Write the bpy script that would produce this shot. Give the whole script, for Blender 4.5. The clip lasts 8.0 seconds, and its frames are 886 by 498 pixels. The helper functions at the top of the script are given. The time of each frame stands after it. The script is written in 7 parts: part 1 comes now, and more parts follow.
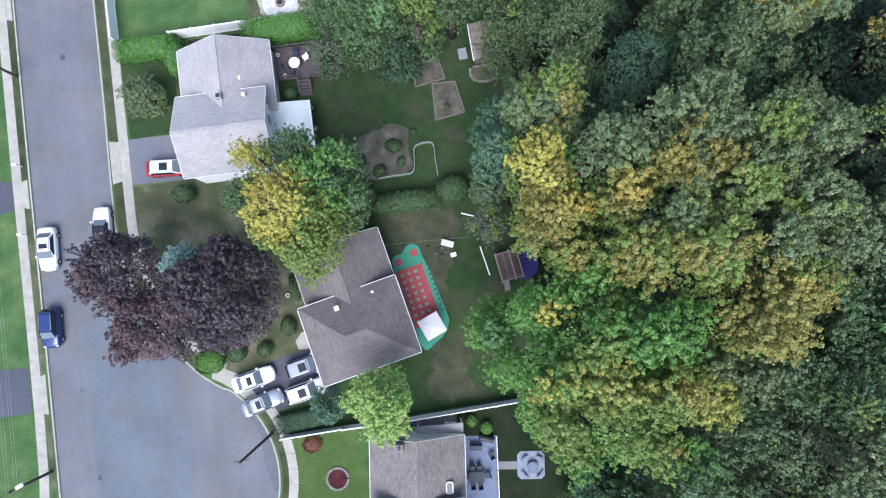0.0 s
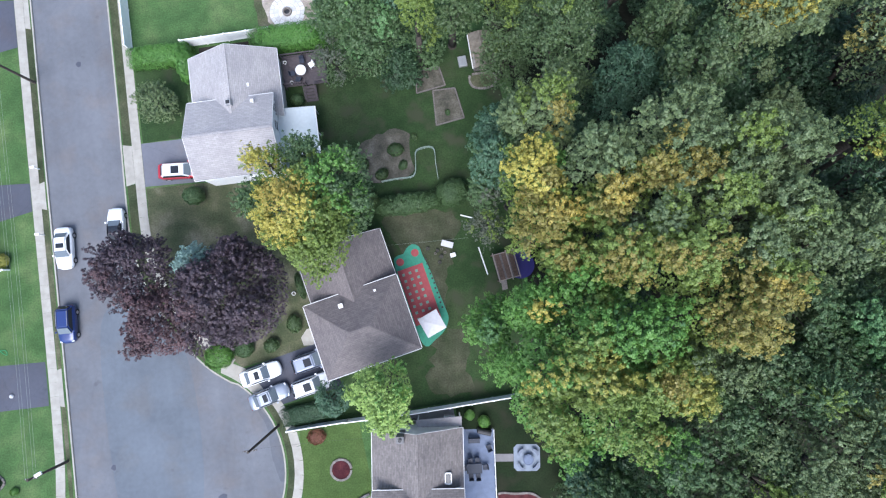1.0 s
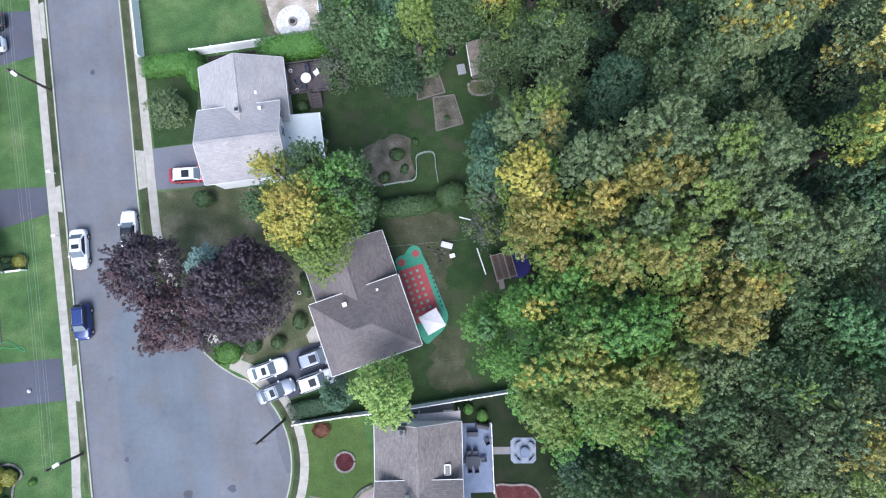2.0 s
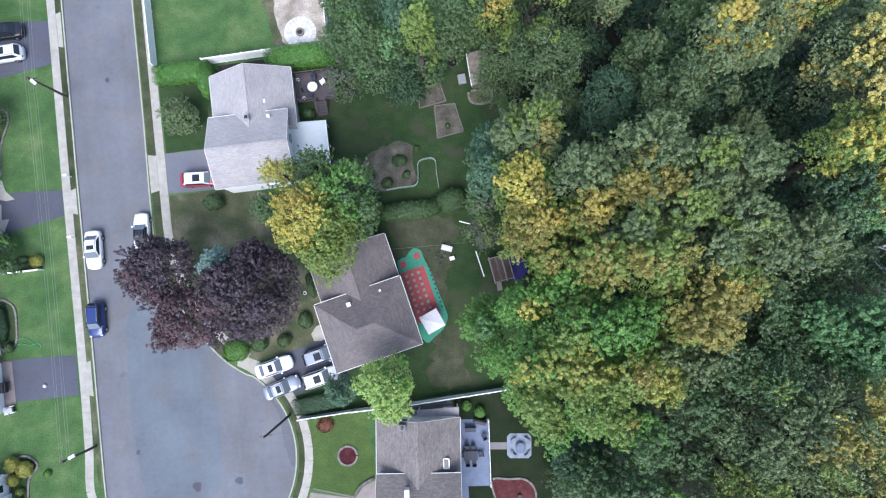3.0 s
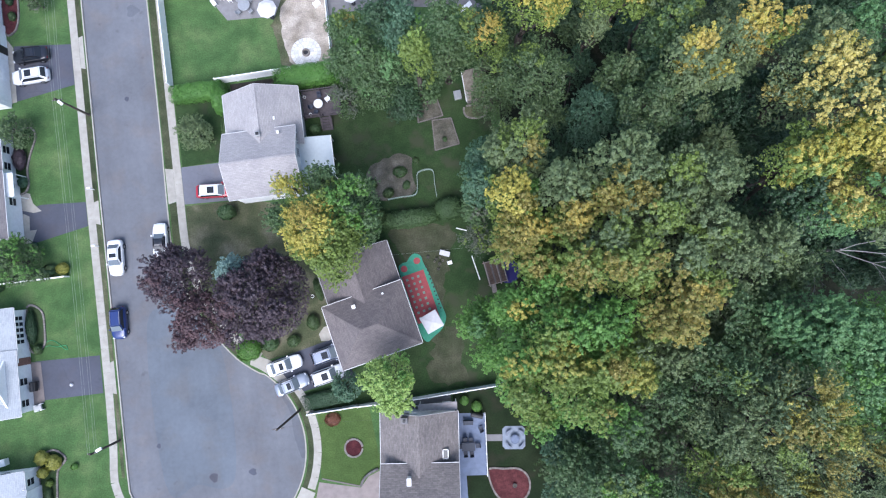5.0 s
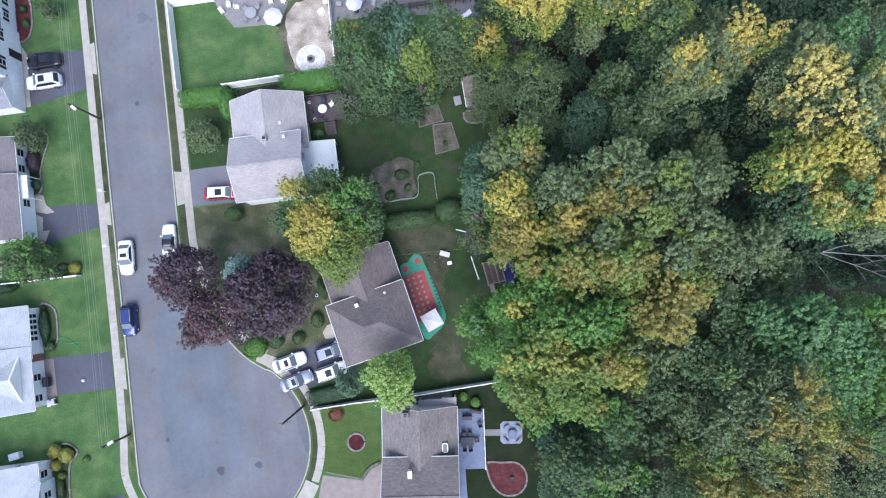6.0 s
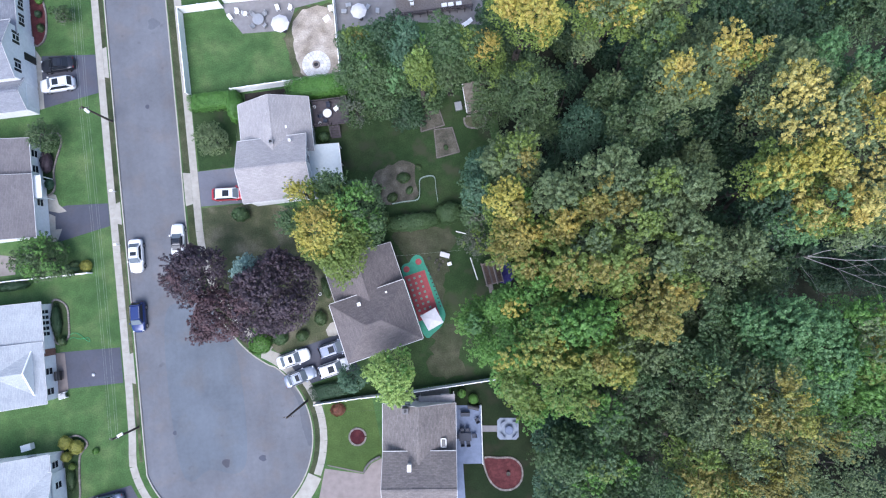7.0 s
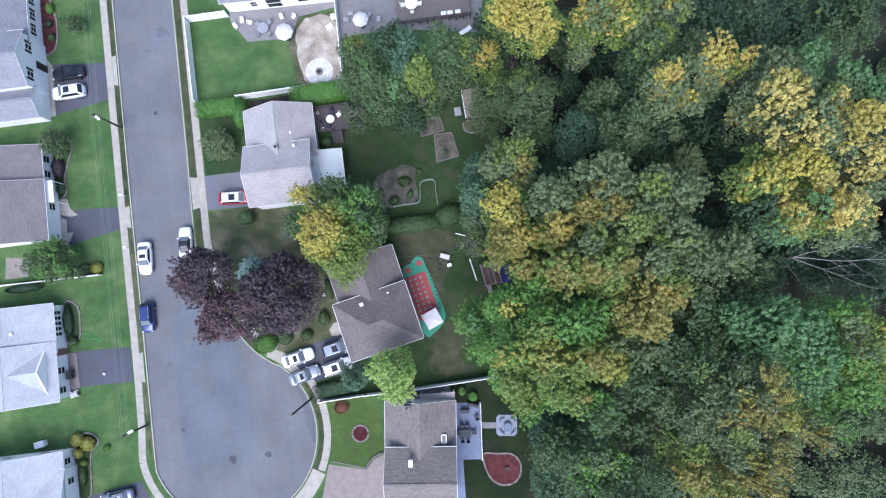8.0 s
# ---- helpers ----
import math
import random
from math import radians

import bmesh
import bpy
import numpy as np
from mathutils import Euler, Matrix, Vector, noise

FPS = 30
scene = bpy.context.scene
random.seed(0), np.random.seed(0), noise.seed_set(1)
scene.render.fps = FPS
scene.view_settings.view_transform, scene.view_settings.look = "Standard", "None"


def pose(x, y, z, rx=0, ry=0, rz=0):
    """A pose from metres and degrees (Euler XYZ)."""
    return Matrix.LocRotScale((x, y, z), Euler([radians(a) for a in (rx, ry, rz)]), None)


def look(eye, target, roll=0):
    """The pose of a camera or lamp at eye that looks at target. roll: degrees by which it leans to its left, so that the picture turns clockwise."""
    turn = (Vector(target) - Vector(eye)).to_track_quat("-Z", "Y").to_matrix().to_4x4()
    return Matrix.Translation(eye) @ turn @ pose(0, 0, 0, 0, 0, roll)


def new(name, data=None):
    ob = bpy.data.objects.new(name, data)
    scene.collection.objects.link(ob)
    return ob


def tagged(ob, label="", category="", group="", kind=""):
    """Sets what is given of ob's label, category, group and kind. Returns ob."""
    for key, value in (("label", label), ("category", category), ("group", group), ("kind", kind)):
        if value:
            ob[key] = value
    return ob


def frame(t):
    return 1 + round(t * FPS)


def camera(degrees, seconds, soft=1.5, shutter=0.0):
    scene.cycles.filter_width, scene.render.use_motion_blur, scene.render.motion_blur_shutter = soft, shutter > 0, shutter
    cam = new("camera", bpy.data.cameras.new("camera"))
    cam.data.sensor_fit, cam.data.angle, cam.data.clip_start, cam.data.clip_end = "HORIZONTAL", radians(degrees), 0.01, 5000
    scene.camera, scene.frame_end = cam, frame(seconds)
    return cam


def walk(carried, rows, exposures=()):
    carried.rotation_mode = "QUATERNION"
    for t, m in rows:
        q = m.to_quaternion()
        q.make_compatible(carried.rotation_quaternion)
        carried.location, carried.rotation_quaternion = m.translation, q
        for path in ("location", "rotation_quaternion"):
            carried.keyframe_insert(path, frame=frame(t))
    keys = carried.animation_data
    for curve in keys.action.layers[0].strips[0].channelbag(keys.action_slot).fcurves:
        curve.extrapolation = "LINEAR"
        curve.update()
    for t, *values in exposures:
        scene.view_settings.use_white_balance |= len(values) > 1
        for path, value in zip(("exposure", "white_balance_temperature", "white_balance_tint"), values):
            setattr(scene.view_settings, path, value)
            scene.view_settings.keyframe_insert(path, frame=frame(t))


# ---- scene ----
cam = camera(76.3, 8.0, 1.2)
PATH = [
    (0, (-1.398, 0.822, 59.028), (-1.367, 0.938, 57.032), 7.3),
    (0.5, (-1.256, 0.77, 60.162), (-1.232, 0.887, 58.166), 4.2),
    (1, (-1.111, 0.703, 61.364), (-1.09, 0.82, 59.368), 2.7),
    (1.5, (-0.918, 0.66, 62.523), (-0.903, 0.776, 60.527), -0.2),
    (3, (-0.832, 0.769, 66.384), (-0.819, 0.888, 64.387), -0.9),
    (3.5, (-0.623, 0.812, 67.531), (-0.614, 0.933, 65.535), -3.5),
    (4, (-0.417, 0.88, 68.721), (-0.413, 1.003, 66.724), -5.3),
    (4.5, (-0.278, 0.92, 69.884), (-0.274, 1.044, 67.888), -5.8),
    (6, (-0.13, 0.958, 73.327), (-0.129, 1.08, 71.33), -7.0),
    (6.5, (-0.053, 0.925, 74.427), (-0.053, 1.048, 72.43), -7.5),
    (7, (0.022, 0.938, 75.56), (0.019, 1.061, 73.563), -8.4),
    (7.5, (0.145, 0.944, 76.654), (0.14, 1.069, 74.657), -9.7),
    (8, (0.36, 0.953, 77.662), (0.349, 1.078, 75.666), -12.2),
]
walk(cam, [(t, look(eye, target, roll)) for t, eye, target, roll in PATH], [(0, 1.4, 6340, 9), (3.5, 1.37, 6350, 10), (8, 1.28, 6180, 13)])

# ---- light ----
world = bpy.data.worlds.new("sky")
scene.world = world
world.use_nodes = True
sky = world.node_tree.nodes.new("ShaderNodeTexSky")
sky.sky_type, sky.sun_disc = "NISHITA", False
SUN_ELEVATION, SUN_AZIMUTH = 58.0, 198.0
sky.sun_elevation, sky.sun_rotation = radians(SUN_ELEVATION), radians(SUN_AZIMUTH)
sky.air_density, sky.dust_density, sky.ozone_density = 1.0, 2.5, 3.0
world.node_tree.links.new(sky.outputs[0], world.node_tree.nodes["Background"].inputs[0])
world.node_tree.nodes["Background"].inputs[1].default_value = 0.125
sun = new("sun", bpy.data.lights.new("sun", "SUN"))
sun.data.energy, sun.data.angle, sun.data.color = 1.5, radians(42), (0.93, 0.96, 1.08)
_a, _e = radians(SUN_AZIMUTH), radians(SUN_ELEVATION)
sun.matrix_world = look((100 * math.sin(_a) * math.cos(_e), 100 * math.cos(_a) * math.cos(_e), 100 * math.sin(_e)), (0, 0, 0))


# ---- materials ----
def nodes_of(name, rough=0.8, metal=0.0):
    m = bpy.data.materials.new(name)
    m.use_nodes = True
    t = m.node_tree
    b = t.nodes["Principled BSDF"]
    b.inputs["Roughness"].default_value, b.inputs["Metallic"].default_value = rough, metal
    return m, t, b


def noise_node(t, scale, detail=4.0, coord="Object", stretch=None):
    c = t.nodes.new("ShaderNodeTexCoord")
    n = t.nodes.new("ShaderNodeTexNoise")
    n.inputs["Scale"].default_value, n.inputs["Detail"].default_value = scale, detail
    src = c.outputs[coord]
    if stretch:
        mp = t.nodes.new("ShaderNodeMapping")
        mp.inputs["Scale"].default_value = stretch
        t.links.new(src, mp.inputs[0])
        src = mp.outputs[0]
    t.links.new(src, n.inputs["Vector"])
    return n.outputs["Fac"]


def ramp(t, fac, stops):
    r = t.nodes.new("ShaderNodeValToRGB")
    el = r.color_ramp.elements
    while len(el) < len(stops):
        el.new(0.5)
    for e, (p, c) in zip(el, stops):
        e.position, e.color = p, (*c, 1)
    t.links.new(fac, r.inputs[0])
    return r.outputs[0]


def mix(t, kind, fac, a, b):
    n = t.nodes.new("ShaderNodeMix")
    n.data_type, n.blend_type = "RGBA", kind
    for k, v in ((0, fac), (6, a), (7, b)):
        if isinstance(v, (int, float)):
            n.inputs[k].default_value = v
        elif isinstance(v, tuple):
            n.inputs[k].default_value = (*v, 1)
        else:
            t.links.new(v, n.inputs[k])
    return n.outputs[2]


def bump(t, b, fac, strength, distance=0.02):
    n = t.nodes.new("ShaderNodeBump")
    n.inputs["Strength"].default_value, n.inputs["Distance"].default_value = strength, distance
    t.links.new(fac, n.inputs["Height"])
    t.links.new(n.outputs[0], b.inputs["Normal"])


def ground_mat(name, low, mid, high, big=0.12, fine=6.0, patchy=None, rough=0.95, relief=0.6):
    """Grass, soil or litter: broad patches, clumps and grain."""
    m, t, b = nodes_of(name, rough)
    b.inputs["Specular IOR Level"].default_value = 0.15
    c = ramp(t, noise_node(t, big, 5), [(0.3, low), (0.5, mid), (0.7, high)])
    g = ramp(t, noise_node(t, fine, 6), [(0.3, (0.55, 0.55, 0.55)), (0.7, (1.35, 1.35, 1.35))])
    c = mix(t, "MULTIPLY", 0.6, c, g)
    g2 = ramp(t, noise_node(t, fine * 0.13, 4), [(0.35, (0.72, 0.72, 0.72)), (0.65, (1.25, 1.25, 1.2))])
    c = mix(t, "MULTIPLY", 0.45, c, g2)
    if patchy:
        f = ramp(t, noise_node(t, 0.35, 6), [(0.52, (0, 0, 0)), (0.64, (1, 1, 1))])
        c = mix(t, "MIX", f, c, patchy)
    t.links.new(c, b.inputs["Base Color"])
    bump(t, b, noise_node(t, fine * 2.5, 3), relief, 0.05)
    return m


def plain_mat(name, colour, rough=0.6, metal=0.0, vary=0.12, scale=3.0, spec=0.5):
    """Paint, plastic, metal, concrete: a base colour with dirt at two scales."""
    m, t, b = nodes_of(name, rough, metal)
    b.inputs["Specular IOR Level"].default_value = spec
    dark = tuple(v * (1 - vary) for v in colour)
    light = tuple(min(1, v * (1 + vary * 0.6)) for v in colour)
    c = ramp(t, noise_node(t, scale, 6), [(0.3, dark), (0.7, light)])
    g = ramp(t, noise_node(t, scale * 9, 3), [(0.3, (1 - vary,) * 3), (0.7, (1, 1, 1))])
    c = mix(t, "MULTIPLY", 0.7, c, g)
    t.links.new(c, b.inputs["Base Color"])
    return m


def concrete_mat(name, colour, spread=0.18):
    """Slabs: each one a shade of its own, with stains and grain."""
    m, t, b = nodes_of(name, 0.9)
    info = t.nodes.new("ShaderNodeObjectInfo")
    c = ramp(t, info.outputs["Random"], [(0, tuple(v * (1 - spread) for v in colour)), (1, colour)])
    s = ramp(t, noise_node(t, 1.3, 6), [(0.3, (0.78, 0.77, 0.75)), (0.65, (1.05, 1.05, 1.05))])
    c = mix(t, "MULTIPLY", 0.8, c, s)
    f = noise_node(t, 40, 3)
    c = mix(t, "MULTIPLY", 0.4, c, ramp(t, f, [(0.3, (0.75,) * 3), (0.7, (1.1,) * 3)]))
    t.links.new(c, b.inputs["Base Color"])
    bump(t, b, f, 0.25, 0.01)
    return m


def asphalt_mat(name, colour, streak=True, crack=0.15):
    m, t, b = nodes_of(name, 0.85)
    b.inputs["Specular IOR Level"].default_value = 0.3
    c = ramp(t, noise_node(t, 0.18, 6), [(0.3, tuple(v * 0.86 for v in colour)), (0.7, tuple(v * 1.14 for v in colour))])
    if streak:
        s = ramp(t, noise_node(t, 1.0, 4, stretch=(1.1, 0.05, 1)), [(0.35, (0.88,) * 3), (0.65, (1.1,) * 3)])
        c = mix(t, "MULTIPLY", 0.22, c, s)
    d = ramp(t, noise_node(t, 0.33, 8), [(0.5, (1, 1, 1)), (0.68, (1.08, 0.98, 0.9))])
    c = mix(t, "MULTIPLY", 0.8, c, d)
    d = ramp(t, noise_node(t, 2.3, 5), [(0.3, (0.9,) * 3), (0.7, (1.08,) * 3)])
    c = mix(t, "MULTIPLY", 0.6, c, d)
    o = ramp(t, noise_node(t, 0.7, 3), [(0.68, (1, 1, 1)), (0.78, (0.72,) * 3)])
    c = mix(t, "MULTIPLY", 0.8, c, o)
    f = noise_node(t, 60, 2)
    c = mix(t, "MULTIPLY", 0.4, c, ramp(t, f, [(0.3, (0.7,) * 3), (0.7, (1.2,) * 3)]))
    v = t.nodes.new("ShaderNodeTexVoronoi")
    v.feature = "DISTANCE_TO_EDGE"
    v.inputs["Scale"].default_value = 0.16
    tc = t.nodes.new("ShaderNodeTexCoord")
    w = t.nodes.new("ShaderNodeTexNoise")
    w.inputs["Scale"].default_value, w.inputs["Detail"].default_value = 0.6, 6
    t.links.new(tc.outputs["Object"], w.inputs["Vector"])
    add = mix(t, "ADD", 0.9, tc.outputs["Object"], w.outputs["Color"])
    t.links.new(add, v.inputs["Vector"])
    k = ramp(t, v.outputs["Distance"], [(0.0, (0.6,) * 3), (0.006, (1, 1, 1))])
    c = mix(t, "MULTIPLY", crack, c, k)
    t.links.new(c, b.inputs["Base Color"])
    bump(t, b, f, 0.3, 0.01)
    return m


def shingle_mat(name, low, mid, high, along="x", course=0.17, tab=0.5):
    """Asphalt shingles in courses that run along local x or y, with weathered streaks."""
    m, t, b = nodes_of(name, 0.9)
    b.inputs["Specular IOR Level"].default_value = 0.2
    tc = t.nodes.new("ShaderNodeTexCoord")
    mp = t.nodes.new("ShaderNodeMapping")
    mp.inputs["Rotation"].default_value = (0, 0, 0 if along == "x" else radians(90))
    t.links.new(tc.outputs["Object"], mp.inputs[0])
    br = t.nodes.new("ShaderNodeTexBrick")
    br.inputs["Scale"].default_value = 1.0
    br.inputs["Brick Width"].default_value, br.inputs["Row Height"].default_value = tab, course
    br.inputs["Mortar Size"].default_value, br.inputs["Mortar Smooth"].default_value = 0.012, 0.4
    br.inputs["Color1"].default_value, br.inputs["Color2"].default_value = (*low, 1), (*high, 1)
    br.inputs["Mortar"].default_value = tuple(v * 0.55 for v in low) + (1,)
    br.inputs["Bias"].default_value = 0.0
    t.links.new(mp.outputs[0], br.inputs["Vector"])
    n = t.nodes.new("ShaderNodeTexNoise")
    n.inputs["Scale"].default_value, n.inputs["Detail"].default_value = 1.0, 5
    mp2 = t.nodes.new("ShaderNodeMapping")
    mp2.inputs["Scale"].default_value = (3.0, 6.0, 3) if along == "x" else (6.0, 3.0, 3)
    t.links.new(tc.outputs["Object"], mp2.inputs[0])
    t.links.new(mp2.outputs[0], n.inputs["Vector"])
    c = mix(t, "MIX", 0.5, br.outputs["Color"], ramp(t, n.outputs["Fac"], [(0.3, low), (0.5, mid), (0.68, high)]))
    s = ramp(t, noise_node(t, 0.35, 5), [(0.3, (0.85, 0.85, 0.86)), (0.7, (1.08, 1.07, 1.05))])
    c = mix(t, "MULTIPLY", 0.9, c, s)
    t.links.new(c, b.inputs["Base Color"])
    bump(t, b, br.outputs["Fac"], 0.5, -0.02)
    return m


def leaf_mat(name, dark, mid, light):
    """Leaves: each leaf a shade of its own, each tree a touch of its own, with light passing through."""
    m, t, b = nodes_of(name, 0.48)
    b.inputs["Specular IOR Level"].default_value = 0.4
    geo = t.nodes.new("ShaderNodeNewGeometry")
    c = ramp(t, geo.outputs["Random Per Island"], [(0.0, tuple(0.25 * a + 0.75 * b for a, b in zip(dark, mid))), (0.5, mid), (1.0, tuple(0.3 * a + 0.7 * b for a, b in zip(light, mid)))])
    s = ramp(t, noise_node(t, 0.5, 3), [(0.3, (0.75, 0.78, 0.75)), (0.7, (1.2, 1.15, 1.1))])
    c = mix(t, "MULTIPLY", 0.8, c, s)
    t.links.new(c, b.inputs["Base Color"])
    tr = t.nodes.new("ShaderNodeBsdfTranslucent")
    t.links.new(c, tr.inputs[0])
    ms = t.nodes.new("ShaderNodeMixShader")
    ms.inputs[0].default_value = 0.14
    t.links.new(b.outputs[0], ms.inputs[1])
    t.links.new(tr.outputs[0], ms.inputs[2])
    t.links.new(ms.outputs[0], t.nodes["Material Output"].inputs[0])
    return m


GRASS_BRIGHT = ground_mat("mown_grass", (0.043, 0.092, 0.032), (0.062, 0.12, 0.042), (0.1, 0.15, 0.06), big=0.28)
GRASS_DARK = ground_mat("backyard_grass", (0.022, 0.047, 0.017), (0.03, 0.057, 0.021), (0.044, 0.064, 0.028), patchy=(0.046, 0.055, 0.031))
# shade at the wood's edge is put into this grass colour
GRASS_SHADED = ground_mat("shade_darkened_grass", (0.011, 0.021, 0.009), (0.015, 0.026, 0.011), (0.022, 0.031, 0.015), patchy=(0.024, 0.027, 0.016))
GRASS_WORN = ground_mat("worn_grass", (0.05, 0.066, 0.033), (0.082, 0.09, 0.05), (0.155, 0.145, 0.1), big=0.4)
GRASS_MID = ground_mat("lawn_grass", (0.046, 0.08, 0.024), (0.062, 0.102, 0.03), (0.09, 0.125, 0.042))
VERGE = ground_mat("verge_grass", (0.036, 0.05, 0.024), (0.05, 0.062, 0.032), (0.075, 0.078, 0.046), big=0.5)
SOIL = ground_mat("garden_soil", (0.06, 0.06, 0.046), (0.098, 0.092, 0.073), (0.145, 0.135, 0.112), big=0.8, relief=0.9)
SAND = ground_mat("sand", (0.22, 0.19, 0.155), (0.33, 0.29, 0.245), (0.44, 0.395, 0.345), big=0.5, relief=0.4)
GRASS_THIN = ground_mat("thin_grass", (0.042, 0.055, 0.028), (0.056, 0.062, 0.037), (0.078, 0.076, 0.052), big=0.4)
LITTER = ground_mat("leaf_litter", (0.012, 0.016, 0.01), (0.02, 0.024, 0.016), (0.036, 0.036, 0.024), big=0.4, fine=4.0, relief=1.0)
MULCH = ground_mat("red_mulch", (0.062, 0.02, 0.022), (0.09, 0.029, 0.031), (0.12, 0.04, 0.041), big=1.2, fine=9.0)
# bare soil with the house's north-side shade put into its colour
SOIL_SHADED = ground_mat("shade_darkened_soil", (0.022, 0.02, 0.018), (0.034, 0.03, 0.028), (0.05, 0.044, 0.04), big=0.8)
ROAD = asphalt_mat("road_asphalt", (0.135, 0.141, 0.155))
ROAD_PATCH = asphalt_mat("repaired_asphalt", (0.107, 0.115, 0.13), streak=False)
ROAD_PALE = asphalt_mat("worn_road_asphalt", (0.119, 0.136, 0.157))
DRIVE = asphalt_mat("driveway_asphalt", (0.072, 0.077, 0.098), streak=False, crack=0.4)
DRIVE_PALE = asphalt_mat("worn_driveway_asphalt", (0.145, 0.15, 0.175), streak=False, crack=0.4)
CONCRETE = concrete_mat("sidewalk_concrete", (0.375, 0.355, 0.31), 0.08)
PAVER = concrete_mat("brick_paving", (0.25, 0.212, 0.198))
PATIO = concrete_mat("patio_concrete", (0.17, 0.21, 0.3), 0.05)
PATIO_GREY = concrete_mat("grey_paving", (0.22, 0.215, 0.22))
STONE = concrete_mat("edging_stone", (0.25, 0.225, 0.205), 0.4)
WHITE = plain_mat("white_paint", (0.84, 0.84, 0.82), 0.5, vary=0.06)
VINYL = plain_mat("white_vinyl", (0.9, 0.9, 0.88), 0.4, vary=0.07)
SIDING = plain_mat("white_siding", (0.88, 0.88, 0.87), 0.6, vary=0.08)
BRICKWALL = plain_mat("red_brick_wall", (0.26, 0.13, 0.1), 0.9, vary=0.3, scale=6)
FASCIA = plain_mat("painted_fascia", (0.7, 0.69, 0.68), 0.5, vary=0.1)
BLACK = plain_mat("black_plastic", (0.02, 0.02, 0.022), 0.5)
RUBBER = plain_mat("tyre_rubber", (0.018, 0.018, 0.018), 0.85)
STEEL = plain_mat("brushed_steel", (0.5, 0.5, 0.52), 0.35, 1.0)
GALV = plain_mat("weathered_metal", (0.42, 0.43, 0.44), 0.5, 0.6)
WOOD_GREY = plain_mat("weathered_wood", (0.17, 0.15, 0.14), 0.85, vary=0.3, scale=5)
WOOD_DECK = plain_mat("dark_stained_decking", (0.085, 0.07, 0.075), 0.8, vary=0.25, scale=4)
WOOD_POLE = plain_mat("old_pole_wood", (0.07, 0.055, 0.045), 0.9, vary=0.3, scale=6)
BARK = plain_mat("bark", (0.07, 0.058, 0.048), 0.95, vary=0.4, scale=4)
BARK_PALE = plain_mat("bleached_dead_wood", (0.34, 0.325, 0.31), 0.9, vary=0.25, scale=4)
FABRIC_WHITE = plain_mat("white_canvas", (0.58, 0.57, 0.59), 0.85, vary=0.08)
GLASS, _t, _b = nodes_of("dark_window_glass", 0.06)
_b.inputs["Base Color"].default_value = (0.02, 0.024, 0.03, 1)
_b.inputs["Specular IOR Level"].default_value = 0.35
CARGLASS, _t, _b = nodes_of("tinted_car_glass", 0.08)
_b.inputs["Base Color"].default_value = (0.12, 0.145, 0.165, 1)
LENS, _t, _b = nodes_of("clear_lamp_lens", 0.1)
_b.inputs["Base Color"].default_value = (0.6, 0.62, 0.65, 1)
REDLENS, _t, _b = nodes_of("red_lamp_lens", 0.15)
_b.inputs["Base Color"].default_value = (0.16, 0.02, 0.022, 1)


def car_paint(name, colour, metal=0.0):
    m, t, b = nodes_of(name, 0.3, metal)
    b.inputs["Coat Weight"].default_value, b.inputs["Coat Roughness"].default_value = 0.6, 0.08
    c = ramp(t, noise_node(t, 2.0, 6), [(0.3, tuple(v * 0.92 for v in colour)), (0.7, colour)])
    t.links.new(c, b.inputs["Base Color"])
    return m


ROOF = {}
for _n, _l, _m, _h in (("ash", (0.3, 0.285, 0.286), (0.345, 0.33, 0.33), (0.4, 0.384, 0.38)),
                       ("umber", (0.128, 0.113, 0.115), (0.162, 0.143, 0.143), (0.2, 0.178, 0.174)),
                       ("drift", (0.14, 0.127, 0.123), (0.185, 0.167, 0.16), (0.25, 0.226, 0.215)),
                       ("brown", (0.152, 0.14, 0.142), (0.182, 0.168, 0.169), (0.212, 0.197, 0.197)),
                       ("slate", (0.19, 0.2, 0.225), (0.23, 0.24, 0.265), (0.275, 0.285, 0.31)),
                       ("pale", (0.33, 0.355, 0.375), (0.38, 0.405, 0.425), (0.43, 0.455, 0.47))):
    for _d in "xy":
        ROOF[_n, _d] = shingle_mat(f"{_n}_shingles_{_d}", _l, _m, _h, _d)

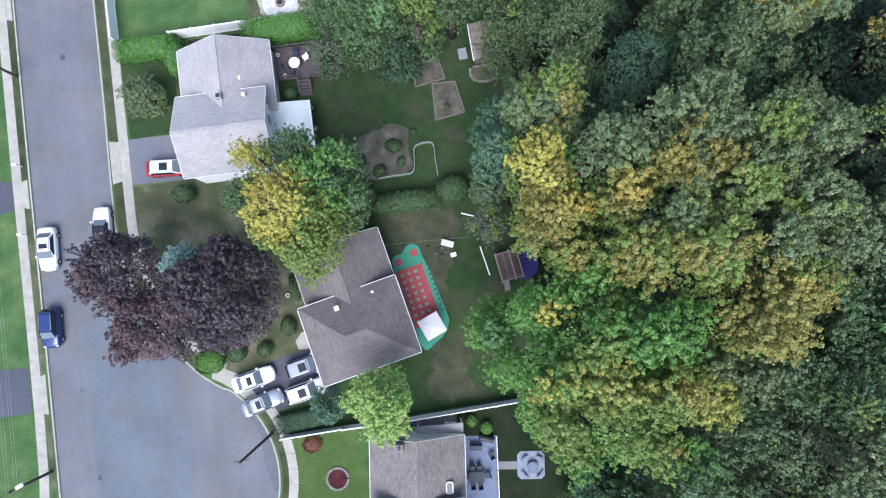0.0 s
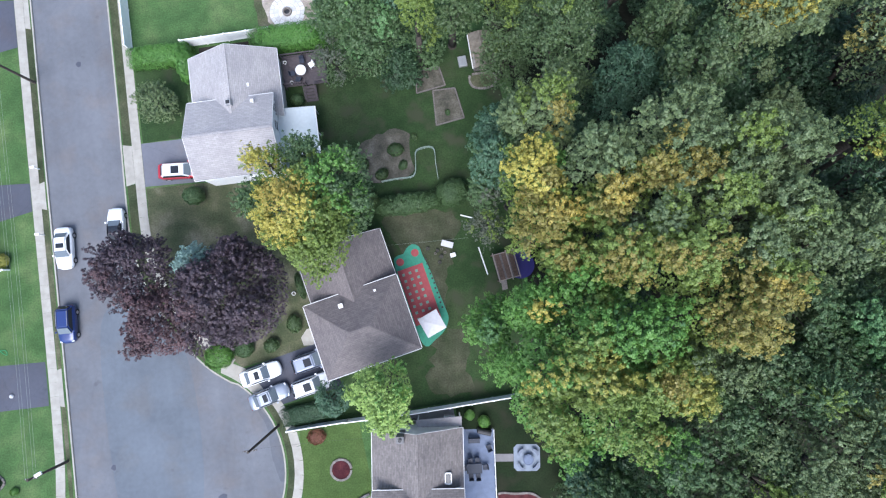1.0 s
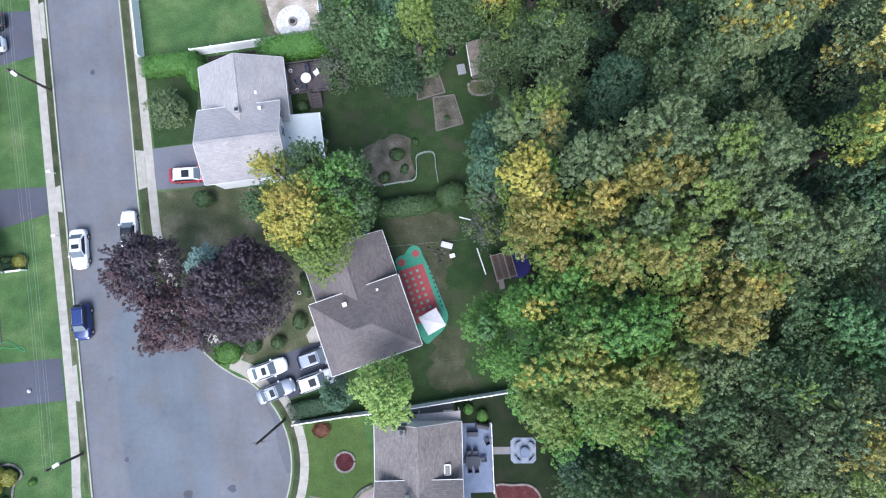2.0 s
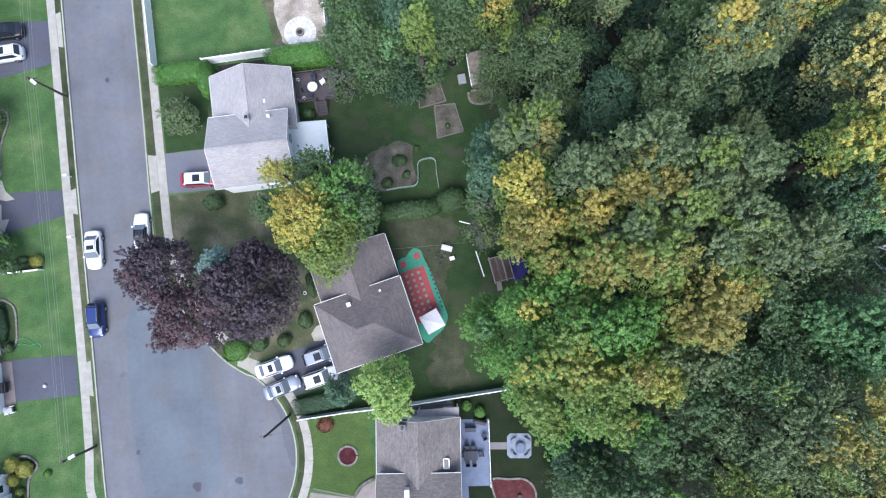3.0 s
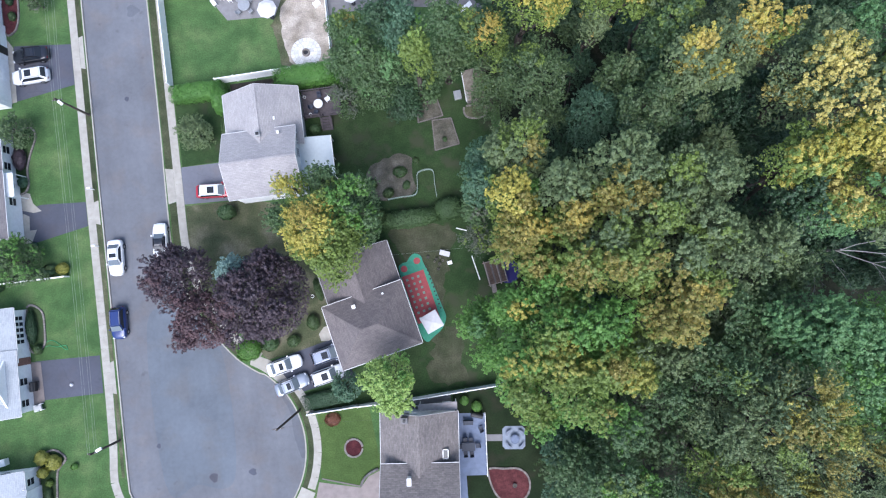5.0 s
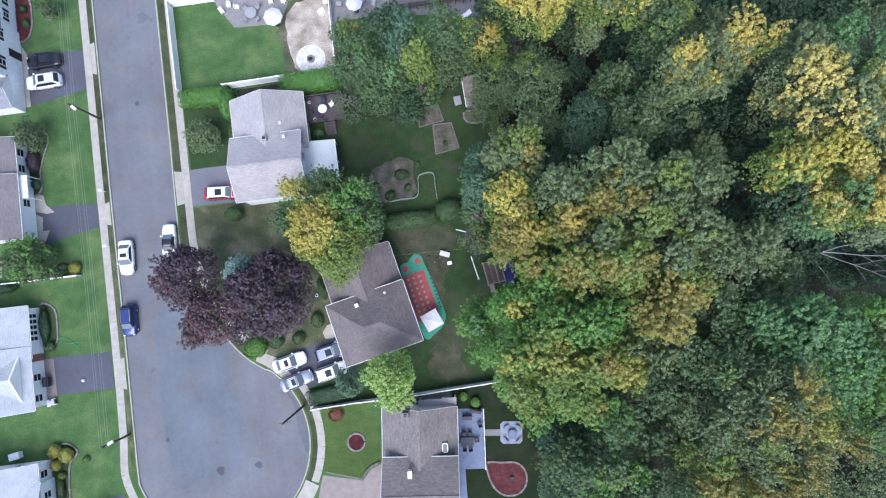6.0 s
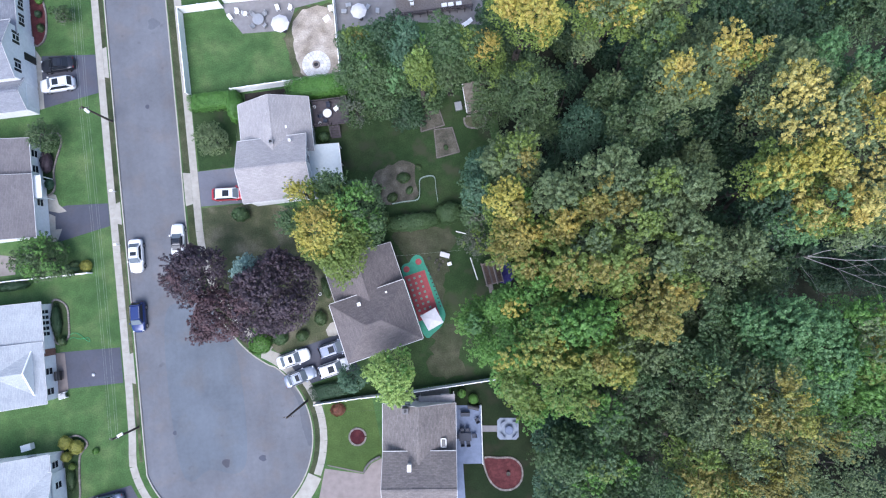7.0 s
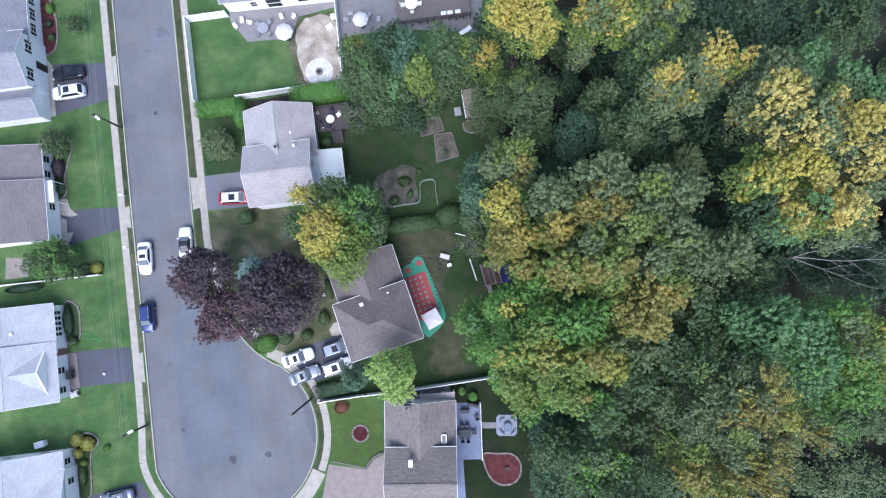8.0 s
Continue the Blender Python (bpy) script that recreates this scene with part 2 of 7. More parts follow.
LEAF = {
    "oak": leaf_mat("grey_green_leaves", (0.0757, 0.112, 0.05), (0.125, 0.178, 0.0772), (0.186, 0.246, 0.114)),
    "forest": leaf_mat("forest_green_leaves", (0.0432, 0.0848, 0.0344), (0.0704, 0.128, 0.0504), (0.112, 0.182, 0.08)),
    # deep green, darkened further so low woodland crowns look shaded by taller ones
    "deep": leaf_mat("deep_and_shaded_green_leaves", (0.0226, 0.053, 0.0268), (0.0389, 0.0848, 0.0396), (0.0707, 0.131, 0.0622)),
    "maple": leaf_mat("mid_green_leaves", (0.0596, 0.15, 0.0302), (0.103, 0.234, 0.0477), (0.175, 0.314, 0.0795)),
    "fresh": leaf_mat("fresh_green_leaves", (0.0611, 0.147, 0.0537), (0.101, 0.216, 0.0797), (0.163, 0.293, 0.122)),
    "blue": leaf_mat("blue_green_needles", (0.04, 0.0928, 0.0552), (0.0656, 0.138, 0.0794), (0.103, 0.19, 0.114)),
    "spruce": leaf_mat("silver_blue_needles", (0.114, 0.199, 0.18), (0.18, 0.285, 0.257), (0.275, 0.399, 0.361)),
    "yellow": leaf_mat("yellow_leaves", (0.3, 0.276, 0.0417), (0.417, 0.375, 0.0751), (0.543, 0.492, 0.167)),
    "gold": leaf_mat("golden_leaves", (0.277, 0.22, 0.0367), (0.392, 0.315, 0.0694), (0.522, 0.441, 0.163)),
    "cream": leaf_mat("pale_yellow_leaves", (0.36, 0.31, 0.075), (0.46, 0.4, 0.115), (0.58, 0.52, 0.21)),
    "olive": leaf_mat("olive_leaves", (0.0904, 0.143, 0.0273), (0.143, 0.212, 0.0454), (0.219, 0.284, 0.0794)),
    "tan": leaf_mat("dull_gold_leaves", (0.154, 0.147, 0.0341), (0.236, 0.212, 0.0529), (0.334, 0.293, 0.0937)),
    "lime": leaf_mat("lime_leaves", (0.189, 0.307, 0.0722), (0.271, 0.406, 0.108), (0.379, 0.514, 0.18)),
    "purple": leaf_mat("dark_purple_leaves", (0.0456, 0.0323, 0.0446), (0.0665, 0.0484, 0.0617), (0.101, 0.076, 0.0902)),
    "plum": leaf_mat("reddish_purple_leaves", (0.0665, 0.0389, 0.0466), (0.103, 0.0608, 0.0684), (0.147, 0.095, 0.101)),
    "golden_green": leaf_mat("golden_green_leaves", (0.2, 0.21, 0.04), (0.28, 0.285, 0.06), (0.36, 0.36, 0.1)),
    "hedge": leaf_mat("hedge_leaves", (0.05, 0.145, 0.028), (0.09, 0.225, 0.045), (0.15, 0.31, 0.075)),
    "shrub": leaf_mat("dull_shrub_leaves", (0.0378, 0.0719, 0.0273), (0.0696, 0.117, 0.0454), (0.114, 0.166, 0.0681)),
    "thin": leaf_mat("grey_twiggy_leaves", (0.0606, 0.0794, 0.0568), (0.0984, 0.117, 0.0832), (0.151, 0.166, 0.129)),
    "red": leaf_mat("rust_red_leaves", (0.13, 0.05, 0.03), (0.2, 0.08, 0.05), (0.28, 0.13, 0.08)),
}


# ---- building blocks ----
def part(name, bm, material, parent=None, label="", smooth=False):
    me = bpy.data.meshes.new(name)
    bm.normal_update()
    bm.to_mesh(me)
    bm.free()
    for m in (material if isinstance(material, (list, tuple)) else [material]):
        me.materials.append(m)
    if smooth:
        me.shade_smooth()
    ob = new(name, me)
    ob.parent = parent
    if label:
        ob["label"] = label
    return ob


def thing(name, label, category, m=None, group="", kind=""):
    ob = new(name)
    ob.empty_display_size = 0.3
    if m is not None:
        ob.matrix_basis = m
    return tagged(ob, label, category, group, kind)


def box(bm, x0, x1, y0, y1, z0, z1, bevel=0.0):
    vs = [bm.verts.new((x, y, z)) for z in (z0, z1) for y in (y0, y1) for x in (x0, x1)]
    fs = [bm.faces.new([vs[i] for i in f]) for f in ((0, 2, 3, 1), (4, 5, 7, 6), (0, 1, 5, 4), (2, 6, 7, 3), (0, 4, 6, 2), (1, 3, 7, 5))]
    if bevel:
        es = list({e for f in fs for e in f.edges})
        bmesh.ops.bevel(bm, geom=es, offset=bevel, segments=2, affect="EDGES", profile=0.5)
    return bm


def boxed(x0, x1, y0, y1, z0, z1, bevel=0.0):
    return box(bmesh.new(), x0, x1, y0, y1, z0, z1, bevel)


def prism(pts, z0, z1, bm=None, holes=()):
    """An upright prism over a plan polygon; z1 may be a list, a height for each corner."""
    bm = bm or bmesh.new()
    pts = list(pts)
    area = sum(a[0] * b[1] - b[0] * a[1] for a, b in zip(pts, pts[1:] + pts[:1]))
    top = list(z1) if isinstance(z1, (list, tuple)) else [z1] * len(pts)
    bot = list(z0) if isinstance(z0, (list, tuple)) else [z0] * len(pts)
    if area < 0:
        pts, top, bot = pts[::-1], top[::-1], bot[::-1]
    lo = [bm.verts.new((x, y, z)) for (x, y), z in zip(pts, bot)]
    hi = [bm.verts.new((x, y, z)) for (x, y), z in zip(pts, top)]
    bm.faces.new(hi)
    bm.faces.new(lo[::-1])
    for i in range(len(pts)):
        j = (i + 1) % len(pts)
        bm.faces.new((lo[i], lo[j], hi[j], hi[i]))
    return bm


def tube(bm, a, b, ra, rb, n=8, cap=True):
    """A tapered round bar from a to b."""
    a, b = Vector(a), Vector(b)
    d = (b - a).normalized()
    u = d.orthogonal().normalized()
    v = d.cross(u)
    rings = []
    for p, r in ((a, ra), (b, rb)):
        rings.append([bm.verts.new(p + (u * math.cos(2 * math.pi * i / n) + v * math.sin(2 * math.pi * i / n)) * r) for i in range(n)])
    for i in range(n):
        j = (i + 1) % n
        bm.faces.new((rings[0][i], rings[0][j], rings[1][j], rings[1][i]))
    if cap:
        bm.faces.new(rings[0][::-1])
        bm.faces.new(rings[1])
    return bm


def lathe(profile, n=24, bm=None, centre=(0, 0, 0)):
    """A turned solid: (radius, height) pairs from the bottom up."""
    bm = bm or bmesh.new()
    cx, cy, cz = centre
    rings = []
    for r, z in profile:
        rings.append([bm.verts.new((cx + r * math.cos(2 * math.pi * i / n), cy + r * math.sin(2 * math.pi * i / n), cz + z)) for i in range(n)])
    for lo, hi in zip(rings, rings[1:]):
        for i in range(n):
            j = (i + 1) % n
            bm.faces.new((lo[i], lo[j], hi[j], hi[i]))
    bm.faces.new(rings[0][::-1])
    bm.faces.new(rings[-1])
    return bm


def smooth_line(pts, step=0.5, closed=False):
    """Catmull-Rom through plan points, sampled about every step metres."""
    out, n = [], len(pts)
    rng = range(n) if closed else range(n - 1)
    for i in rng:
        if closed:
            p = [Vector(pts[(i + k) % n]) for k in (-1, 0, 1, 2)]
        else:
            p = [Vector(pts[max(0, min(n - 1, i + k))]) for k in (-1, 0, 1, 2)]
        m = max(1, int((p[2] - p[1]).length / step))
        for k in range(m):
            s = k / m
            q = 0.5 * (2 * p[1] + (p[2] - p[0]) * s + (2 * p[0] - 5 * p[1] + 4 * p[2] - p[3]) * s * s + (3 * p[1] - p[0] - 3 * p[2] + p[3]) * s ** 3)
            out.append((q.x, q.y))
    if not closed:
        out.append(tuple(pts[-1]))
    return out


def offset_line(pts, d):
    """The plan line moved d metres to its left."""
    out = []
    for i, p in enumerate(pts):
        a, b = Vector(pts[max(0, i - 1)]), Vector(pts[min(len(pts) - 1, i + 1)])
        t = (b - a).normalized()
        out.append((p[0] - t.y * d, p[1] + t.x * d))
    return out


def sheet(name, label, category, pts, z, material, wobble=0.0, step=0.6, thick=0.05, seed=1, kind="structure", rounded=True):
    """A surface that lies on the ground: its edge wanders by wobble metres."""
    pts = smooth_line(pts, step, True) if rounded else list(pts)
    if wobble:
        pts = [(x + wobble * noise.noise((x * 0.9, y * 0.9, seed)), y + wobble * noise.noise((x * 0.9, y * 0.9, seed + 7.3))) for x, y in pts]
    return tagged(part(name, prism(pts, z - thick, z), material), label, category, kind=kind)


def band(line, d0, d1, z0, z1, bm=None):
    """A solid strip along a plan line, between two offsets to its left."""
    bm = bm or bmesh.new()
    a, b = offset_line(line, d0), offset_line(line, d1)
    rows = []
    for p, q in zip(a, b):
        rows.append([bm.verts.new((*p, z0)), bm.verts.new((*p, z1)), bm.verts.new((*q, z1)), bm.verts.new((*q, z0))])
    for r, s in zip(rows, rows[1:]):
        for k in range(4):
            l = (k + 1) % 4
            bm.faces.new((r[k], s[k], s[l], r[l]))
    bm.faces.new(rows[0])
    bm.faces.new(rows[-1][::-1])
    bmesh.ops.recalc_face_normals(bm, faces=bm.faces)
    return bm


def resample(line, step):
    """Points at even steps along a plan line."""
    pts = [Vector(p) for p in line]
    out, left = [pts[0]], step
    for a, b in zip(pts, pts[1:]):
        d, pos = (b - a).length, 0.0
        while d - pos >= left:
            pos += left
            out.append(a.lerp(b, pos / d))
            left = step
        left -= d - pos
    return [tuple(p) for p in out]


# ---- ground, street and paths ----
BULB, BULB_R = (-31.5, -16.0), 11.45


def arc(r, a0, a1, n=24, c=BULB):
    return [(c[0] + r * math.cos(radians(a0 + (a1 - a0) * i / n)), c[1] + r * math.sin(radians(a0 + (a1 - a0) * i / n))) for i in range(n + 1)]


west_kerb = [(-42.6, 900.0), (-42.6, 60.0), (-42.62, 20.0), (-42.52, 0.0), (-42.5, -10.0), (-42.5, -17.0)] + arc(BULB_R, 197, 265, 16)
east_kerb = arc(BULB_R, 270, 410, 30) + smooth_line([(-24.9, -6.9), (-26.6, -5.6), (-28.2, -3.9), (-29.9, -1.4), (-31.6, 1.6), (-33.1, 5.2), (-33.95, 9.5), (-34.1, 14.0), (-34.0, 24.0)], 0.8) + [(-33.95, 60.0), (-33.9, 900.0)]
street = west_kerb + east_kerb
FAR = 900.0
ground = part("ground", prism([(-FAR, FAR)] + [(-FAR, -FAR), (FAR, -FAR), (FAR, FAR)] + street[::-1], -0.4, 0.0), GRASS_BRIGHT)
tagged(ground, "green lawns and open land round the street", "ground", kind="structure")
road = part("road", prism(street, -0.45, -0.14), ROAD)
tagged(road, "worn grey asphalt street ending in a round turning place", "road", kind="structure")
sheet("road", "bluish worn lane of the asphalt turning place", "road", [(-38.2, 1.0), (-37.9, -19.2), (-34.0, -19.6), (-29.3, -19.3), (-29.2, -4.6), (-33.0, 1.0)], -0.136, ROAD_PALE, 0.04, thick=0.05)
for _x, _y, _r in ((-31.9, -19.0, 0.55), (-27.0, -18.9, 0.45), (-38.3, -14.3, 0.3), (-36.2, 41.5, 0.8), (-38.0, 30.0, 0.35)):
    sheet("road", "dark oil stain on the asphalt", "road", [(_x + _r * math.cos(a) * (1 + 0.3 * math.sin(3 * a + _x)), _y + _r * math.sin(a)) for a in [k * 0.785 for k in range(8)]], -0.131, DRIVE if _r < 0.7 else ROAD_PATCH, 0.15, 0.2, thick=0.02)
for _name, _line in (("kerb_west", [p for p in west_kerb if p[1] < 200]), ("kerb_east", [p for p in east_kerb if p[1] < 200])):
    _line = [(_line[0][0], 130.0)] + _line[1:] if _name == "kerb_west" else _line[:-1] + [(_line[-1][0], 130.0)]
    tagged(part(_name, band(_line, -0.02, 0.14, -0.3, 0.015), CONCRETE), "pale concrete kerb along the street", "kerb", kind="structure")

sheet("road", "darker asphalt repair beside the round kerb", "road", [(-22.7, -9.6), (-21.2, -11.6), (-20.3, -14.5), (-20.15, -17.5), (-20.8, -18.0), (-21.5, -15.0), (-21.6, -12.4)], -0.128, ROAD_PATCH, 0.1, 0.3, thick=0.03)
# verges between kerb and sidewalk
for _y0, _y1 in ((38.9, 130.0), (17.2, 34.7), (-3.2, 14.3), (-17.5, -7.1)):
    sheet("verge", "strip of rough grass between kerb and sidewalk", "verge", [(-43.4 + (0.25 if _y0 < 0 else 0), _y0), (-42.76, _y0), (-42.68, _y1), (-43.4 + (0.25 if _y0 < -5 else 0), _y1)], 0.012, VERGE if _y0 > 10 else GRASS_WORN, rounded=False)
for _y0, _y1 in ((20.1, 130.0), (9.0, 15.7)):
    sheet("verge", "strip of rough grass between kerb and sidewalk", "verge", [(-33.85, _y0), (-32.95, _y0), (-32.95, _y1), (-33.85, _y1)], 0.012, VERGE, rounded=False)
sheet("verge", "strip of rough grass along the curving kerb", "verge", [(-33.85, 9.0), (-33.0, 5.2), (-31.5, 1.6), (-29.8, -1.4), (-28.1, -3.8), (-26.7, -5.3), (-26.0, -4.6), (-27.9, -2.6), (-29.75, -0.1), (-31.45, 3.3), (-32.6, 7.4), (-32.95, 9.0)], 0.012, VERGE, rounded=False)
sheet("verge", "strip of rough grass along the round kerb", "verge", arc(11.7, -32, 34, 16) + arc(12.4, 34, -32, 16), 0.012, VERGE, rounded=False)


def slab_run(name, label, line, width, length, group=""):
    """A sidewalk of separate slabs with open joints."""
    walk_thing = thing(name, label, "sidewalk", kind="structure")
    pts = resample(line, length)
    for a, b in zip(pts, pts[1:]):
        a, b = Vector(a), Vector(b)
        d = (b - a).normalized()
        n = Vector((-d.y, d.x)) * width / 2
        a, b = a + d * 0.006, b - d * 0.006
        dz = random.uniform(-0.004, 0.006)
        part("slab", prism([tuple(a - n), tuple(b - n), tuple(b + n), tuple(a + n)], -0.06, 0.03 + dz), CONCRETE, walk_thing)
    return walk_thing


def pad(name, label, pts, z, mat, category="paving"):
    return tagged(part(name, prism(pts, -0.08, z), mat), label, category, kind="structure")


# ---- buildings ----
def slope(parent, pts, zs, mat, thick=0.14, label="", name="roof_slope"):
    return part(name, prism(pts, [z - thick for z in zs], list(zs)), mat, parent, label)


def trim_bar(parent, a, b, size=0.1, mat=None, name="gutter"):
    bm = bmesh.new()
    a, b = Vector(a), Vector(b)
    d = (b - a).normalized()
    s = Vector((-d.y, d.x, 0)).normalized() * size / 2
    u = Vector((0, 0, size * 0.65))
    vs = [bm.verts.new(p + k) for p in (a, b) for k in (-s - u, s - u, s + u, -s + u)]
    for f in ((3, 2, 1, 0), (4, 5, 6, 7), (0, 1, 5, 4), (1, 2, 6, 5), (2, 3, 7, 6), (3, 0, 4, 7)):
        bm.faces.new([vs[i] for i in f])
    return part(name, bm, mat or WHITE, parent)


def gable(parent, x0, x1, y0, y1, eave, ridge, axis, roof, wall, over=0.35, skip=(), base=0.0):
    """A block with a pitched roof, its ridge along the local axis given."""
    inset = 0.3
    ax0, ax1, ay0, ay1 = x0 + inset, x1 - inset, y0 + inset, y1 - inset
    bm = boxed(ax0, ax1, ay0, ay1, base, eave - 0.05)
    t = ridge - eave
    if axis == "x":
        c, hw = (y0 + y1) / 2, (y1 - y0) / 2
        top = eave + t * (hw - inset) / hw
        k = eave + t * inset / hw - 0.16
        for xa in (ax0, ax1 - 0.2):
            v = [bm.verts.new(p) for p in ((xa, ay0, eave - 0.06), (xa, ay1, eave - 0.06), (xa, ay1, k), (xa, c, ridge - 0.17), (xa, ay0, k))]
            u = [bm.verts.new(p.co + Vector((0.2, 0, 0))) for p in v]
            bm.faces.new(v[::-1]), bm.faces.new(u)
            for i in range(5):
                bm.faces.new((v[i], v[(i + 1) % 5], u[(i + 1) % 5], u[i]))
        mat = ROOF[roof, "x"]
        slope(parent, [(x0, y0), (x1, y0), (x1, c - 0.01), (x0, c - 0.01)], (eave, eave, ridge, ridge), mat)
        slope(parent, [(x0, c + 0.01), (x1, c + 0.01), (x1, y1), (x0, y1)], (ridge, ridge, eave, eave), mat)
        part("ridge_cap", prism([(x0, c - 0.14), (x1, c - 0.14), (x1, c + 0.14), (x0, c + 0.14)], ridge - 0.1, ridge + 0.012), mat, parent)
        ends = [((x0, y0 - 0.06, eave - 0.06), (x1, y0 - 0.06, eave - 0.06), "s"), ((x0, y1 + 0.06, eave - 0.06), (x1, y1 + 0.06, eave - 0.06), "n")]
        rakes = [((x0 - 0.02, y0, eave - 0.06), (x0 - 0.02, c, ridge - 0.06), "w"), ((x0 - 0.02, y1, eave - 0.06), (x0 - 0.02, c, ridge - 0.06), "w"),
                 ((x1 + 0.02, y0, eave - 0.06), (x1 + 0.02, c, ridge - 0.06), "e"), ((x1 + 0.02, y1, eave - 0.06), (x1 + 0.02, c, ridge - 0.06), "e")]
    else:
        c, hw = (x0 + x1) / 2, (x1 - x0) / 2
        k = eave + t * inset / hw - 0.16
        for ya in (ay0, ay1 - 0.2):
            v = [bm.verts.new(p) for p in ((ax0, ya, eave - 0.06), (ax1, ya, eave - 0.06), (ax1, ya, k), (c, ya, ridge - 0.17), (ax0, ya, k))]
            u = [bm.verts.new(p.co + Vector((0, 0.2, 0))) for p in v]
            bm.faces.new(v), bm.faces.new(u[::-1])
            for i in range(5):
                bm.faces.new((v[(i + 1) % 5], v[i], u[i], u[(i + 1) % 5]))
        mat = ROOF[roof, "y"]
        slope(parent, [(x0, y0), (c - 0.01, y0), (c - 0.01, y1), (x0, y1)], (eave, ridge, ridge, eave), mat)
        slope(parent, [(c + 0.01, y0), (x1, y0), (x1, y1), (c + 0.01, y1)], (ridge, eave, eave, ridge), mat)
        part("ridge_cap", prism([(c - 0.14, y0), (c + 0.14, y0), (c + 0.14, y1), (c - 0.14, y1)], ridge - 0.1, ridge + 0.012), mat, parent)
        ends = [((x0 - 0.06, y0, eave - 0.06), (x0 - 0.06, y1, eave - 0.06), "w"), ((x1 + 0.06, y0, eave - 0.06), (x1 + 0.06, y1, eave - 0.06), "e")]
        rakes = [((x0, y0 - 0.02, eave - 0.06), (c, y0 - 0.02, ridge - 0.06), "s"), ((x1, y0 - 0.02, eave - 0.06), (c, y0 - 0.02, ridge - 0.06), "s"),
                 ((x0, y1 + 0.02, eave - 0.06), (c, y1 + 0.02, ridge - 0.06), "n"), ((x1, y1 + 0.02, eave - 0.06), (c, y1 + 0.02, ridge - 0.06), "n")]
    part("wall", bm, wall, parent)
    for a, b, side in ends:
        if side not in skip:
            trim_bar(parent, a, b, 0.06, FASCIA)
    for a, b, side in rakes:
        if side not in skip:
            trim_bar(parent, a, b, 0.06, FASCIA, "rake_board")


def hip(parent, x0, x1, y0, y1, eave, ridge, roof, wall, skip=()):
    """A block with a hipped roof, its ridge along local x."""
    h = (y1 - y0) / 2
    c = (y0 + y1) / 2
    a, b = (x0 + h, c), (x1 - h, c)
    part("wall", boxed(x0 + 0.35, x1 - 0.35, y0 + 0.35, y1 - 0.35, 0, eave - 0.05), wall, parent)
    slope(parent, [(x0, y0), (x1, y0), b, a], (eave, eave, ridge, ridge), ROOF[roof, "x"])
    slope(parent, [(x1, y1), (x0, y1), a, b], (eave, eave, ridge, ridge), ROOF[roof, "x"])
    slope(parent, [(x0, y1), (x0, y0), a], (eave, eave, ridge), ROOF[roof, "y"])
    slope(parent, [(x1, y0), (x1, y1), b], (eave, eave, ridge), ROOF[roof, "y"])
    for p, q in ((a, b), ((x0, y0), a), ((x0, y1), a), ((x1, y0), b), ((x1, y1), b)):
        zp = ridge if p in (a, b) else eave
        trim_bar(parent, (*p, zp - 0.085), (*q, ridge - 0.085), 0.14, ROOF[roof, "x"], "ridge_cap")
    for p, q, side in (((x0, y0 - 0.06), (x1, y0 - 0.06), "s"), ((x0, y1 + 0.06), (x1, y1 + 0.06), "n"), ((x0 - 0.06, y0), (x0 - 0.06, y1), "w"), ((x1 + 0.06, y0), (x1 + 0.06, y1), "e")):
        if side not in skip:
            trim_bar(parent, (*p, eave - 0.06), (*q, eave - 0.06), 0.065, FASCIA)


def window(parent, side, at, c, z, w=1.0, h=1.2, name="window", shutters=False):
    """A framed window on a wall plane: side e, w, n or s, the plane's place, the middle along it and the sill's height."""
    sx = {"e": 1, "w": -1, "n": 1, "s": -1}[side]

    def slab3(u0, u1, z0, z1, d0, d1):
        lo, hi = sorted((at + sx * d0, at + sx * d1))
        return boxed(lo, hi, u0, u1, z0, z1) if side in "ew" else boxed(u0, u1, lo, hi, z0, z1)

    win = part(name, slab3(c - w / 2, c + w / 2, z, z + h, -0.02, 0.03), GLASS, parent)
    for u0, u1, z0, z1 in ((c - w / 2 - 0.09, c - w / 2, z - 0.09, z + h + 0.09), (c + w / 2, c + w / 2 + 0.09, z - 0.09, z + h + 0.09),
                           (c - w / 2, c + w / 2, z - 0.09, z), (c - w / 2, c + w / 2, z + h, z + h + 0.09), (c - w / 2, c + w / 2, z + h * 0.48, z + h * 0.53)):
        part("window_frame", slab3(u0, u1, z0, z1, -0.02, 0.06), WHITE, win)
    if shutters:
        for k in (-1, 1):
            u = c + k * (w / 2 + 0.3)
            part("shutter", slab3(u - 0.18, u + 0.18, z - 0.05, z + h + 0.05, -0.01, 0.05), BLACK, win, "dark window shutter")
    return win


def roof_vent(parent, x, y, z, w=0.3, d=0.3, h=0.35, mat=None, name="roof_vent"):
    v = part(name, boxed(x - w / 2, x + w / 2, y - d / 2, y + d / 2, z - 0.3, z + h, 0.02), mat or WHITE, parent)
    part("cap", boxed(x - w / 2 - 0.05, x + w / 2 + 0.05, y - d / 2 - 0.05, y + d / 2 + 0.05, z + h + 0.01, z + h + 0.06), mat or WHITE, v)
    return v


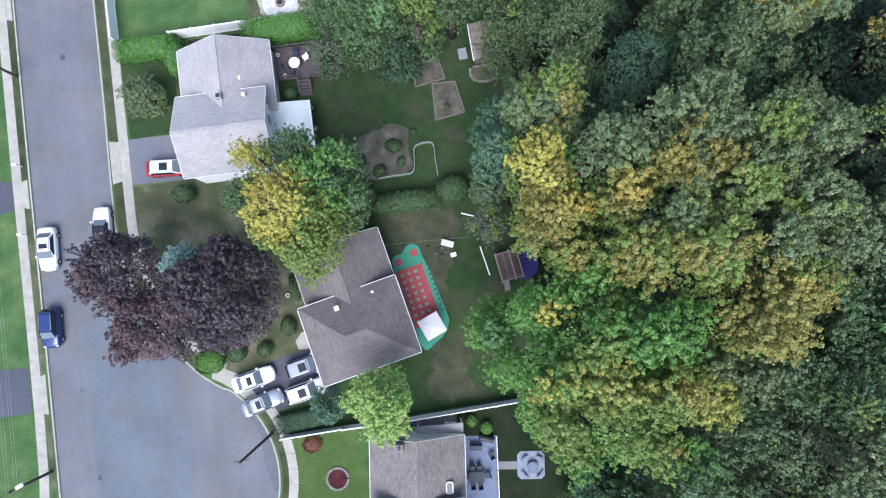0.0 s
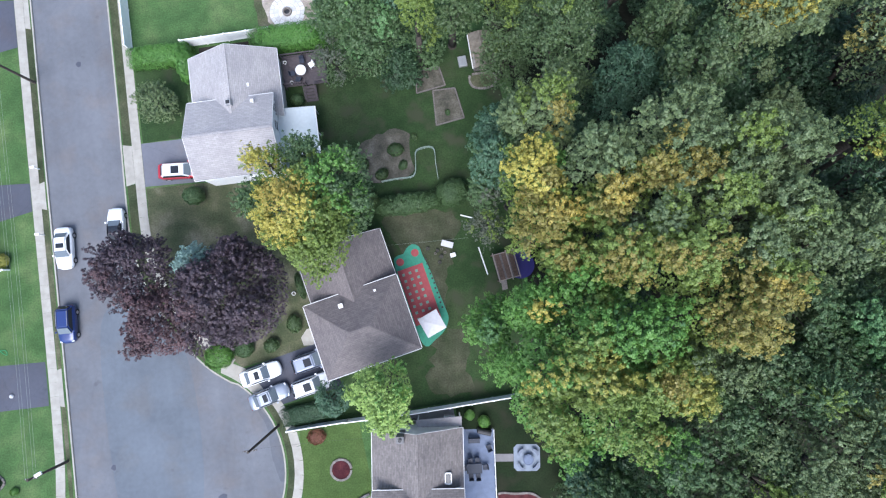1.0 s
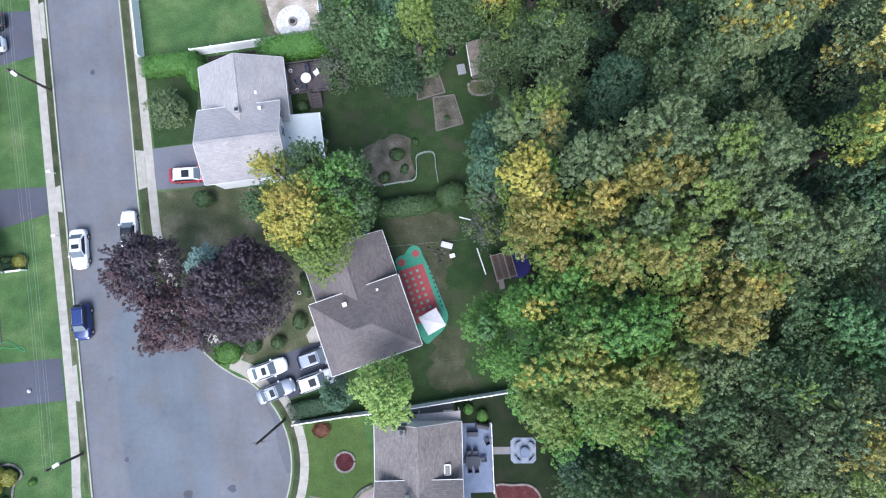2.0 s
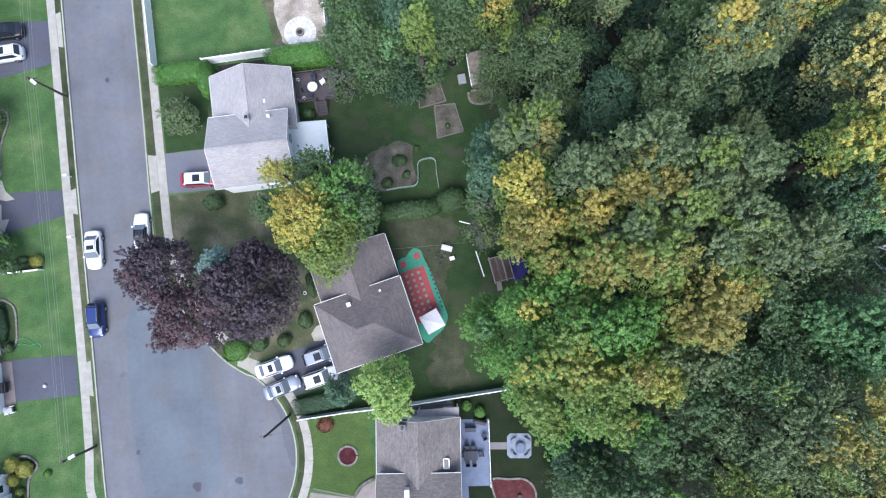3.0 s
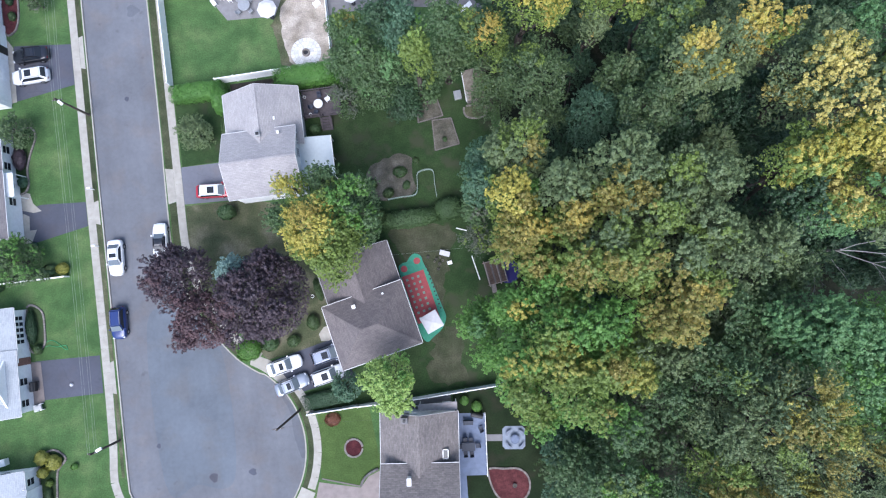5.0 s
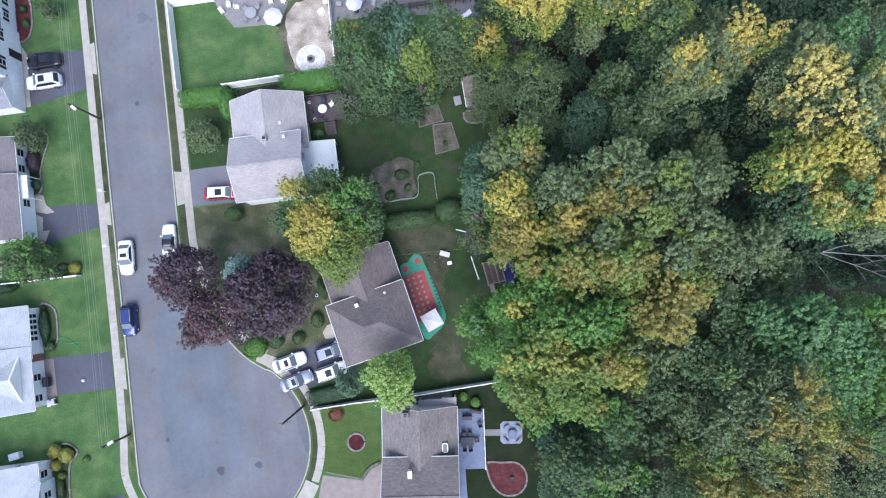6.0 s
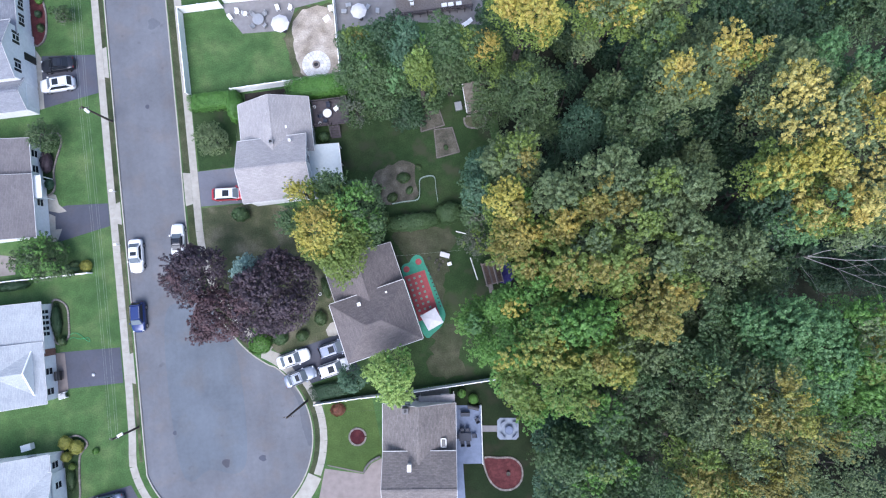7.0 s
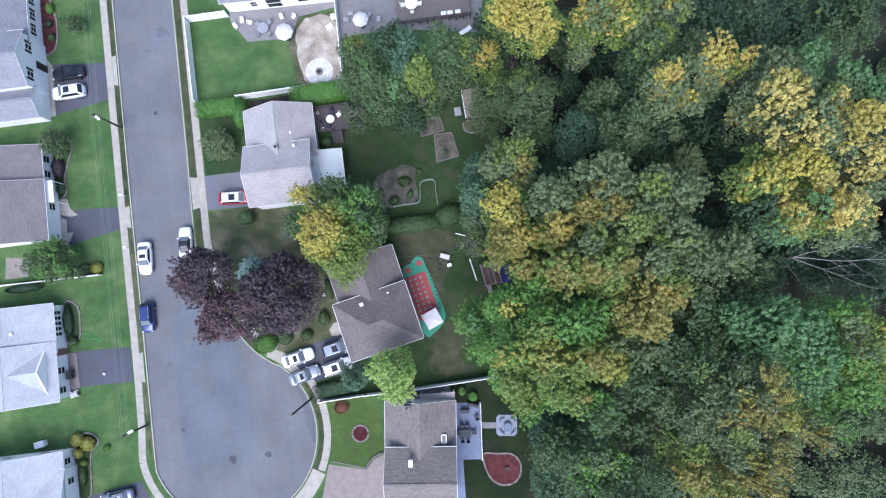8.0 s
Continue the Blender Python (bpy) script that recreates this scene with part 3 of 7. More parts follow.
# ---- trees and shrubs ----
def leaf_cloud(points, normals, sizes, mats, rng, tilt=0.36):
    """A mesh of small leaf blades, one pointed blade each."""
    n = len(points)
    nr = normals + rng.normal(0, tilt, (n, 3))
    nr /= np.linalg.norm(nr, axis=1)[:, None] + 1e-9
    u = np.cross(nr, rng.normal(0, 1, (n, 3)))
    u /= np.linalg.norm(u, axis=1)[:, None] + 1e-9
    v = np.cross(nr, u)
    s = sizes[:, None]
    co = np.empty((n, 3, 3))
    co[:, 0] = points - u * s * 0.5 - v * s * 0.45
    co[:, 1] = points + u * s * 0.62
    co[:, 2] = points - u * s * 0.5 + v * s * 0.45
    me = bpy.data.meshes.new("crown")
    me.vertices.add(n * 3)
    me.vertices.foreach_set("co", co.ravel())
    me.loops.add(n * 3)
    me.loops.foreach_set("vertex_index", np.arange(n * 3, dtype=np.int32))
    me.polygons.add(n)
    me.polygons.foreach_set("loop_start", np.arange(0, n * 3, 3, dtype=np.int32))
    me.polygons.foreach_set("material_index", mats.astype(np.int32))
    me.update(calc_edges=True)
    return me


def sphere_points(rng, n, low=-0.35):
    z = rng.uniform(low, 1.0, n)
    a = rng.uniform(0, 2 * math.pi, n)
    r = np.sqrt(np.maximum(0, 1 - z * z))
    return np.stack([r * np.cos(a), r * np.sin(a), z], 1)


def crown_mass(r, h, lobe, depth, leaf, cover, feather, gap, place, colours, patches, rng, seed):
    """The leaves of one crown: boughs set over a dome, each a fan of leafy sprays that reach out and up from the bough's foot."""
    cx, cy = place
    n = max(5, int(1.05 * (r / lobe) ** 2))
    k = np.arange(n) + 0.5
    rho = np.sqrt(k / n) * (1 + rng.normal(0, 0.07, n))
    ang = k * 2.39996 + seed + rng.normal(0, 0.3, n)
    edge = 1 + 0.12 * np.sin(3 * ang + seed) + 0.08 * np.sin(5 * ang + 2.1 * seed)
    q = rho * edge * max(0.2, r - lobe * 0.5)
    bx, by = q * np.cos(ang), q * np.sin(ang)
    bz = h - lobe * 0.75 - depth * np.clip(rho, 0, 1.15) ** 2.2 + rng.normal(0, 0.4 * lobe, n)
    low = np.arange(n) % 5 >= 3
    bz -= low * lobe * 1.25
    bz = np.maximum(bz, min(0.5 * h, lobe * 0.8))
    br = lobe * rng.uniform(0.82, 1.2, n)
    pts, nors, siz, mat = [], [], [], []
    for i in range(n):
        if rng.uniform() < gap:
            continue
        c = np.array([bx[i], by[i], bz[i]])
        out = np.array([bx[i] + 0.5 * cx, by[i] + 0.5 * cy, 0.0])
        out = out / (np.linalg.norm(out) + 0.4) * (0.25 + 0.5 * min(1.0, rho[i]) + 0.6 * feather)
        e = out + np.array([0, 0, 1.0]) + rng.normal(0, 0.12, 3)
        e /= np.linalg.norm(e)
        foot = c - e * br[i] * (0.75 + 0.5 * feather)
        ns = max(12, int((38 if low[i] else 50) * br[i] ** 1.4))
        d = sphere_points(rng, ns, -1.0) * (0.95 - 0.3 * feather) + e * (0.85 + 0.35 * feather)
        d /= np.linalg.norm(d, axis=1)[:, None] + 1e-9
        reach = br[i] * (1.45 + 0.5 * feather) * (0.42 + 0.58 * (d @ e)) * (1 + (0.1 + 0.14 * feather) * rng.normal(0, 1, ns))
        tip = foot + d * reach[:, None]
        tm = np.zeros(ns, dtype=int)
        whim = rng.uniform()
        for j, (px, py, pr, _c, share) in enumerate(patches):
            far = np.hypot(cx + tip[:, 0] - px, cy + tip[:, 1] - py) / pr
            tm[(far < rng.uniform(0.75, 1.15, ns)) & (0.82 * whim + 0.18 * rng.uniform(0, 1, ns) < share * (0.7 + 0.3 * (d @ e)))] = j + 1
        tuft = rng.uniform(0.13, 0.23, ns) * (0.45 + 0.5 * br[i]) * (1 - 0.3 * feather)
        per = np.maximum(7, cover * (2.5 + 1.8 * feather) * math.pi * tuft ** 2 / (0.5 * leaf * leaf)).astype(int)
        who = np.repeat(np.arange(ns), per)
        cnt = len(who)
        # most leaves sit in the tuft at the spray's tip, the others along its twig
        along = rng.uniform(0, 1, cnt) < 0.2 + 0.55 * feather
        s = np.where(along, 1 - 0.55 * rng.uniform(0, 1, cnt), 1.0)
        g = sphere_points(rng, cnt, -1.0) + 0.55 * d[who]
        g /= np.linalg.norm(g, axis=1)[:, None] + 1e-9
        w = tuft[who] * np.where(along, 0.55 * rng.uniform(0.2, 1, cnt), rng.uniform(0.55, 1, cnt))
        p = foot + d[who] * (reach[who] * s)[:, None] + g * w[:, None]
        pts.append(p)
        nors.append(0.55 * d[who] + 0.6 * g + np.array([0, 0, 0.2]))
        siz.append(leaf * rng.uniform(0.6, 1.3, cnt))
        mat.append(np.where(rng.uniform(0, 1, cnt) < 0.08, 0, tm[who]))
    # sparse leaves inside the crown
    big = 0.2
    cnt = int((1 - gap) * cover * 1.1 * r * r * math.pi / (0.5 * big * big))
    rr, aa = np.sqrt(rng.uniform(0, 1, cnt)), rng.uniform(0, 2 * math.pi, cnt)
    fz = np.maximum(h - lobe * 2.4 - depth * rr ** 2.2 - rng.uniform(0, 2.2 * lobe, cnt), 0.3 * h)
    pts.append(np.stack([rr * np.cos(aa) * r * 0.9, rr * np.sin(aa) * r * 0.9, fz], 1))
    nors.append(np.tile([0.0, 0.0, 1.0], (cnt, 1)))
    siz.append(big * rng.uniform(0.7, 1.3, cnt)), mat.append(np.zeros(cnt))
    me = leaf_cloud(np.concatenate(pts), np.concatenate(nors), np.concatenate(siz), np.concatenate(mat), rng)
    for name in colours:
        me.materials.append(LEAF[name])
    return me, [(bx[i], by[i], bz[i] - 0.4 * lobe) for i in range(0, n, max(1, n // 7))]


def limb(bm, a, b, ra, rb, rng):
    """A bent, tapered limb of three lengths."""
    a, b = Vector(a), Vector(b)
    span = (b - a).length
    p, q = a.lerp(b, 0.35), a.lerp(b, 0.7)
    p += Vector((rng.normal(0, 0.05), rng.normal(0, 0.05), -0.05)) * span
    q += Vector((rng.normal(0, 0.04), rng.normal(0, 0.04), -0.03)) * span
    m, n = ra + (rb - ra) * 0.4, ra + (rb - ra) * 0.75
    tube(bm, a, p, ra, m, 6), tube(bm, p, q, m, n, 6), tube(bm, q, b, n, rb, 5)


def tree(name, label, x, y, masses, patches=(), seed=0, lobe=1.15, leaf=0.138, depth=None, cover=1.0, feather=0.3, gap=0.0, bark=None, trunk=None, category="tree", group=""):
    """A tree: tapered trunk, limbs, and one or more crowns (dx, dy, top, radius, colour). patches: (dx, dy, radius, colour, share) where the leaves have turned."""
    rng = np.random.default_rng(seed + 1000)
    top = thing(name, label, category, Matrix.Translation((x, y, 0)), group)
    tall = max(m[2] for m in masses)
    tr = trunk if trunk is not None else 0.016 * tall + 0.02 * sum(m[3] ** 2 for m in masses) ** 0.5 + 0.03
    fork = max(0.3, 0.42 * min(m[2] for m in masses))
    bm = bmesh.new()
    tube(bm, (0, 0, -0.2), (0, 0, 0.25), tr * 1.5, tr * 1.05, 9)
    tube(bm, (0, 0, 0.2), (0, 0, fork + 0.1), tr * 1.05, tr * 0.8, 9)
    for i, (dx, dy, h, r, colour) in enumerate(masses):
        fall = depth if depth is not None else 0.62 * r
        me, ends = crown_mass(r, h, min(lobe, 0.6 * r), fall, leaf, cover, feather, gap, (dx, dy), [colour] + [p[3] for p in patches], patches, rng, seed + 1.7 * i)
        crown = new("crown", me)
        crown.parent = top
        crown.matrix_basis = Matrix.Translation((dx, dy, 0))
        hub = Vector((dx * 0.9, dy * 0.9, max(fork + 0.3, h - fall - 2.2 * lobe)))
        limb(bm, (0, 0, fork), hub, tr * 0.38, tr * 0.2 + 0.02, rng)
        for ex, ey, ez in ends:
            limb(bm, hub, (dx + ex, dy + ey, ez), tr * 0.13 + 0.015, 0.02, rng)
    part("trunk", bm, bark or BARK, top, "", True)
    return top


def shrub(label, x, y, w, d, h, colour, turn=0.0, seed=0, leaf=0.12, name="shrub", category="shrub", boxy=False, z0=0.0, group=""):
    """A bush or hedge: short stems and a dense coat of leaves over a rounded body."""
    rng = np.random.default_rng(seed + 500)
    cnt = int(2.1 * (w * d + (w + d) * h * 1.2) / (leaf * leaf * 0.45))
    q = sphere_points(rng, cnt, -0.5)
    if boxy:
        # leaves spread evenly over the top and the sides of a rounded block
        top_share = w * d / (w * d + 1.6 * (w + d) * h)
        u = rng.uniform(-1, 1, (cnt, 3))
        on_top = rng.uniform(0, 1, cnt) < top_share
        on_end = rng.uniform(0, 1, cnt) < d / (w + d)
        side = np.sign(rng.uniform(-1, 1, cnt))
        p = u.copy()
        p[on_top, 2] = 1
        p[~on_top & on_end, 0] = side[~on_top & on_end]
        p[~on_top & ~on_end, 1] = side[~on_top & ~on_end]
        q = p ** 3 * np.array([1, 1, 1.0]) + np.array([0, 0, 0.25])
        q /= np.linalg.norm(q, axis=1)[:, None]
        p[:, :2] *= (1 - 0.16 * np.maximum(0, p[:, 2:3]) ** 2)
        p[:, 2] *= 0.92
    else:
        p = q.copy()
    lump = np.array([noise.noise((a * 1.1 * max(2, w) + seed, b * 1.1 * max(2, d), c * 2)) for a, b, c in (p if boxy else q)])
    rad = (1 - 0.3 * rng.uniform(0, 1, cnt) ** 2) * (1 + (0.13 if boxy else 0.2) * lump)
    p = p * rad[:, None] * np.array([w / 2, d / 2, h * 0.55]) + np.array([0, 0, h * 0.5])
    p[:, 2] = np.maximum(p[:, 2], 0.04)
    me = leaf_cloud(p, q, leaf * rng.uniform(0.6, 1.25, cnt), np.zeros(cnt), rng)
    me.materials.append(LEAF[colour])
    top = thing(name, label, category, pose(x, y, z0, 0, 0, turn), group)
    crown = new("foliage", me)
    crown.parent = top
    bm = bmesh.new()
    for _ in range(max(4, int(w))):
        a = Vector((rng.uniform(-0.35, 0.35) * w, rng.uniform(-0.3, 0.3) * d, -0.05))
        tube(bm, a, a + Vector((rng.normal(0, 0.1), rng.normal(0, 0.1), h * 0.6)), 0.04, 0.015, 6)
        part("stem", bm, BARK, top)
        bm = bmesh.new()
    bm.free()
    return top


# ---- paths and yards ----
_ww = [(-43.87, 120.0), (-43.87, 20.0), (-43.75, 0.0), (-43.75, -8.0), (-43.85, -14.0)] + arc(12.75, 187, 262, 20)
slab_run("sidewalk_west", "pale concrete slab sidewalk along the lawns", _ww, 0.98, 1.5)
slab_run("sidewalk_east", "pale concrete slab sidewalk beside the street", [(-32.42, 120.0), (-32.42, 11.0), (-32.1, 7.5), (-31.0, 3.6), (-29.2, 0.2), (-27.4, -2.3), (-25.5, -4.2), (-23.4, -5.8)], 1.0, 1.5)
slab_run("sidewalk_round", "pale concrete slab sidewalk round the turning place", arc(12.85, 33, -28, 40), 0.95, 1.5)
for _y0, _y1 in ((34.75, 38.8), (14.35, 17.1), (-7.05, -3.3)):
    pad("driveway_apron", "pale concrete driveway apron at the kerb", [(-43.36, _y0), (-42.78, _y0 - 0.2), (-42.78, _y1 + 0.2), (-43.36, _y1)], 0.026, CONCRETE)
pad("driveway_apron", "pale concrete driveway apron at the kerb", [(-33.93, 15.6), (-32.94, 15.8), (-32.94, 20.0), (-33.93, 20.2)], 0.026, CONCRETE)
pad("driveway_apron", "wide bright concrete apron at the turning place", arc(11.65, -60, -28, 14) + arc(13.5, -28.4, -60, 14), 0.034, CONCRETE)
pad("driveway_apron", "worn concrete apron before the dark driveway", arc(11.62, 33, 61, 10) + [(-25.6, -4.4), (-23.2, -5.7), (-20.9, -9.0), (-20.5, -9.7)], 0.022, CONCRETE)
DW = (("driveway", "dark asphalt driveway beside a lawn", [(-44.4, 38.1), (-51.8, 38.8), (-52.4, 31.4), (-44.4, 32.7)], DRIVE),
      ("driveway", "dark asphalt driveway beside a lawn", [(-44.4, 17.3), (-50.0, 17.7), (-53.0, 17.2), (-53.0, 13.3), (-51.4, 12.9), (-44.4, 14.2)], DRIVE),
      ("driveway", "worn asphalt driveway with stains", [(-44.45, -2.2), (-52.6, -1.9), (-52.6, -6.8), (-44.45, -6.9)], DRIVE),
      ("driveway", "dark asphalt driveway at the turning place", [(-44.6, -20.3), (-52.5, -21.6), (-52.5, -28.0), (-42.8, -24.3)], DRIVE),
      ("driveway", "grey asphalt driveway under a parked red car", [(-31.9, 20.1), (-24.2, 20.05), (-24.2, 15.0), (-31.9, 15.3)], DRIVE_PALE),
      ("driveway", "dark asphalt driveway with four parked cars", [(-23.3, -5.75), (-14.9, -3.9), (-13.0, -9.0), (-15.3, -9.2), (-20.7, -10.2), (-21.3, -8.9)], DRIVE))
for _n, _l, _p, _m in DW:
    pad(_n, _l, _p, 0.012, _m, "driveway")
pad("driveway", "pinkish brick paved driveway", [(-19.0, -21.2), (-14.0, -22.5), (-12.9, -21.3), (-11.0, -20.6), (-11.0, -34.0), (-21.5, -34.0), (-24.0, -29.2), (-20.4, -25.6)], 0.014, PAVER, "driveway")

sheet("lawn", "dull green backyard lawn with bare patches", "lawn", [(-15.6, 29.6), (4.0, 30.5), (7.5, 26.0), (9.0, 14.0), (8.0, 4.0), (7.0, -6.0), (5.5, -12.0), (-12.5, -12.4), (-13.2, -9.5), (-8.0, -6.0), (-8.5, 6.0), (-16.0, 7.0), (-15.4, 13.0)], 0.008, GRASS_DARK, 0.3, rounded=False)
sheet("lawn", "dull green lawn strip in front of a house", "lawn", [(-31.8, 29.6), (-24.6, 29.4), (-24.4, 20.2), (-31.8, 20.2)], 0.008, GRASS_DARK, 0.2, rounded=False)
# soil strip between house and fence; its darkness also paints the shade there
sheet("bare_soil", "bare soil strip behind a house, darkened for the house's shade", "bare soil", [(-24.5, 30.0), (-16.0, 30.2), (-15.6, 27.6), (-24.5, 27.4)], 0.013, SOIL_SHADED, 0.15, rounded=False)
sheet("lawn", "worn brownish front lawn under trees", "lawn", [(-31.8, 15.0), (-24.0, 14.8), (-15.0, 12.5), (-14.5, 6.0), (-14.0, -4.0), (-23.5, -5.5), (-25.5, -3.4), (-28.8, 1.3), (-30.9, 5.0), (-31.9, 8.5)], 0.008, GRASS_WORN, 0.2, rounded=False)
# this lawn's shade comes from its dark grass colour
sheet("lawn", "green backyard lawn beside the woods, its colour darkened for shade", "lawn", [(-1.5, -12.4), (5.5, -12.4), (12.0, -16.0), (12.0, -34.0), (-2.0, -34.0)], 0.008, GRASS_SHADED, 0.3, rounded=False)
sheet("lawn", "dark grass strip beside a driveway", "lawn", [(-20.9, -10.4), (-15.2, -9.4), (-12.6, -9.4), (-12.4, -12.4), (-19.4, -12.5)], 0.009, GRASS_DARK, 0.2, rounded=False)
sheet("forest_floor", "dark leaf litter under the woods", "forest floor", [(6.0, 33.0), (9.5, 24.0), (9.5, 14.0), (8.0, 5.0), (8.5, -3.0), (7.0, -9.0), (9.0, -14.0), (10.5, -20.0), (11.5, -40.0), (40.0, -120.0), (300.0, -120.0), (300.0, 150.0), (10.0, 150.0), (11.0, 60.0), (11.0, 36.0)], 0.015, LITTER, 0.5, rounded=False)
for _l, _p in (("square garden bed of bare soil", [(0.7, 21.85), (3.15, 21.85), (3.75, 18.4), (0.6, 17.95)]),
               ("square garden bed of bare soil and weeds", [(-0.9, 24.2), (1.7, 24.5), (2.15, 22.3), (-1.1, 21.8)])):
    sheet("garden_bed", _l, "garden bed", _p, 0.05, SOIL, 0.1, rounded=False, kind="")
    _b = thing("bed_edging", "low grey timber edging round a garden bed", "edging", group="garden beds")
    for _a, _c in zip(_p, _p[1:] + _p[:1]):
        trim_bar(_b, (*_a, 0.06), (*_c, 0.06), 0.13, WOOD_GREY, "timber")
sheet("garden_bed", "large bare vegetable patch of brown soil", "garden bed", [(-8.4, 16.6), (-6.2, 17.6), (-3.9, 18.2), (-2.6, 17.5), (-2.6, 15.0), (-2.8, 12.7), (-6.2, 12.5), (-8.2, 13.5)], 0.03, SOIL, 0.5, kind="")
sheet("bare_soil", "worn bare soil behind a house", "bare soil", [(-6.3, 8.6), (-1.0, 9.0), (1.6, 7.5), (0.8, 4.5), (-0.6, 0.5), (-1.4, -3.5), (-3.0, 2.5), (-5.4, 5.2)], 0.012, GRASS_THIN, 0.9)
sheet("bare_soil", "worn bare soil behind a house", "bare soil", [(-2.8, -5.5), (-1.0, -4.2), (0.8, -6.0), (0.2, -9.0), (0.9, -10.8), (-1.5, -11.6), (-3.9, -9.8), (-3.2, -8.0)], 0.012, GRASS_THIN, 1.0)
sheet("lawn", "bright green mown lawn behind a white fence", "lawn", [(-32.0, 42.3), (-26.3, 42.3), (-23.8, 38.4), (-17.2, 38.2), (-16.9, 34.0), (-15.9, 30.6), (-32.0, 30.4)], 0.008, GRASS_BRIGHT, 0.15, rounded=False)
sheet("lawn", "green front lawn round a flower bed", "lawn", [(-18.2, -12.9), (-11.8, -12.8), (-11.2, -20.4), (-12.9, -21.2), (-14.0, -22.3), (-18.7, -20.9), (-18.3, -17.0)], 0.008, GRASS_MID, 0.1, rounded=False)
sheet("bare_soil", "thin worn grass round a sand yard", "bare soil", [(-17.9, 38.9), (-15.4, 41.4), (-11.9, 41.3), (-11.0, 38.2), (-11.1, 30.9), (-16.4, 30.7), (-18.0, 34.4)], 0.012, GRASS_WORN, 0.8)
sheet("sand_patch", "bare pale sand in a fenced yard", "sand", [(-16.9, 38.7), (-15.2, 40.8), (-12.2, 40.6), (-10.9, 38.0), (-11.4, 31.4), (-15.7, 31.1), (-17.0, 34.6)], 0.016, SAND, 0.5)
pad("patio", "grey paved patio behind a white house", [(-26.2, 43.0), (-26.0, 41.8), (-23.9, 38.5), (-17.7, 38.2), (-16.3, 41.2), (-11.0, 41.9), (-11.0, 43.0)], 0.03, PATIO_GREY, "patio")
pad("patio", "grey paved yard below a deck", [(-10.9, 43.0), (-10.9, 37.2), (-9.0, 37.5), (-3.0, 37.6), (3.0, 36.6), (9.0, 35.6), (10.3, 43.0)], 0.022, PATIO_GREY, "patio")
pad("patio", "bluish concrete patio beside a house", [(-1.25, -15.1), (2.35, -15.5), (1.6, -23.0), (-0.9, -22.75), (-1.55, -34.0), (-3.4, -34.0), (-2.3, -19.0)], 0.03, PATIO, "patio")
pad("side_yard_paving", "grey paved side yard behind a white fence", [(-6.6, -12.7), (-1.6, -12.6), (-1.5, -14.8), (-6.6, -14.4)], 0.02, PATIO_GREY, "paving")

# ---- houses on the east side ----
def split_level(label, m, roof, hipped=False, wall=SIDING, n_x=(0.15, 9.4), s_size=(9.0, 8.0), n_len=5.4, eaves=(3.2, 4.8), ridges=(5.0, 6.9)):
    """A split-level house: a tall block at the local south and a lower wing to the north."""
    w, d = s_size
    house = thing("house", label, "house", m)
    if hipped:
        hip(house, 0, w, 0, d, eaves[1], ridges[1], roof, wall)
    else:
        gable(house, 0, w, 0, d, eaves[1], ridges[1], "x", roof, wall)
    gable(house, n_x[0], n_x[1], d - 1.9, d + n_len, eaves[0], ridges[0], "y", roof, wall, skip=("s",))
    return house


h1 = split_level("split-level house with pale grey shingle roof", pose(-24.5, 14.1, 0), "ash", s_size=(8.85, 8.0), n_x=(0.0, 9.3), n_len=5.35, eaves=(3.2, 4.8), ridges=(5.68, 6.7))
part("chimney", boxed(4.35, 4.9, 6.9, 7.4, 4.0, 6.2, 0.02), GALV, h1, "short grey metal chimney")
part("flue", boxed(4.45, 4.8, 6.98, 7.32, 6.2, 6.3), BLACK, h1)
roof_vent(h1, 6.3, 9.2, 4.45, 0.28, 0.28, 0.3)
roof_vent(h1, 6.85, 7.2, 5.3, 0.22, 0.22, 0.3)
for _y in (4.9, 6.9):
    window(h1, "e", 8.56, _y, 3.3, 1.0, 1.2)
window(h1, "s", 0.29, 5.6, 1.0, 1.4, 1.2)
for _y in (2.2, 5.6):
    window(h1, "w", 0.29, _y, 3.0, 1.1, 1.2)
part("garage_door", boxed(0.22, 0.32, 1.2, 4.0, 0.0, 2.2), WHITE, h1, "white garage door")

h2 = split_level("split-level house with dark brown shingle hip roof", pose(-13.45, -7.45, 0, 0, 0, 11.9), "umber", True, s_size=(9.75, 7.7), n_x=(0.45, 9.55), n_len=5.15, eaves=(3.2, 5.0), ridges=(5.7, 7.3))
roof_vent(h2, 3.7, 6.55, 5.6, 0.34, 0.34, 0.4)
roof_vent(h2, 7.3, 6.9, 5.4, 0.12, 0.12, 0.2)
for _y in (1.6, 4.0, 6.0):
    window(h2, "e", 9.41, _y, 2.9, 1.0, 1.2)
for _y in (1.6, 5.6):
    window(h2, "w", 0.34, _y, 3.0, 1.2, 1.2)
part("garage_door", boxed(0.25, 0.37, 1.2, 4.0, 0.0, 2.2), WHITE, h2, "white garage door")

h3 = split_level("split-level house with weathered brown shingle roof", pose(-11.35, -26.5, 0, 0, 0, -6.2), "drift", s_size=(9.05, 7.9), n_x=(-0.15, 9.05), n_len=5.5, eaves=(3.1, 4.8), ridges=(5.5, 6.8))
part("skylight", boxed(7.25, 7.75, 8.25, 9.2, 3.2, 4.1, 0.02), GLASS, h3, "roof skylight with a white frame")
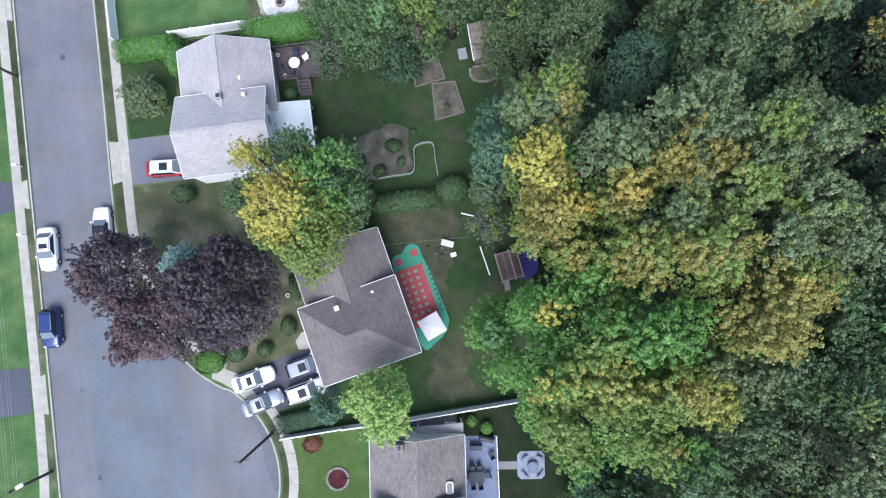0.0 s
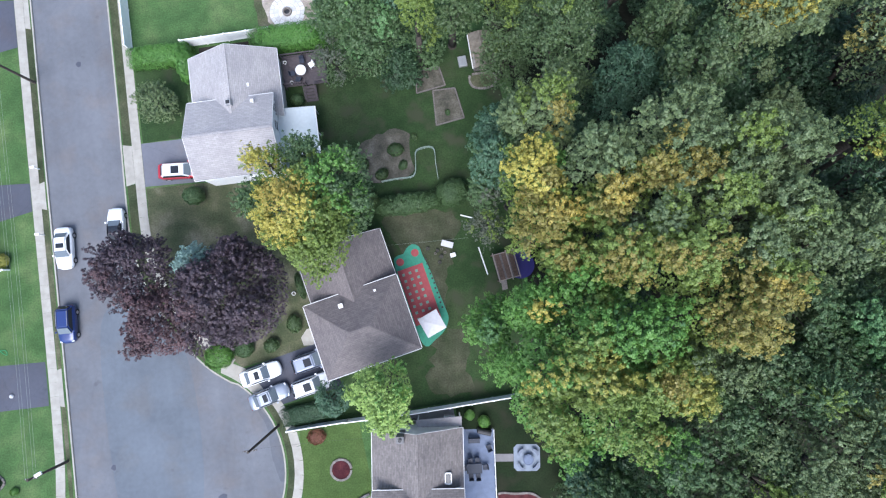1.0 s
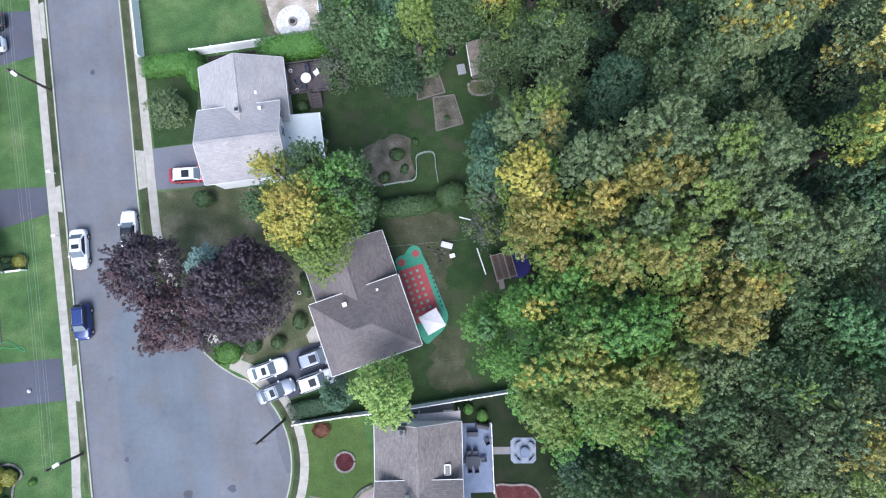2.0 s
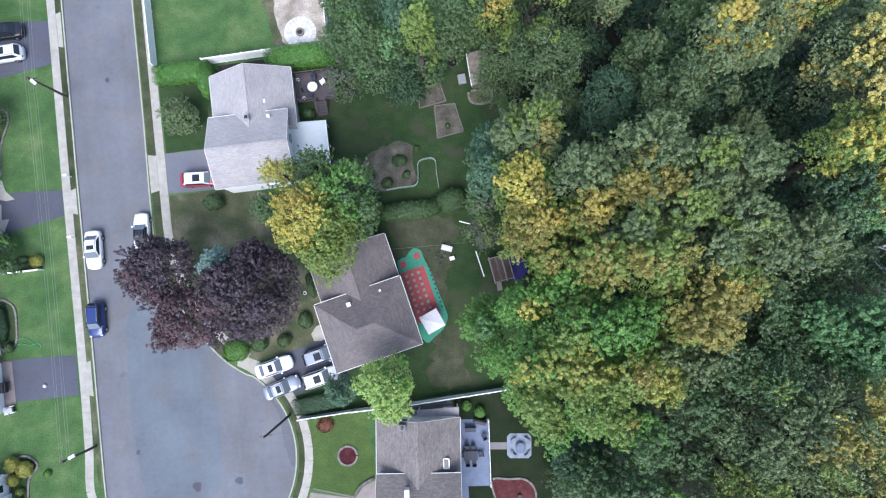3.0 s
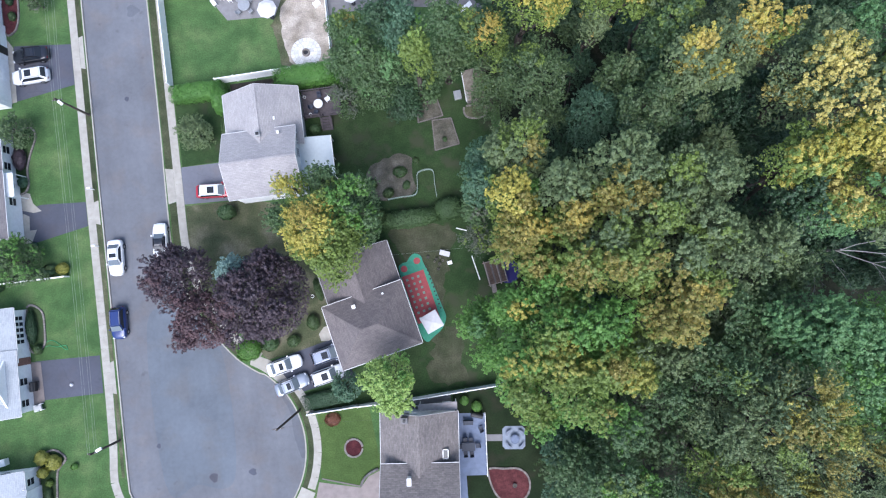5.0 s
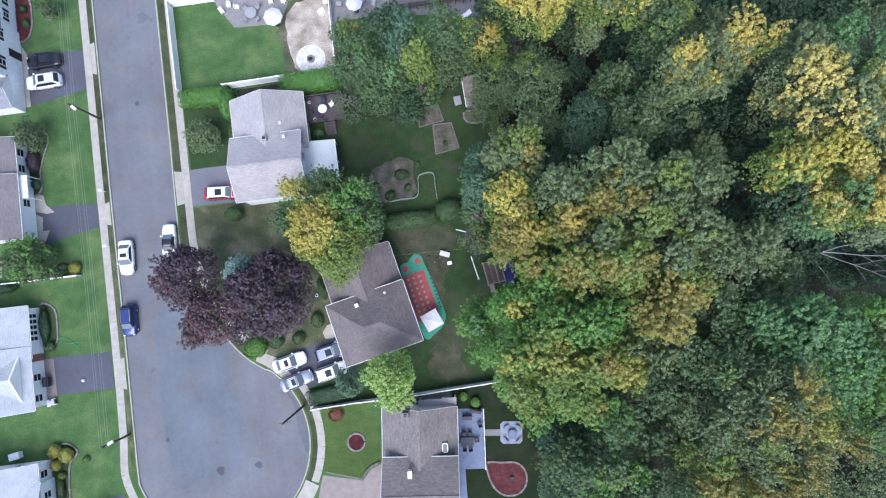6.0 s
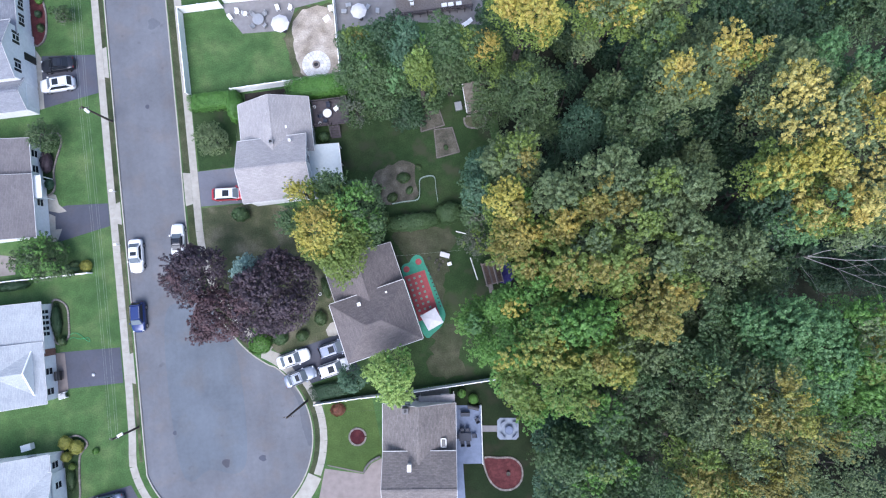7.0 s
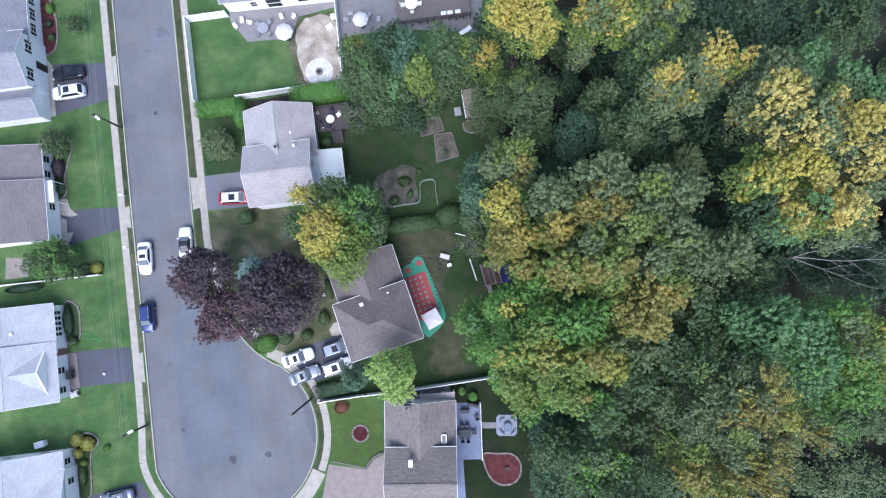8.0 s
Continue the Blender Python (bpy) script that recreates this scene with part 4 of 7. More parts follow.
for _a, _c in (((7.15, 8.2), (7.85, 8.2)), ((7.15, 9.25), (7.85, 9.25)), ((7.2, 8.15), (7.2, 9.3)), ((7.8, 8.15), (7.8, 9.3))):
    trim_bar(h3, (*_a, 4.1), (*_c, 4.1), 0.1, WHITE, "skylight_frame")
roof_vent(h3, 3.35, 6.4, 5.75, 0.4, 0.75, 0.7)
part("chimney", boxed(2.5, 3.25, 12.62, 13.3, 3.0, 5.7, 0.02), PATIO_GREY, h3, "grey masonry chimney")
part("flue", lathe([(0.17, 0), (0.17, 0.2)], 12, None, (2.87, 12.96, 5.7)), BLACK, h3)
part("side_roof", prism([(4.4, 13.45), (9.0, 13.45), (9.0, 14.4), (4.3, 14.1)], [2.55, 2.55, 2.4, 2.4], [2.75, 2.75, 2.55, 2.55]), plain_mat("pale_roll_roofing", (0.36, 0.33, 0.33), 0.9), h3, "flat pale side roof")
for _p in ((4.5, 13.95), (8.85, 14.2)):
    part("side_roof_post", boxed(_p[0] - 0.06, _p[0] + 0.06, _p[1] - 0.06, _p[1] + 0.06, 0, 2.45), WHITE, h3)
for _y in (9.2, 11.5):
    window(h3, "e", 8.75, _y, 1.0, 1.3, 1.3)

# ---- houses on the west side ----
ha = thing("house", "two-storey white house with a blue-grey shingle roof", "house", pose(-52.5, 30.6, 0))
gable(ha, -9.0, 0.15, 3.5, 11.3, 4.7, 6.6, "x", "slate", SIDING)
gable(ha, -8.0, -0.05, 10.0, 22.0, 3.4, 6.0, "y", "slate", SIDING, skip=("s",))
gable(ha, -9.0, 0.1, -0.2, 4.2, 2.9, 4.3, "x", "slate", SIDING, skip=("n",))
for _y in (5.6, 9.4):
    window(ha, "e", -0.14, _y, 3.0, 0.7, 1.1, shutters=True)
for _y in (12.6, 14.8, 17.0):
    window(ha, "e", -0.34, _y, 1.5, 0.6, 0.9, shutters=True)
part("door", boxed(-0.15, -0.05, 7.0, 8.0, 0.1, 2.2), BLACK, ha, "dark front door")
part("garage_door", boxed(-0.25, -0.15, 0.6, 3.4, 0.0, 2.2), WHITE, ha, "white garage door")
hb = thing("house", "white split-level house with a brown shingle roof", "house", pose(-52.4, 13.6, 0))
gable(hb, -11.5, 0.15, -0.2, 8.15, 3.2, 5.2, "y", "brown", SIDING)
gable(hb, -11.5, -0.2, 6.5, 13.1, 2.7, 4.4, "y", "brown", SIDING, skip=("s",))
for _y in (4.6, 6.9):
    window(hb, "e", -0.14, _y, 1.0, 0.9, 1.1)
for _y in (9.2, 11.3):
    window(hb, "e", -0.49, _y, 0.9, 0.9, 1.1)
part("garage_door", boxed(-0.3, -0.18, 0.8, 3.8, 0.0, 2.2), WHITE, hb, "white garage door")
part("porch_roof", prism([(-0.25, 5.0), (0.85, 5.0), (0.85, 8.0), (-0.25, 8.0)], [2.6, 2.35, 2.35, 2.6], [2.75, 2.5, 2.5, 2.75]), WHITE, hb, "small white porch roof")
for _y in (5.1, 7.9):
    part("porch_post", boxed(0.7, 0.8, _y - 0.05, _y + 0.05, 0, 2.4), WHITE, hb)
hc = thing("house", "white split-level house with a pale grey shingle roof", "house", pose(-53.0, -8.1, 0))
gable(hc, -11.5, 0.15, 0.0, 7.95, 2.75, 4.9, "y", "pale", SIDING)
gable(hc, -11.5, 0.2, 6.4, 13.1, 2.6, 4.5, "y", "pale", SIDING, skip=("s",))
_bm = bmesh.new()
for _v0, _v1, _v2 in (((-0.95, 0.95, 3.0), (-0.95, 7.2, 3.0), (-0.95, 4.3, 4.95)),):
    _f = [_bm.verts.new(p) for p in (_v0, _v1, _v2)]
    _g = [_bm.verts.new((p[0] - 0.2, p[1], p[2])) for p in (_v0, _v1, _v2)]
    _bm.faces.new(_f), _bm.faces.new(_g[::-1])
    for _i in range(3):
        _bm.faces.new((_f[_i], _g[_i], _g[(_i + 1) % 3], _f[(_i + 1) % 3]))
part("gable_wall", _bm, WHITE, hc, "white triangular front gable")
for _s, _y in ((1, 0.95), (-1, 7.2)):
    slope(hc, [(-5.4, 4.3), (-0.97, 4.3), (-0.97, _y), (-1.17, _y)], (4.75, 4.45, 3.0, 3.0), ROOF["pale", "x"], 0.1)
for _k in range(5):
    window(hc, "e", -0.09, 8.9 + 0.72 * _k, 0.9, 0.45, 1.3)
for _y in (1.4, 4.0):
    window(hc, "e", -0.14, _y, 0.9, 0.8, 1.2)
part("door", boxed(-0.15, -0.05, 6.0, 6.9, 0.1, 2.2), BRICKWALL, hc, "dark red front door")
roof_vent(hc, -3.6, 1.3, 3.3, 0.4, 0.25, 0.3)
roof_vent(hc, -4.4, 9.6, 3.95, 0.25, 0.25, 0.35)
hd = thing("house", "white house with a grey shingle roof and dark windows", "house", pose(-53.2, -28.3, 0))
gable(hd, -13.0, 0.2, 2.0, 13.8, 2.9, 4.9, "y", "pale", SIDING)
gable(hd, -4.2, 0.45, 3.5, 11.6, 3.0, 4.3, "x", "pale", SIDING, skip=("w",))
for _y in (6.6, 9.6):
    window(hd, "e", 0.16, _y, 1.0, 0.8, 1.1)
for _y in (12.2, 3.5):
    window(hd, "e", -0.09, _y, 1.0, 0.8, 1.1)
for _x in (-3.0, -8.0):
    window(hd, "n", 13.51, _x, 1.0, 0.9, 1.1)
hn = thing("house", "white house with sliding doors onto a patio", "house", pose(-26.3, 42.5, 0, 0, 0, -1.5))
gable(hn, 0.0, 15.6, 0.3, 9.0, 3.2, 5.2, "x", "slate", SIDING)
for _x, _w in ((4.3, 0.8), (7.1, 2.0), (11.2, 1.4)):
    window(hn, "s", 0.6, _x, 0.4 if _w > 1.8 else 1.1, _w, 2.0 if _w > 1.8 else 1.1)


# ---- cars ----
PAINT = {"white": car_paint("white_car_paint", (0.78, 0.79, 0.8)), "silver": car_paint("silver_car_paint", (0.27, 0.3, 0.35), 0.4),
         "blue": car_paint("blue_car_paint", (0.006, 0.026, 0.13), 0.1), "red": car_paint("red_car_paint", (0.4, 0.015, 0.03)),
         "grey": car_paint("grey_blue_car_paint", (0.2, 0.23, 0.3), 0.5), "black": car_paint("black_car_paint", (0.012, 0.013, 0.018))}


def scaled_quad(bm, pts, k, lift, thick=0.012):
    """A thin pane over a four-sided face, shrunk towards its middle and lifted off it."""
    p = [Vector(q) for q in pts]
    c = sum(p, Vector()) / 4
    n = (p[1] - p[0]).cross(p[2] - p[0]).normalized()
    a = [c + (q - c) * k + n * lift for q in p]
    lo = [bm.verts.new(q) for q in a]
    hi = [bm.verts.new(q + n * thick) for q in a]
    bm.faces.new(hi), bm.faces.new(lo[::-1])
    for i in range(4):
        j = (i + 1) % 4
        bm.faces.new((lo[i], lo[j], hi[j], hi[i]))
    return bm


def car(label, x, y, heading, paint, length=4.7, width=1.84, height=1.46, kind="sedan", roof=None, sunroof=True, name="car"):
    m = PAINT[paint]
    top = thing(name, label, "car", pose(x, y, 0.012 if not (-42.6 < x < -34) else -0.136, 0, 0, heading))
    L2, W = length / 2, width
    hood, belt, deck = (0.92, 0.98, 1.02) if kind == "sedan" else (1.02, 1.08, 1.1)
    st = [(-1.0, 0.2, 0.6), (-0.985, 0.32, 0.78), (-0.945, 0.41, deck - 0.08), (-0.87, 0.462, deck - 0.03), (-0.75, 0.488, deck), (-0.5, 0.5, belt), (0.0, 0.5, belt), (0.35, 0.5, belt - 0.01),
          (0.5, 0.495, hood + 0.02), (0.72, 0.475, hood - 0.04), (0.84, 0.44, hood - 0.1), (0.92, 0.38, hood - 0.18), (0.97, 0.29, hood - 0.27), (0.992, 0.2, hood - 0.34), (1.0, 0.12, hood - 0.4)]
    bm = bmesh.new()
    rows = []
    for f, hw, zt in st:
        w, xx = hw * W, f * L2
        zb = 0.24 if abs(f) < 0.95 else 0.34
        prof = [(-w * 0.9, zb), (-w, zb + 0.16), (-w, zt * 0.72), (-w * 0.95, zt - 0.06), (-w * 0.82, zt), (-w * 0.4, zt + 0.02), (0, zt + 0.028)]
        prof += [(-a, b) for a, b in prof[-2::-1]]
        rows.append([bm.verts.new((xx, a, b)) for a, b in prof])
    for r, s in zip(rows, rows[1:]):
        for i in range(len(r) - 1):
            bm.faces.new((r[i], s[i], s[i + 1], r[i + 1]))
        bm.faces.new((r[-1], s[-1], s[0], r[0]))
    bm.faces.new(rows[0][::-1]), bm.faces.new(rows[-1])
    bmesh.ops.recalc_face_normals(bm, faces=bm.faces)
    part("body", bm, m, top, "", True)
    if kind == "sedan":
        b0, b1, t0, t1 = -0.74 * L2, 0.44 * L2, -0.46 * L2, 0.12 * L2
    elif kind == "suv":
        b0, b1, t0, t1 = -0.95 * L2, 0.5 * L2, -0.78 * L2, 0.16 * L2
    elif kind == "wagon":
        b0, b1, t0, t1 = -0.84 * L2, 0.62 * L2, -0.68 * L2, 0.3 * L2
    else:
        b0, b1, t0, t1 = -0.72 * L2, 0.36 * L2, -0.36 * L2, 0.04 * L2
    wb, wt, zb, zt = W * 0.445, W * 0.375, belt - 0.01, height
    B = [(b0, -wb, zb), (b1, -wb, zb), (b1, wb, zb), (b0, wb, zb)]
    T = [(t0, -wt, zt), (t1, -wt, zt), (t1, wt, zt), (t0, wt, zt)]
    bm = bmesh.new()
    lo, hi = [bm.verts.new(p) for p in B], [bm.verts.new(p) for p in T]
    bm.faces.new(hi), bm.faces.new(lo[::-1])
    for i in range(4):
        j = (i + 1) % 4
        bm.faces.new((lo[i], lo[j], hi[j], hi[i]))
    bmesh.ops.bevel(bm, geom=[e for e in bm.edges if max(v.co.z for v in e.verts) > zb + 0.1], offset=0.16, segments=4, affect="EDGES")
    part("cabin", bm, PAINT[roof] if roof else m, top)
    for nm, ids, k in (("windshield", (1, 2), 0.86), ("rear_window", (3, 0), 0.8), ("side_window", (0, 1), 0.86), ("side_window", (2, 3), 0.86)):
        i, j = ids
        part(nm, scaled_quad(bmesh.new(), [B[i], B[j], T[j], T[i]], k, 0.008), CARGLASS if paint != "black" and (nm == "windshield" or (nm == "rear_window" and kind == "sedan")) else GLASS, top)
    if sunroof:
        a = t0 + (t1 - t0) * (0.42 if kind != "suv" else 0.5)
        part("sunroof", boxed(a, a + (t1 - t0) * 0.38, -wt * 0.62, wt * 0.62, zt - 0.02, zt + 0.012, 0.008), GLASS, top)
    if kind == "suv":
        for s in (-1, 1):
            part("roof_rail", boxed(t0 + 0.15, t1 - 0.15, s * wt * 0.86 - 0.02, s * wt * 0.86 + 0.02, zt - 0.02, zt + 0.05), STEEL, top)
    for s in (-1, 1):
        part("mirror", boxed(b1 - 0.35, b1 - 0.15, min(s * W * 0.48, s * W * 0.58), max(s * W * 0.48, s * W * 0.58), belt - 0.02, belt + 0.12, 0.02), m, top)
        part("headlight", boxed(L2 * 0.85, L2 * 0.93, s * W * 0.34 - 0.15, s * W * 0.34 + 0.13, hood - 0.28, hood - 0.14, 0.02), LENS, top)
        part("taillight", boxed(-L2 * 0.985, -L2 * 0.94, s * W * 0.33 - 0.15, s * W * 0.33 + 0.11, 0.72, 0.86, 0.02), REDLENS, top)
        for wx in (-0.58, 0.6):
            bm = bmesh.new()
            tube(bm, (wx * L2, s * (W / 2 - 0.2), 0.33), (wx * L2, s * (W / 2 + 0.015), 0.33), 0.33, 0.33, 18)
            wheel = part("wheel", bm, RUBBER, top)
            bm = bmesh.new()
            tube(bm, (wx * L2, s * (W / 2 - 0.02), 0.33), (wx * L2, s * (W / 2 + 0.025), 0.33), 0.21, 0.19, 14)
            part("rim", bm, STEEL, wheel)
    return top


car("white sedan parked at the kerb", -40.95, 9.65, -92, "white", 4.6)
car("white coupe parked under a purple maple", -35.15, 11.15, 86, "white", 4.3, 1.72, 1.38, "coupe", roof="black")
car("blue sport utility car parked at the kerb", -41.35, 1.5, -92, "blue", 4.1, 1.8, 1.62, "suv", sunroof=False)
car("red car with a white roof on a driveway", -27.7, 16.4, -4, "red", 4.6, 1.75, 1.5, "wagon", roof="white")
car("white sedan parked on a dark driveway", -21.4, -6.4, 12, "white", 4.45, 1.78)
car("silver sedan parked at a driveway's mouth", -20.75, -8.85, 15, "silver", 4.4, 1.76)
car("white sport utility car close to a house", -16.15, -8.25, 12, "white", 4.4, 1.82, 1.66, "suv")
car("grey sport utility car close to a house", -15.85, -5.7, 12, "grey", 4.4, 1.82, 1.68, "suv")
car("white sport utility car with a large glass roof", -49.5, 34.25, 182, "white", 4.7, 1.85, 1.7, "suv")
car("black car parked on a driveway", -49.3, 37.0, 181, "black", 4.6, 1.85, 1.5)
car("dark blue car parked on a driveway", -47.6, -22.0, 186, "grey", 4.6, 1.85, 1.5)


# ---- fences ----
def fence(label, pts, height=1.7, bay=2.3, thick=0.05, mat=None, name="fence"):
    top = thing(name, label, "fence")
    mat = mat or VINYL
    for a, b in zip(pts, pts[1:]):
        a, b = Vector(a), Vector(b)
        n = max(1, round((b - a).length / bay))
        d = (b - a).normalized()
        for i in range(n + 1):
            p = a.lerp(b, i / n)
            post = part("post", boxed(p.x - 0.07, p.x + 0.07, p.y - 0.07, p.y + 0.07, -0.05, height + 0.08), mat, top)
            part("post_cap", lathe([(0.12, 0), (0.12, 0.03), (0.01, 0.09)], 4, None, (p.x, p.y, height + 0.08)), mat, post)
            if i < n:
                q = a.lerp(b, (i + 1) / n)
                s, e = p + d * 0.07, q - d * 0.07
                m = Vector((-d.y, d.x)) * thick / 2
                part("panel", prism([tuple(s - m), tuple(e - m), tuple(e + m), tuple(s + m)], 0.05, height - 0.08), mat, top)
                m = m * 2.0
                for z in (0.12, height - 0.08):
                    part("rail", prism([tuple(s - m), tuple(e - m), tuple(e + m), tuple(s + m)], z, z + 0.1), mat, top)
    return top


fence("white vinyl panel fence beside a lawn", [(-19.15, -12.6), (-12.9, -12.45)], 1.5)
fence("white vinyl panel fence between backyards", [(-12.9, -12.45), (-6.5, -12.5), (5.0, -12.15)], 1.7)
fence("white vinyl panel fence behind a house", [(-25.8, 30.3), (-16.2, 30.5)], 1.8)
fence("white vinyl panel fence along the sidewalk", [(-31.75, 30.6), (-31.85, 42.4), (-26.2, 42.45)], 1.8)
fence("white vinyl panel fence beside a sand yard", [(-10.95, 30.6), (-10.75, 43.0)], 1.6)
fence("low white rail fence between front lawns", [(-64.0, 8.4), (-47.4, 8.15)], 1.0, 2.4)
_gf = thing("wire_fence", "low green wire fence round a vegetable patch", "fence")
_gp = [(-6.1, 12.4), (-4.4, 12.5), (-2.6, 12.6), (-2.2, 13.9), (-1.95, 15.3), (-0.15, 15.4), (-0.05, 13.6), (0.0, 11.9)]
_gmat = plain_mat("pale_green_wire", (0.24, 0.31, 0.27), 0.6)
_gp = smooth_line(_gp, 0.45)
for _i, (_a, _b) in enumerate(zip(_gp, _gp[1:])):
    if _i % 3 == 0:
        part("post", boxed(_a[0] - 0.03, _a[0] + 0.03, _a[1] - 0.03, _a[1] + 0.03, 0, 0.95), _gmat, _gf)
    for _z in (0.25, 0.55, 0.88):
        trim_bar(_gf, (*_a, _z), (*_b, _z), 0.06 if _z > 0.8 else 0.03, _gmat, "wire")


# ---- poles and wires ----
def utility_pole(label, x, y, h, arm=None, lamp=True):
    top = thing("utility_pole", label, "utility pole", Matrix.Translation((x, y, 0)))
    bm = bmesh.new()
    tube(bm, (0, 0, -0.2), (0, 0, h), 0.16, 0.11, 12)
    part("post", bm, WOOD_POLE, top)
    part("crossarm", boxed(-0.65, 0.65, -0.05, 0.05, h - 0.6, h - 0.5), WOOD_POLE, top)
    for k in (-0.55, -0.28, 0.28, 0.55):
        part("insulator", lathe([(0.04, 0), (0.06, 0.06), (0.03, 0.12)], 8, None, (k, 0, h - 0.6)), GALV, top)
    if arm:
        ax, ay = arm
        bm = bmesh.new()
        tube(bm, (0, 0, h - 1.2), (ax * 0.6, ay * 0.6, h - 0.35), 0.035, 0.035, 8)
        tube(bm, (ax * 0.6, ay * 0.6, h - 0.35), (ax, ay, h - 0.25), 0.035, 0.035, 8)
        part("lamp_arm", bm, GALV, top, "bare metal lamp arm")
        d = Vector((ax, ay, 0)).normalized()
        bm = boxed(-0.12, 0.62, -0.17, 0.17, -0.09, 0.1, 0.06)
        bmesh.ops.transform(bm, matrix=Matrix.Translation((ax, ay, h - 0.22)) @ Matrix.Rotation(math.atan2(d.y, d.x), 4, "Z"), verts=bm.verts)
        part("lamp_head", bm, WHITE, top, "white street lamp head")
    return top


WIRE = plain_mat("pale_wire", (0.3, 0.33, 0.3), 0.5)


def hung_wire(label, a, b, sag, r=0.007):
    top = thing("wire", label, "wire")
    bm = bmesh.new()
    a, b = Vector(a), Vector(b)
    n = 14
    p = [a.lerp(b, i / n) - Vector((0, 0, 4 * sag * (i / n) * (1 - i / n))) for i in range(n + 1)]
    side = Vector((b.y - a.y, a.x - b.x, 0)).normalized()
    rings = [[bm.verts.new(q + side * r * math.cos(k * 1.2566) + Vector((0, 0, r * math.sin(k * 1.2566)))) for k in range(5)] for q in p]
    for s, e in zip(rings, rings[1:]):
        for k in range(5):
            bm.faces.new((s[k], s[(k + 1) % 5], e[(k + 1) % 5], e[k]))
    part("strand", bm, WIRE if "pale" in label else BLACK, top)


utility_pole("dark wooden street lamp pole beside the sidewalk", -42.85, 28.45, 6.6, (0.35, -0.35))
utility_pole("dark wooden street lamp pole beside the sidewalk", -43.0, -12.95, 5.9, (0.7, 0.3))
utility_pole("dark wooden utility pole at the turning place", -20.4, -12.2, 9.5)
utility_pole("dark wooden utility pole beside the sidewalk", -42.85, 70.0, 6.6)
for _k in (-1.0, -0.5, 0.5, 1.0):
    hung_wire("pale power line between poles", (-42.85 + _k * 0.55, 28.45, 6.12), (-43.0 + _k * 0.55, -12.95, 5.42), 0.25)
    hung_wire("pale power line between poles", (-42.85 + _k * 0.55, 28.45, 6.12), (-42.85 + _k * 0.55, 70.0, 6.12), 0.25)
hung_wire("thin black line over the front lawn", (-20.4, -12.2, 8.6), (-9.0, -14.0, 3.3), 0.5)
hung_wire("pale clothes line in a backyard", (-6.4, 5.3, 2.4), (2.3, 5.0, 2.2), 0.1)
_mb = [(-43.2, 18.75), (-43.3, 11.45)]
for _x, _y in _mb:
    _t = thing("mailbox", "white mailbox on a post beside the street", "mailbox", Matrix.Translation((_x, _y, 0)), "mailboxes")
    part("post", boxed(-0.05, 0.05, -0.05, 0.05, 0, 1.0), WHITE, _t)
    part("box", boxed(-0.25, 0.25, -0.12, 0.12, 1.0, 1.25, 0.05), WHITE, _t)


# ---- yard of the dark-roofed house ----
GREENMAT = plain_mat("green_play_paint", (0.03, 0.24, 0.15), 0.7, vary=0.15)
REDMAT = plain_mat("red_play_paint", (0.34, 0.065, 0.07), 0.75, vary=0.15)
DOT = plain_mat("grey_green_paint", (0.17, 0.3, 0.23), 0.75, vary=0.1)
H2 = pose(-13.45, -7.45, 0, 0, 0, 11.9)
_pm = thing("play_patio", "green and red painted patio with square dots", "patio", H2 @ Matrix.Translation((0, -0.3, 0)))
part("base", prism(smooth_line([(9.55, 8.9), (10.0, 10.0), (10.9, 10.05), (11.3, 10.45), (12.1, 10.75), (12.75, 10.2), (12.8, 9.2), (13.05, 7.5), (13.15, 5.0), (13.25, 3.0), (13.2, 1.8), (12.3, 0.7), (11.0, 0.1), (9.9, -0.2), (9.5, 2.0)], 0.3, True), -0.05, 0.05), GREENMAT, _pm)
part("field", boxed(9.62, 12.5, 2.2, 8.45, 0.05, 0.062), REDMAT, _pm, "red painted field")
for _j in range(8):
    for _i in range(3):
        part("dot", boxed(10.15 + 0.74 * _i - 0.15, 10.15 + 0.74 * _i + 0.15, 7.85 - 0.72 * _j - 0.15, 7.85 - 0.72 * _j + 0.15, 0.062, 0.07), DOT, _pm)
for _x, _y in ((10.25, 9.3), (12.1, 9.75)):
    part("disc", lathe([(0.42, 0.05), (0.42, 0.064)], 20, None, (_x, _y, 0)), REDMAT, _pm, "red painted disc")
for _j in range(11):
    part("edge_dot", boxed(12.85 + 0.03 * (_j % 3), 13.05 + 0.03 * (_j % 3), 8.6 - 0.55 * _j, 8.8 - 0.55 * _j, 0.05, 0.12, 0.02), BLACK, _pm, "black edge marker")
_cn = thing("canopy_tent", "white square pop-up canopy on four legs", "canopy", pose(-2.62, -3.4, 0, 0, 0, 22.5))
_bm = bmesh.new()
_c = [_bm.verts.new(p) for p in ((-1.1, -1.1, 2.2), (1.1, -1.1, 2.2), (1.1, 1.1, 2.2), (-1.1, 1.1, 2.2), (0, 0, 2.5))]
_d = [_bm.verts.new((v.co.x * 0.99, v.co.y * 0.99, 1.95)) for v in _c[:4]]
for _i in range(4):
    _bm.faces.new((_c[_i], _c[(_i + 1) % 4], _c[4]))
    _bm.faces.new((_d[_i], _d[(_i + 1) % 4], _c[(_i + 1) % 4], _c[_i]))
_ob = part("canopy", _bm, FABRIC_WHITE, _cn)
_ob.modifiers.new("cloth", "SOLIDIFY").thickness = 0.01
for _x in (-1.05, 1.05):
    for _y in (-1.05, 1.05):
        part("leg", boxed(_x - 0.025, _x + 0.025, _y - 0.025, _y + 0.025, 0.0, 2.1), STEEL, _cn)


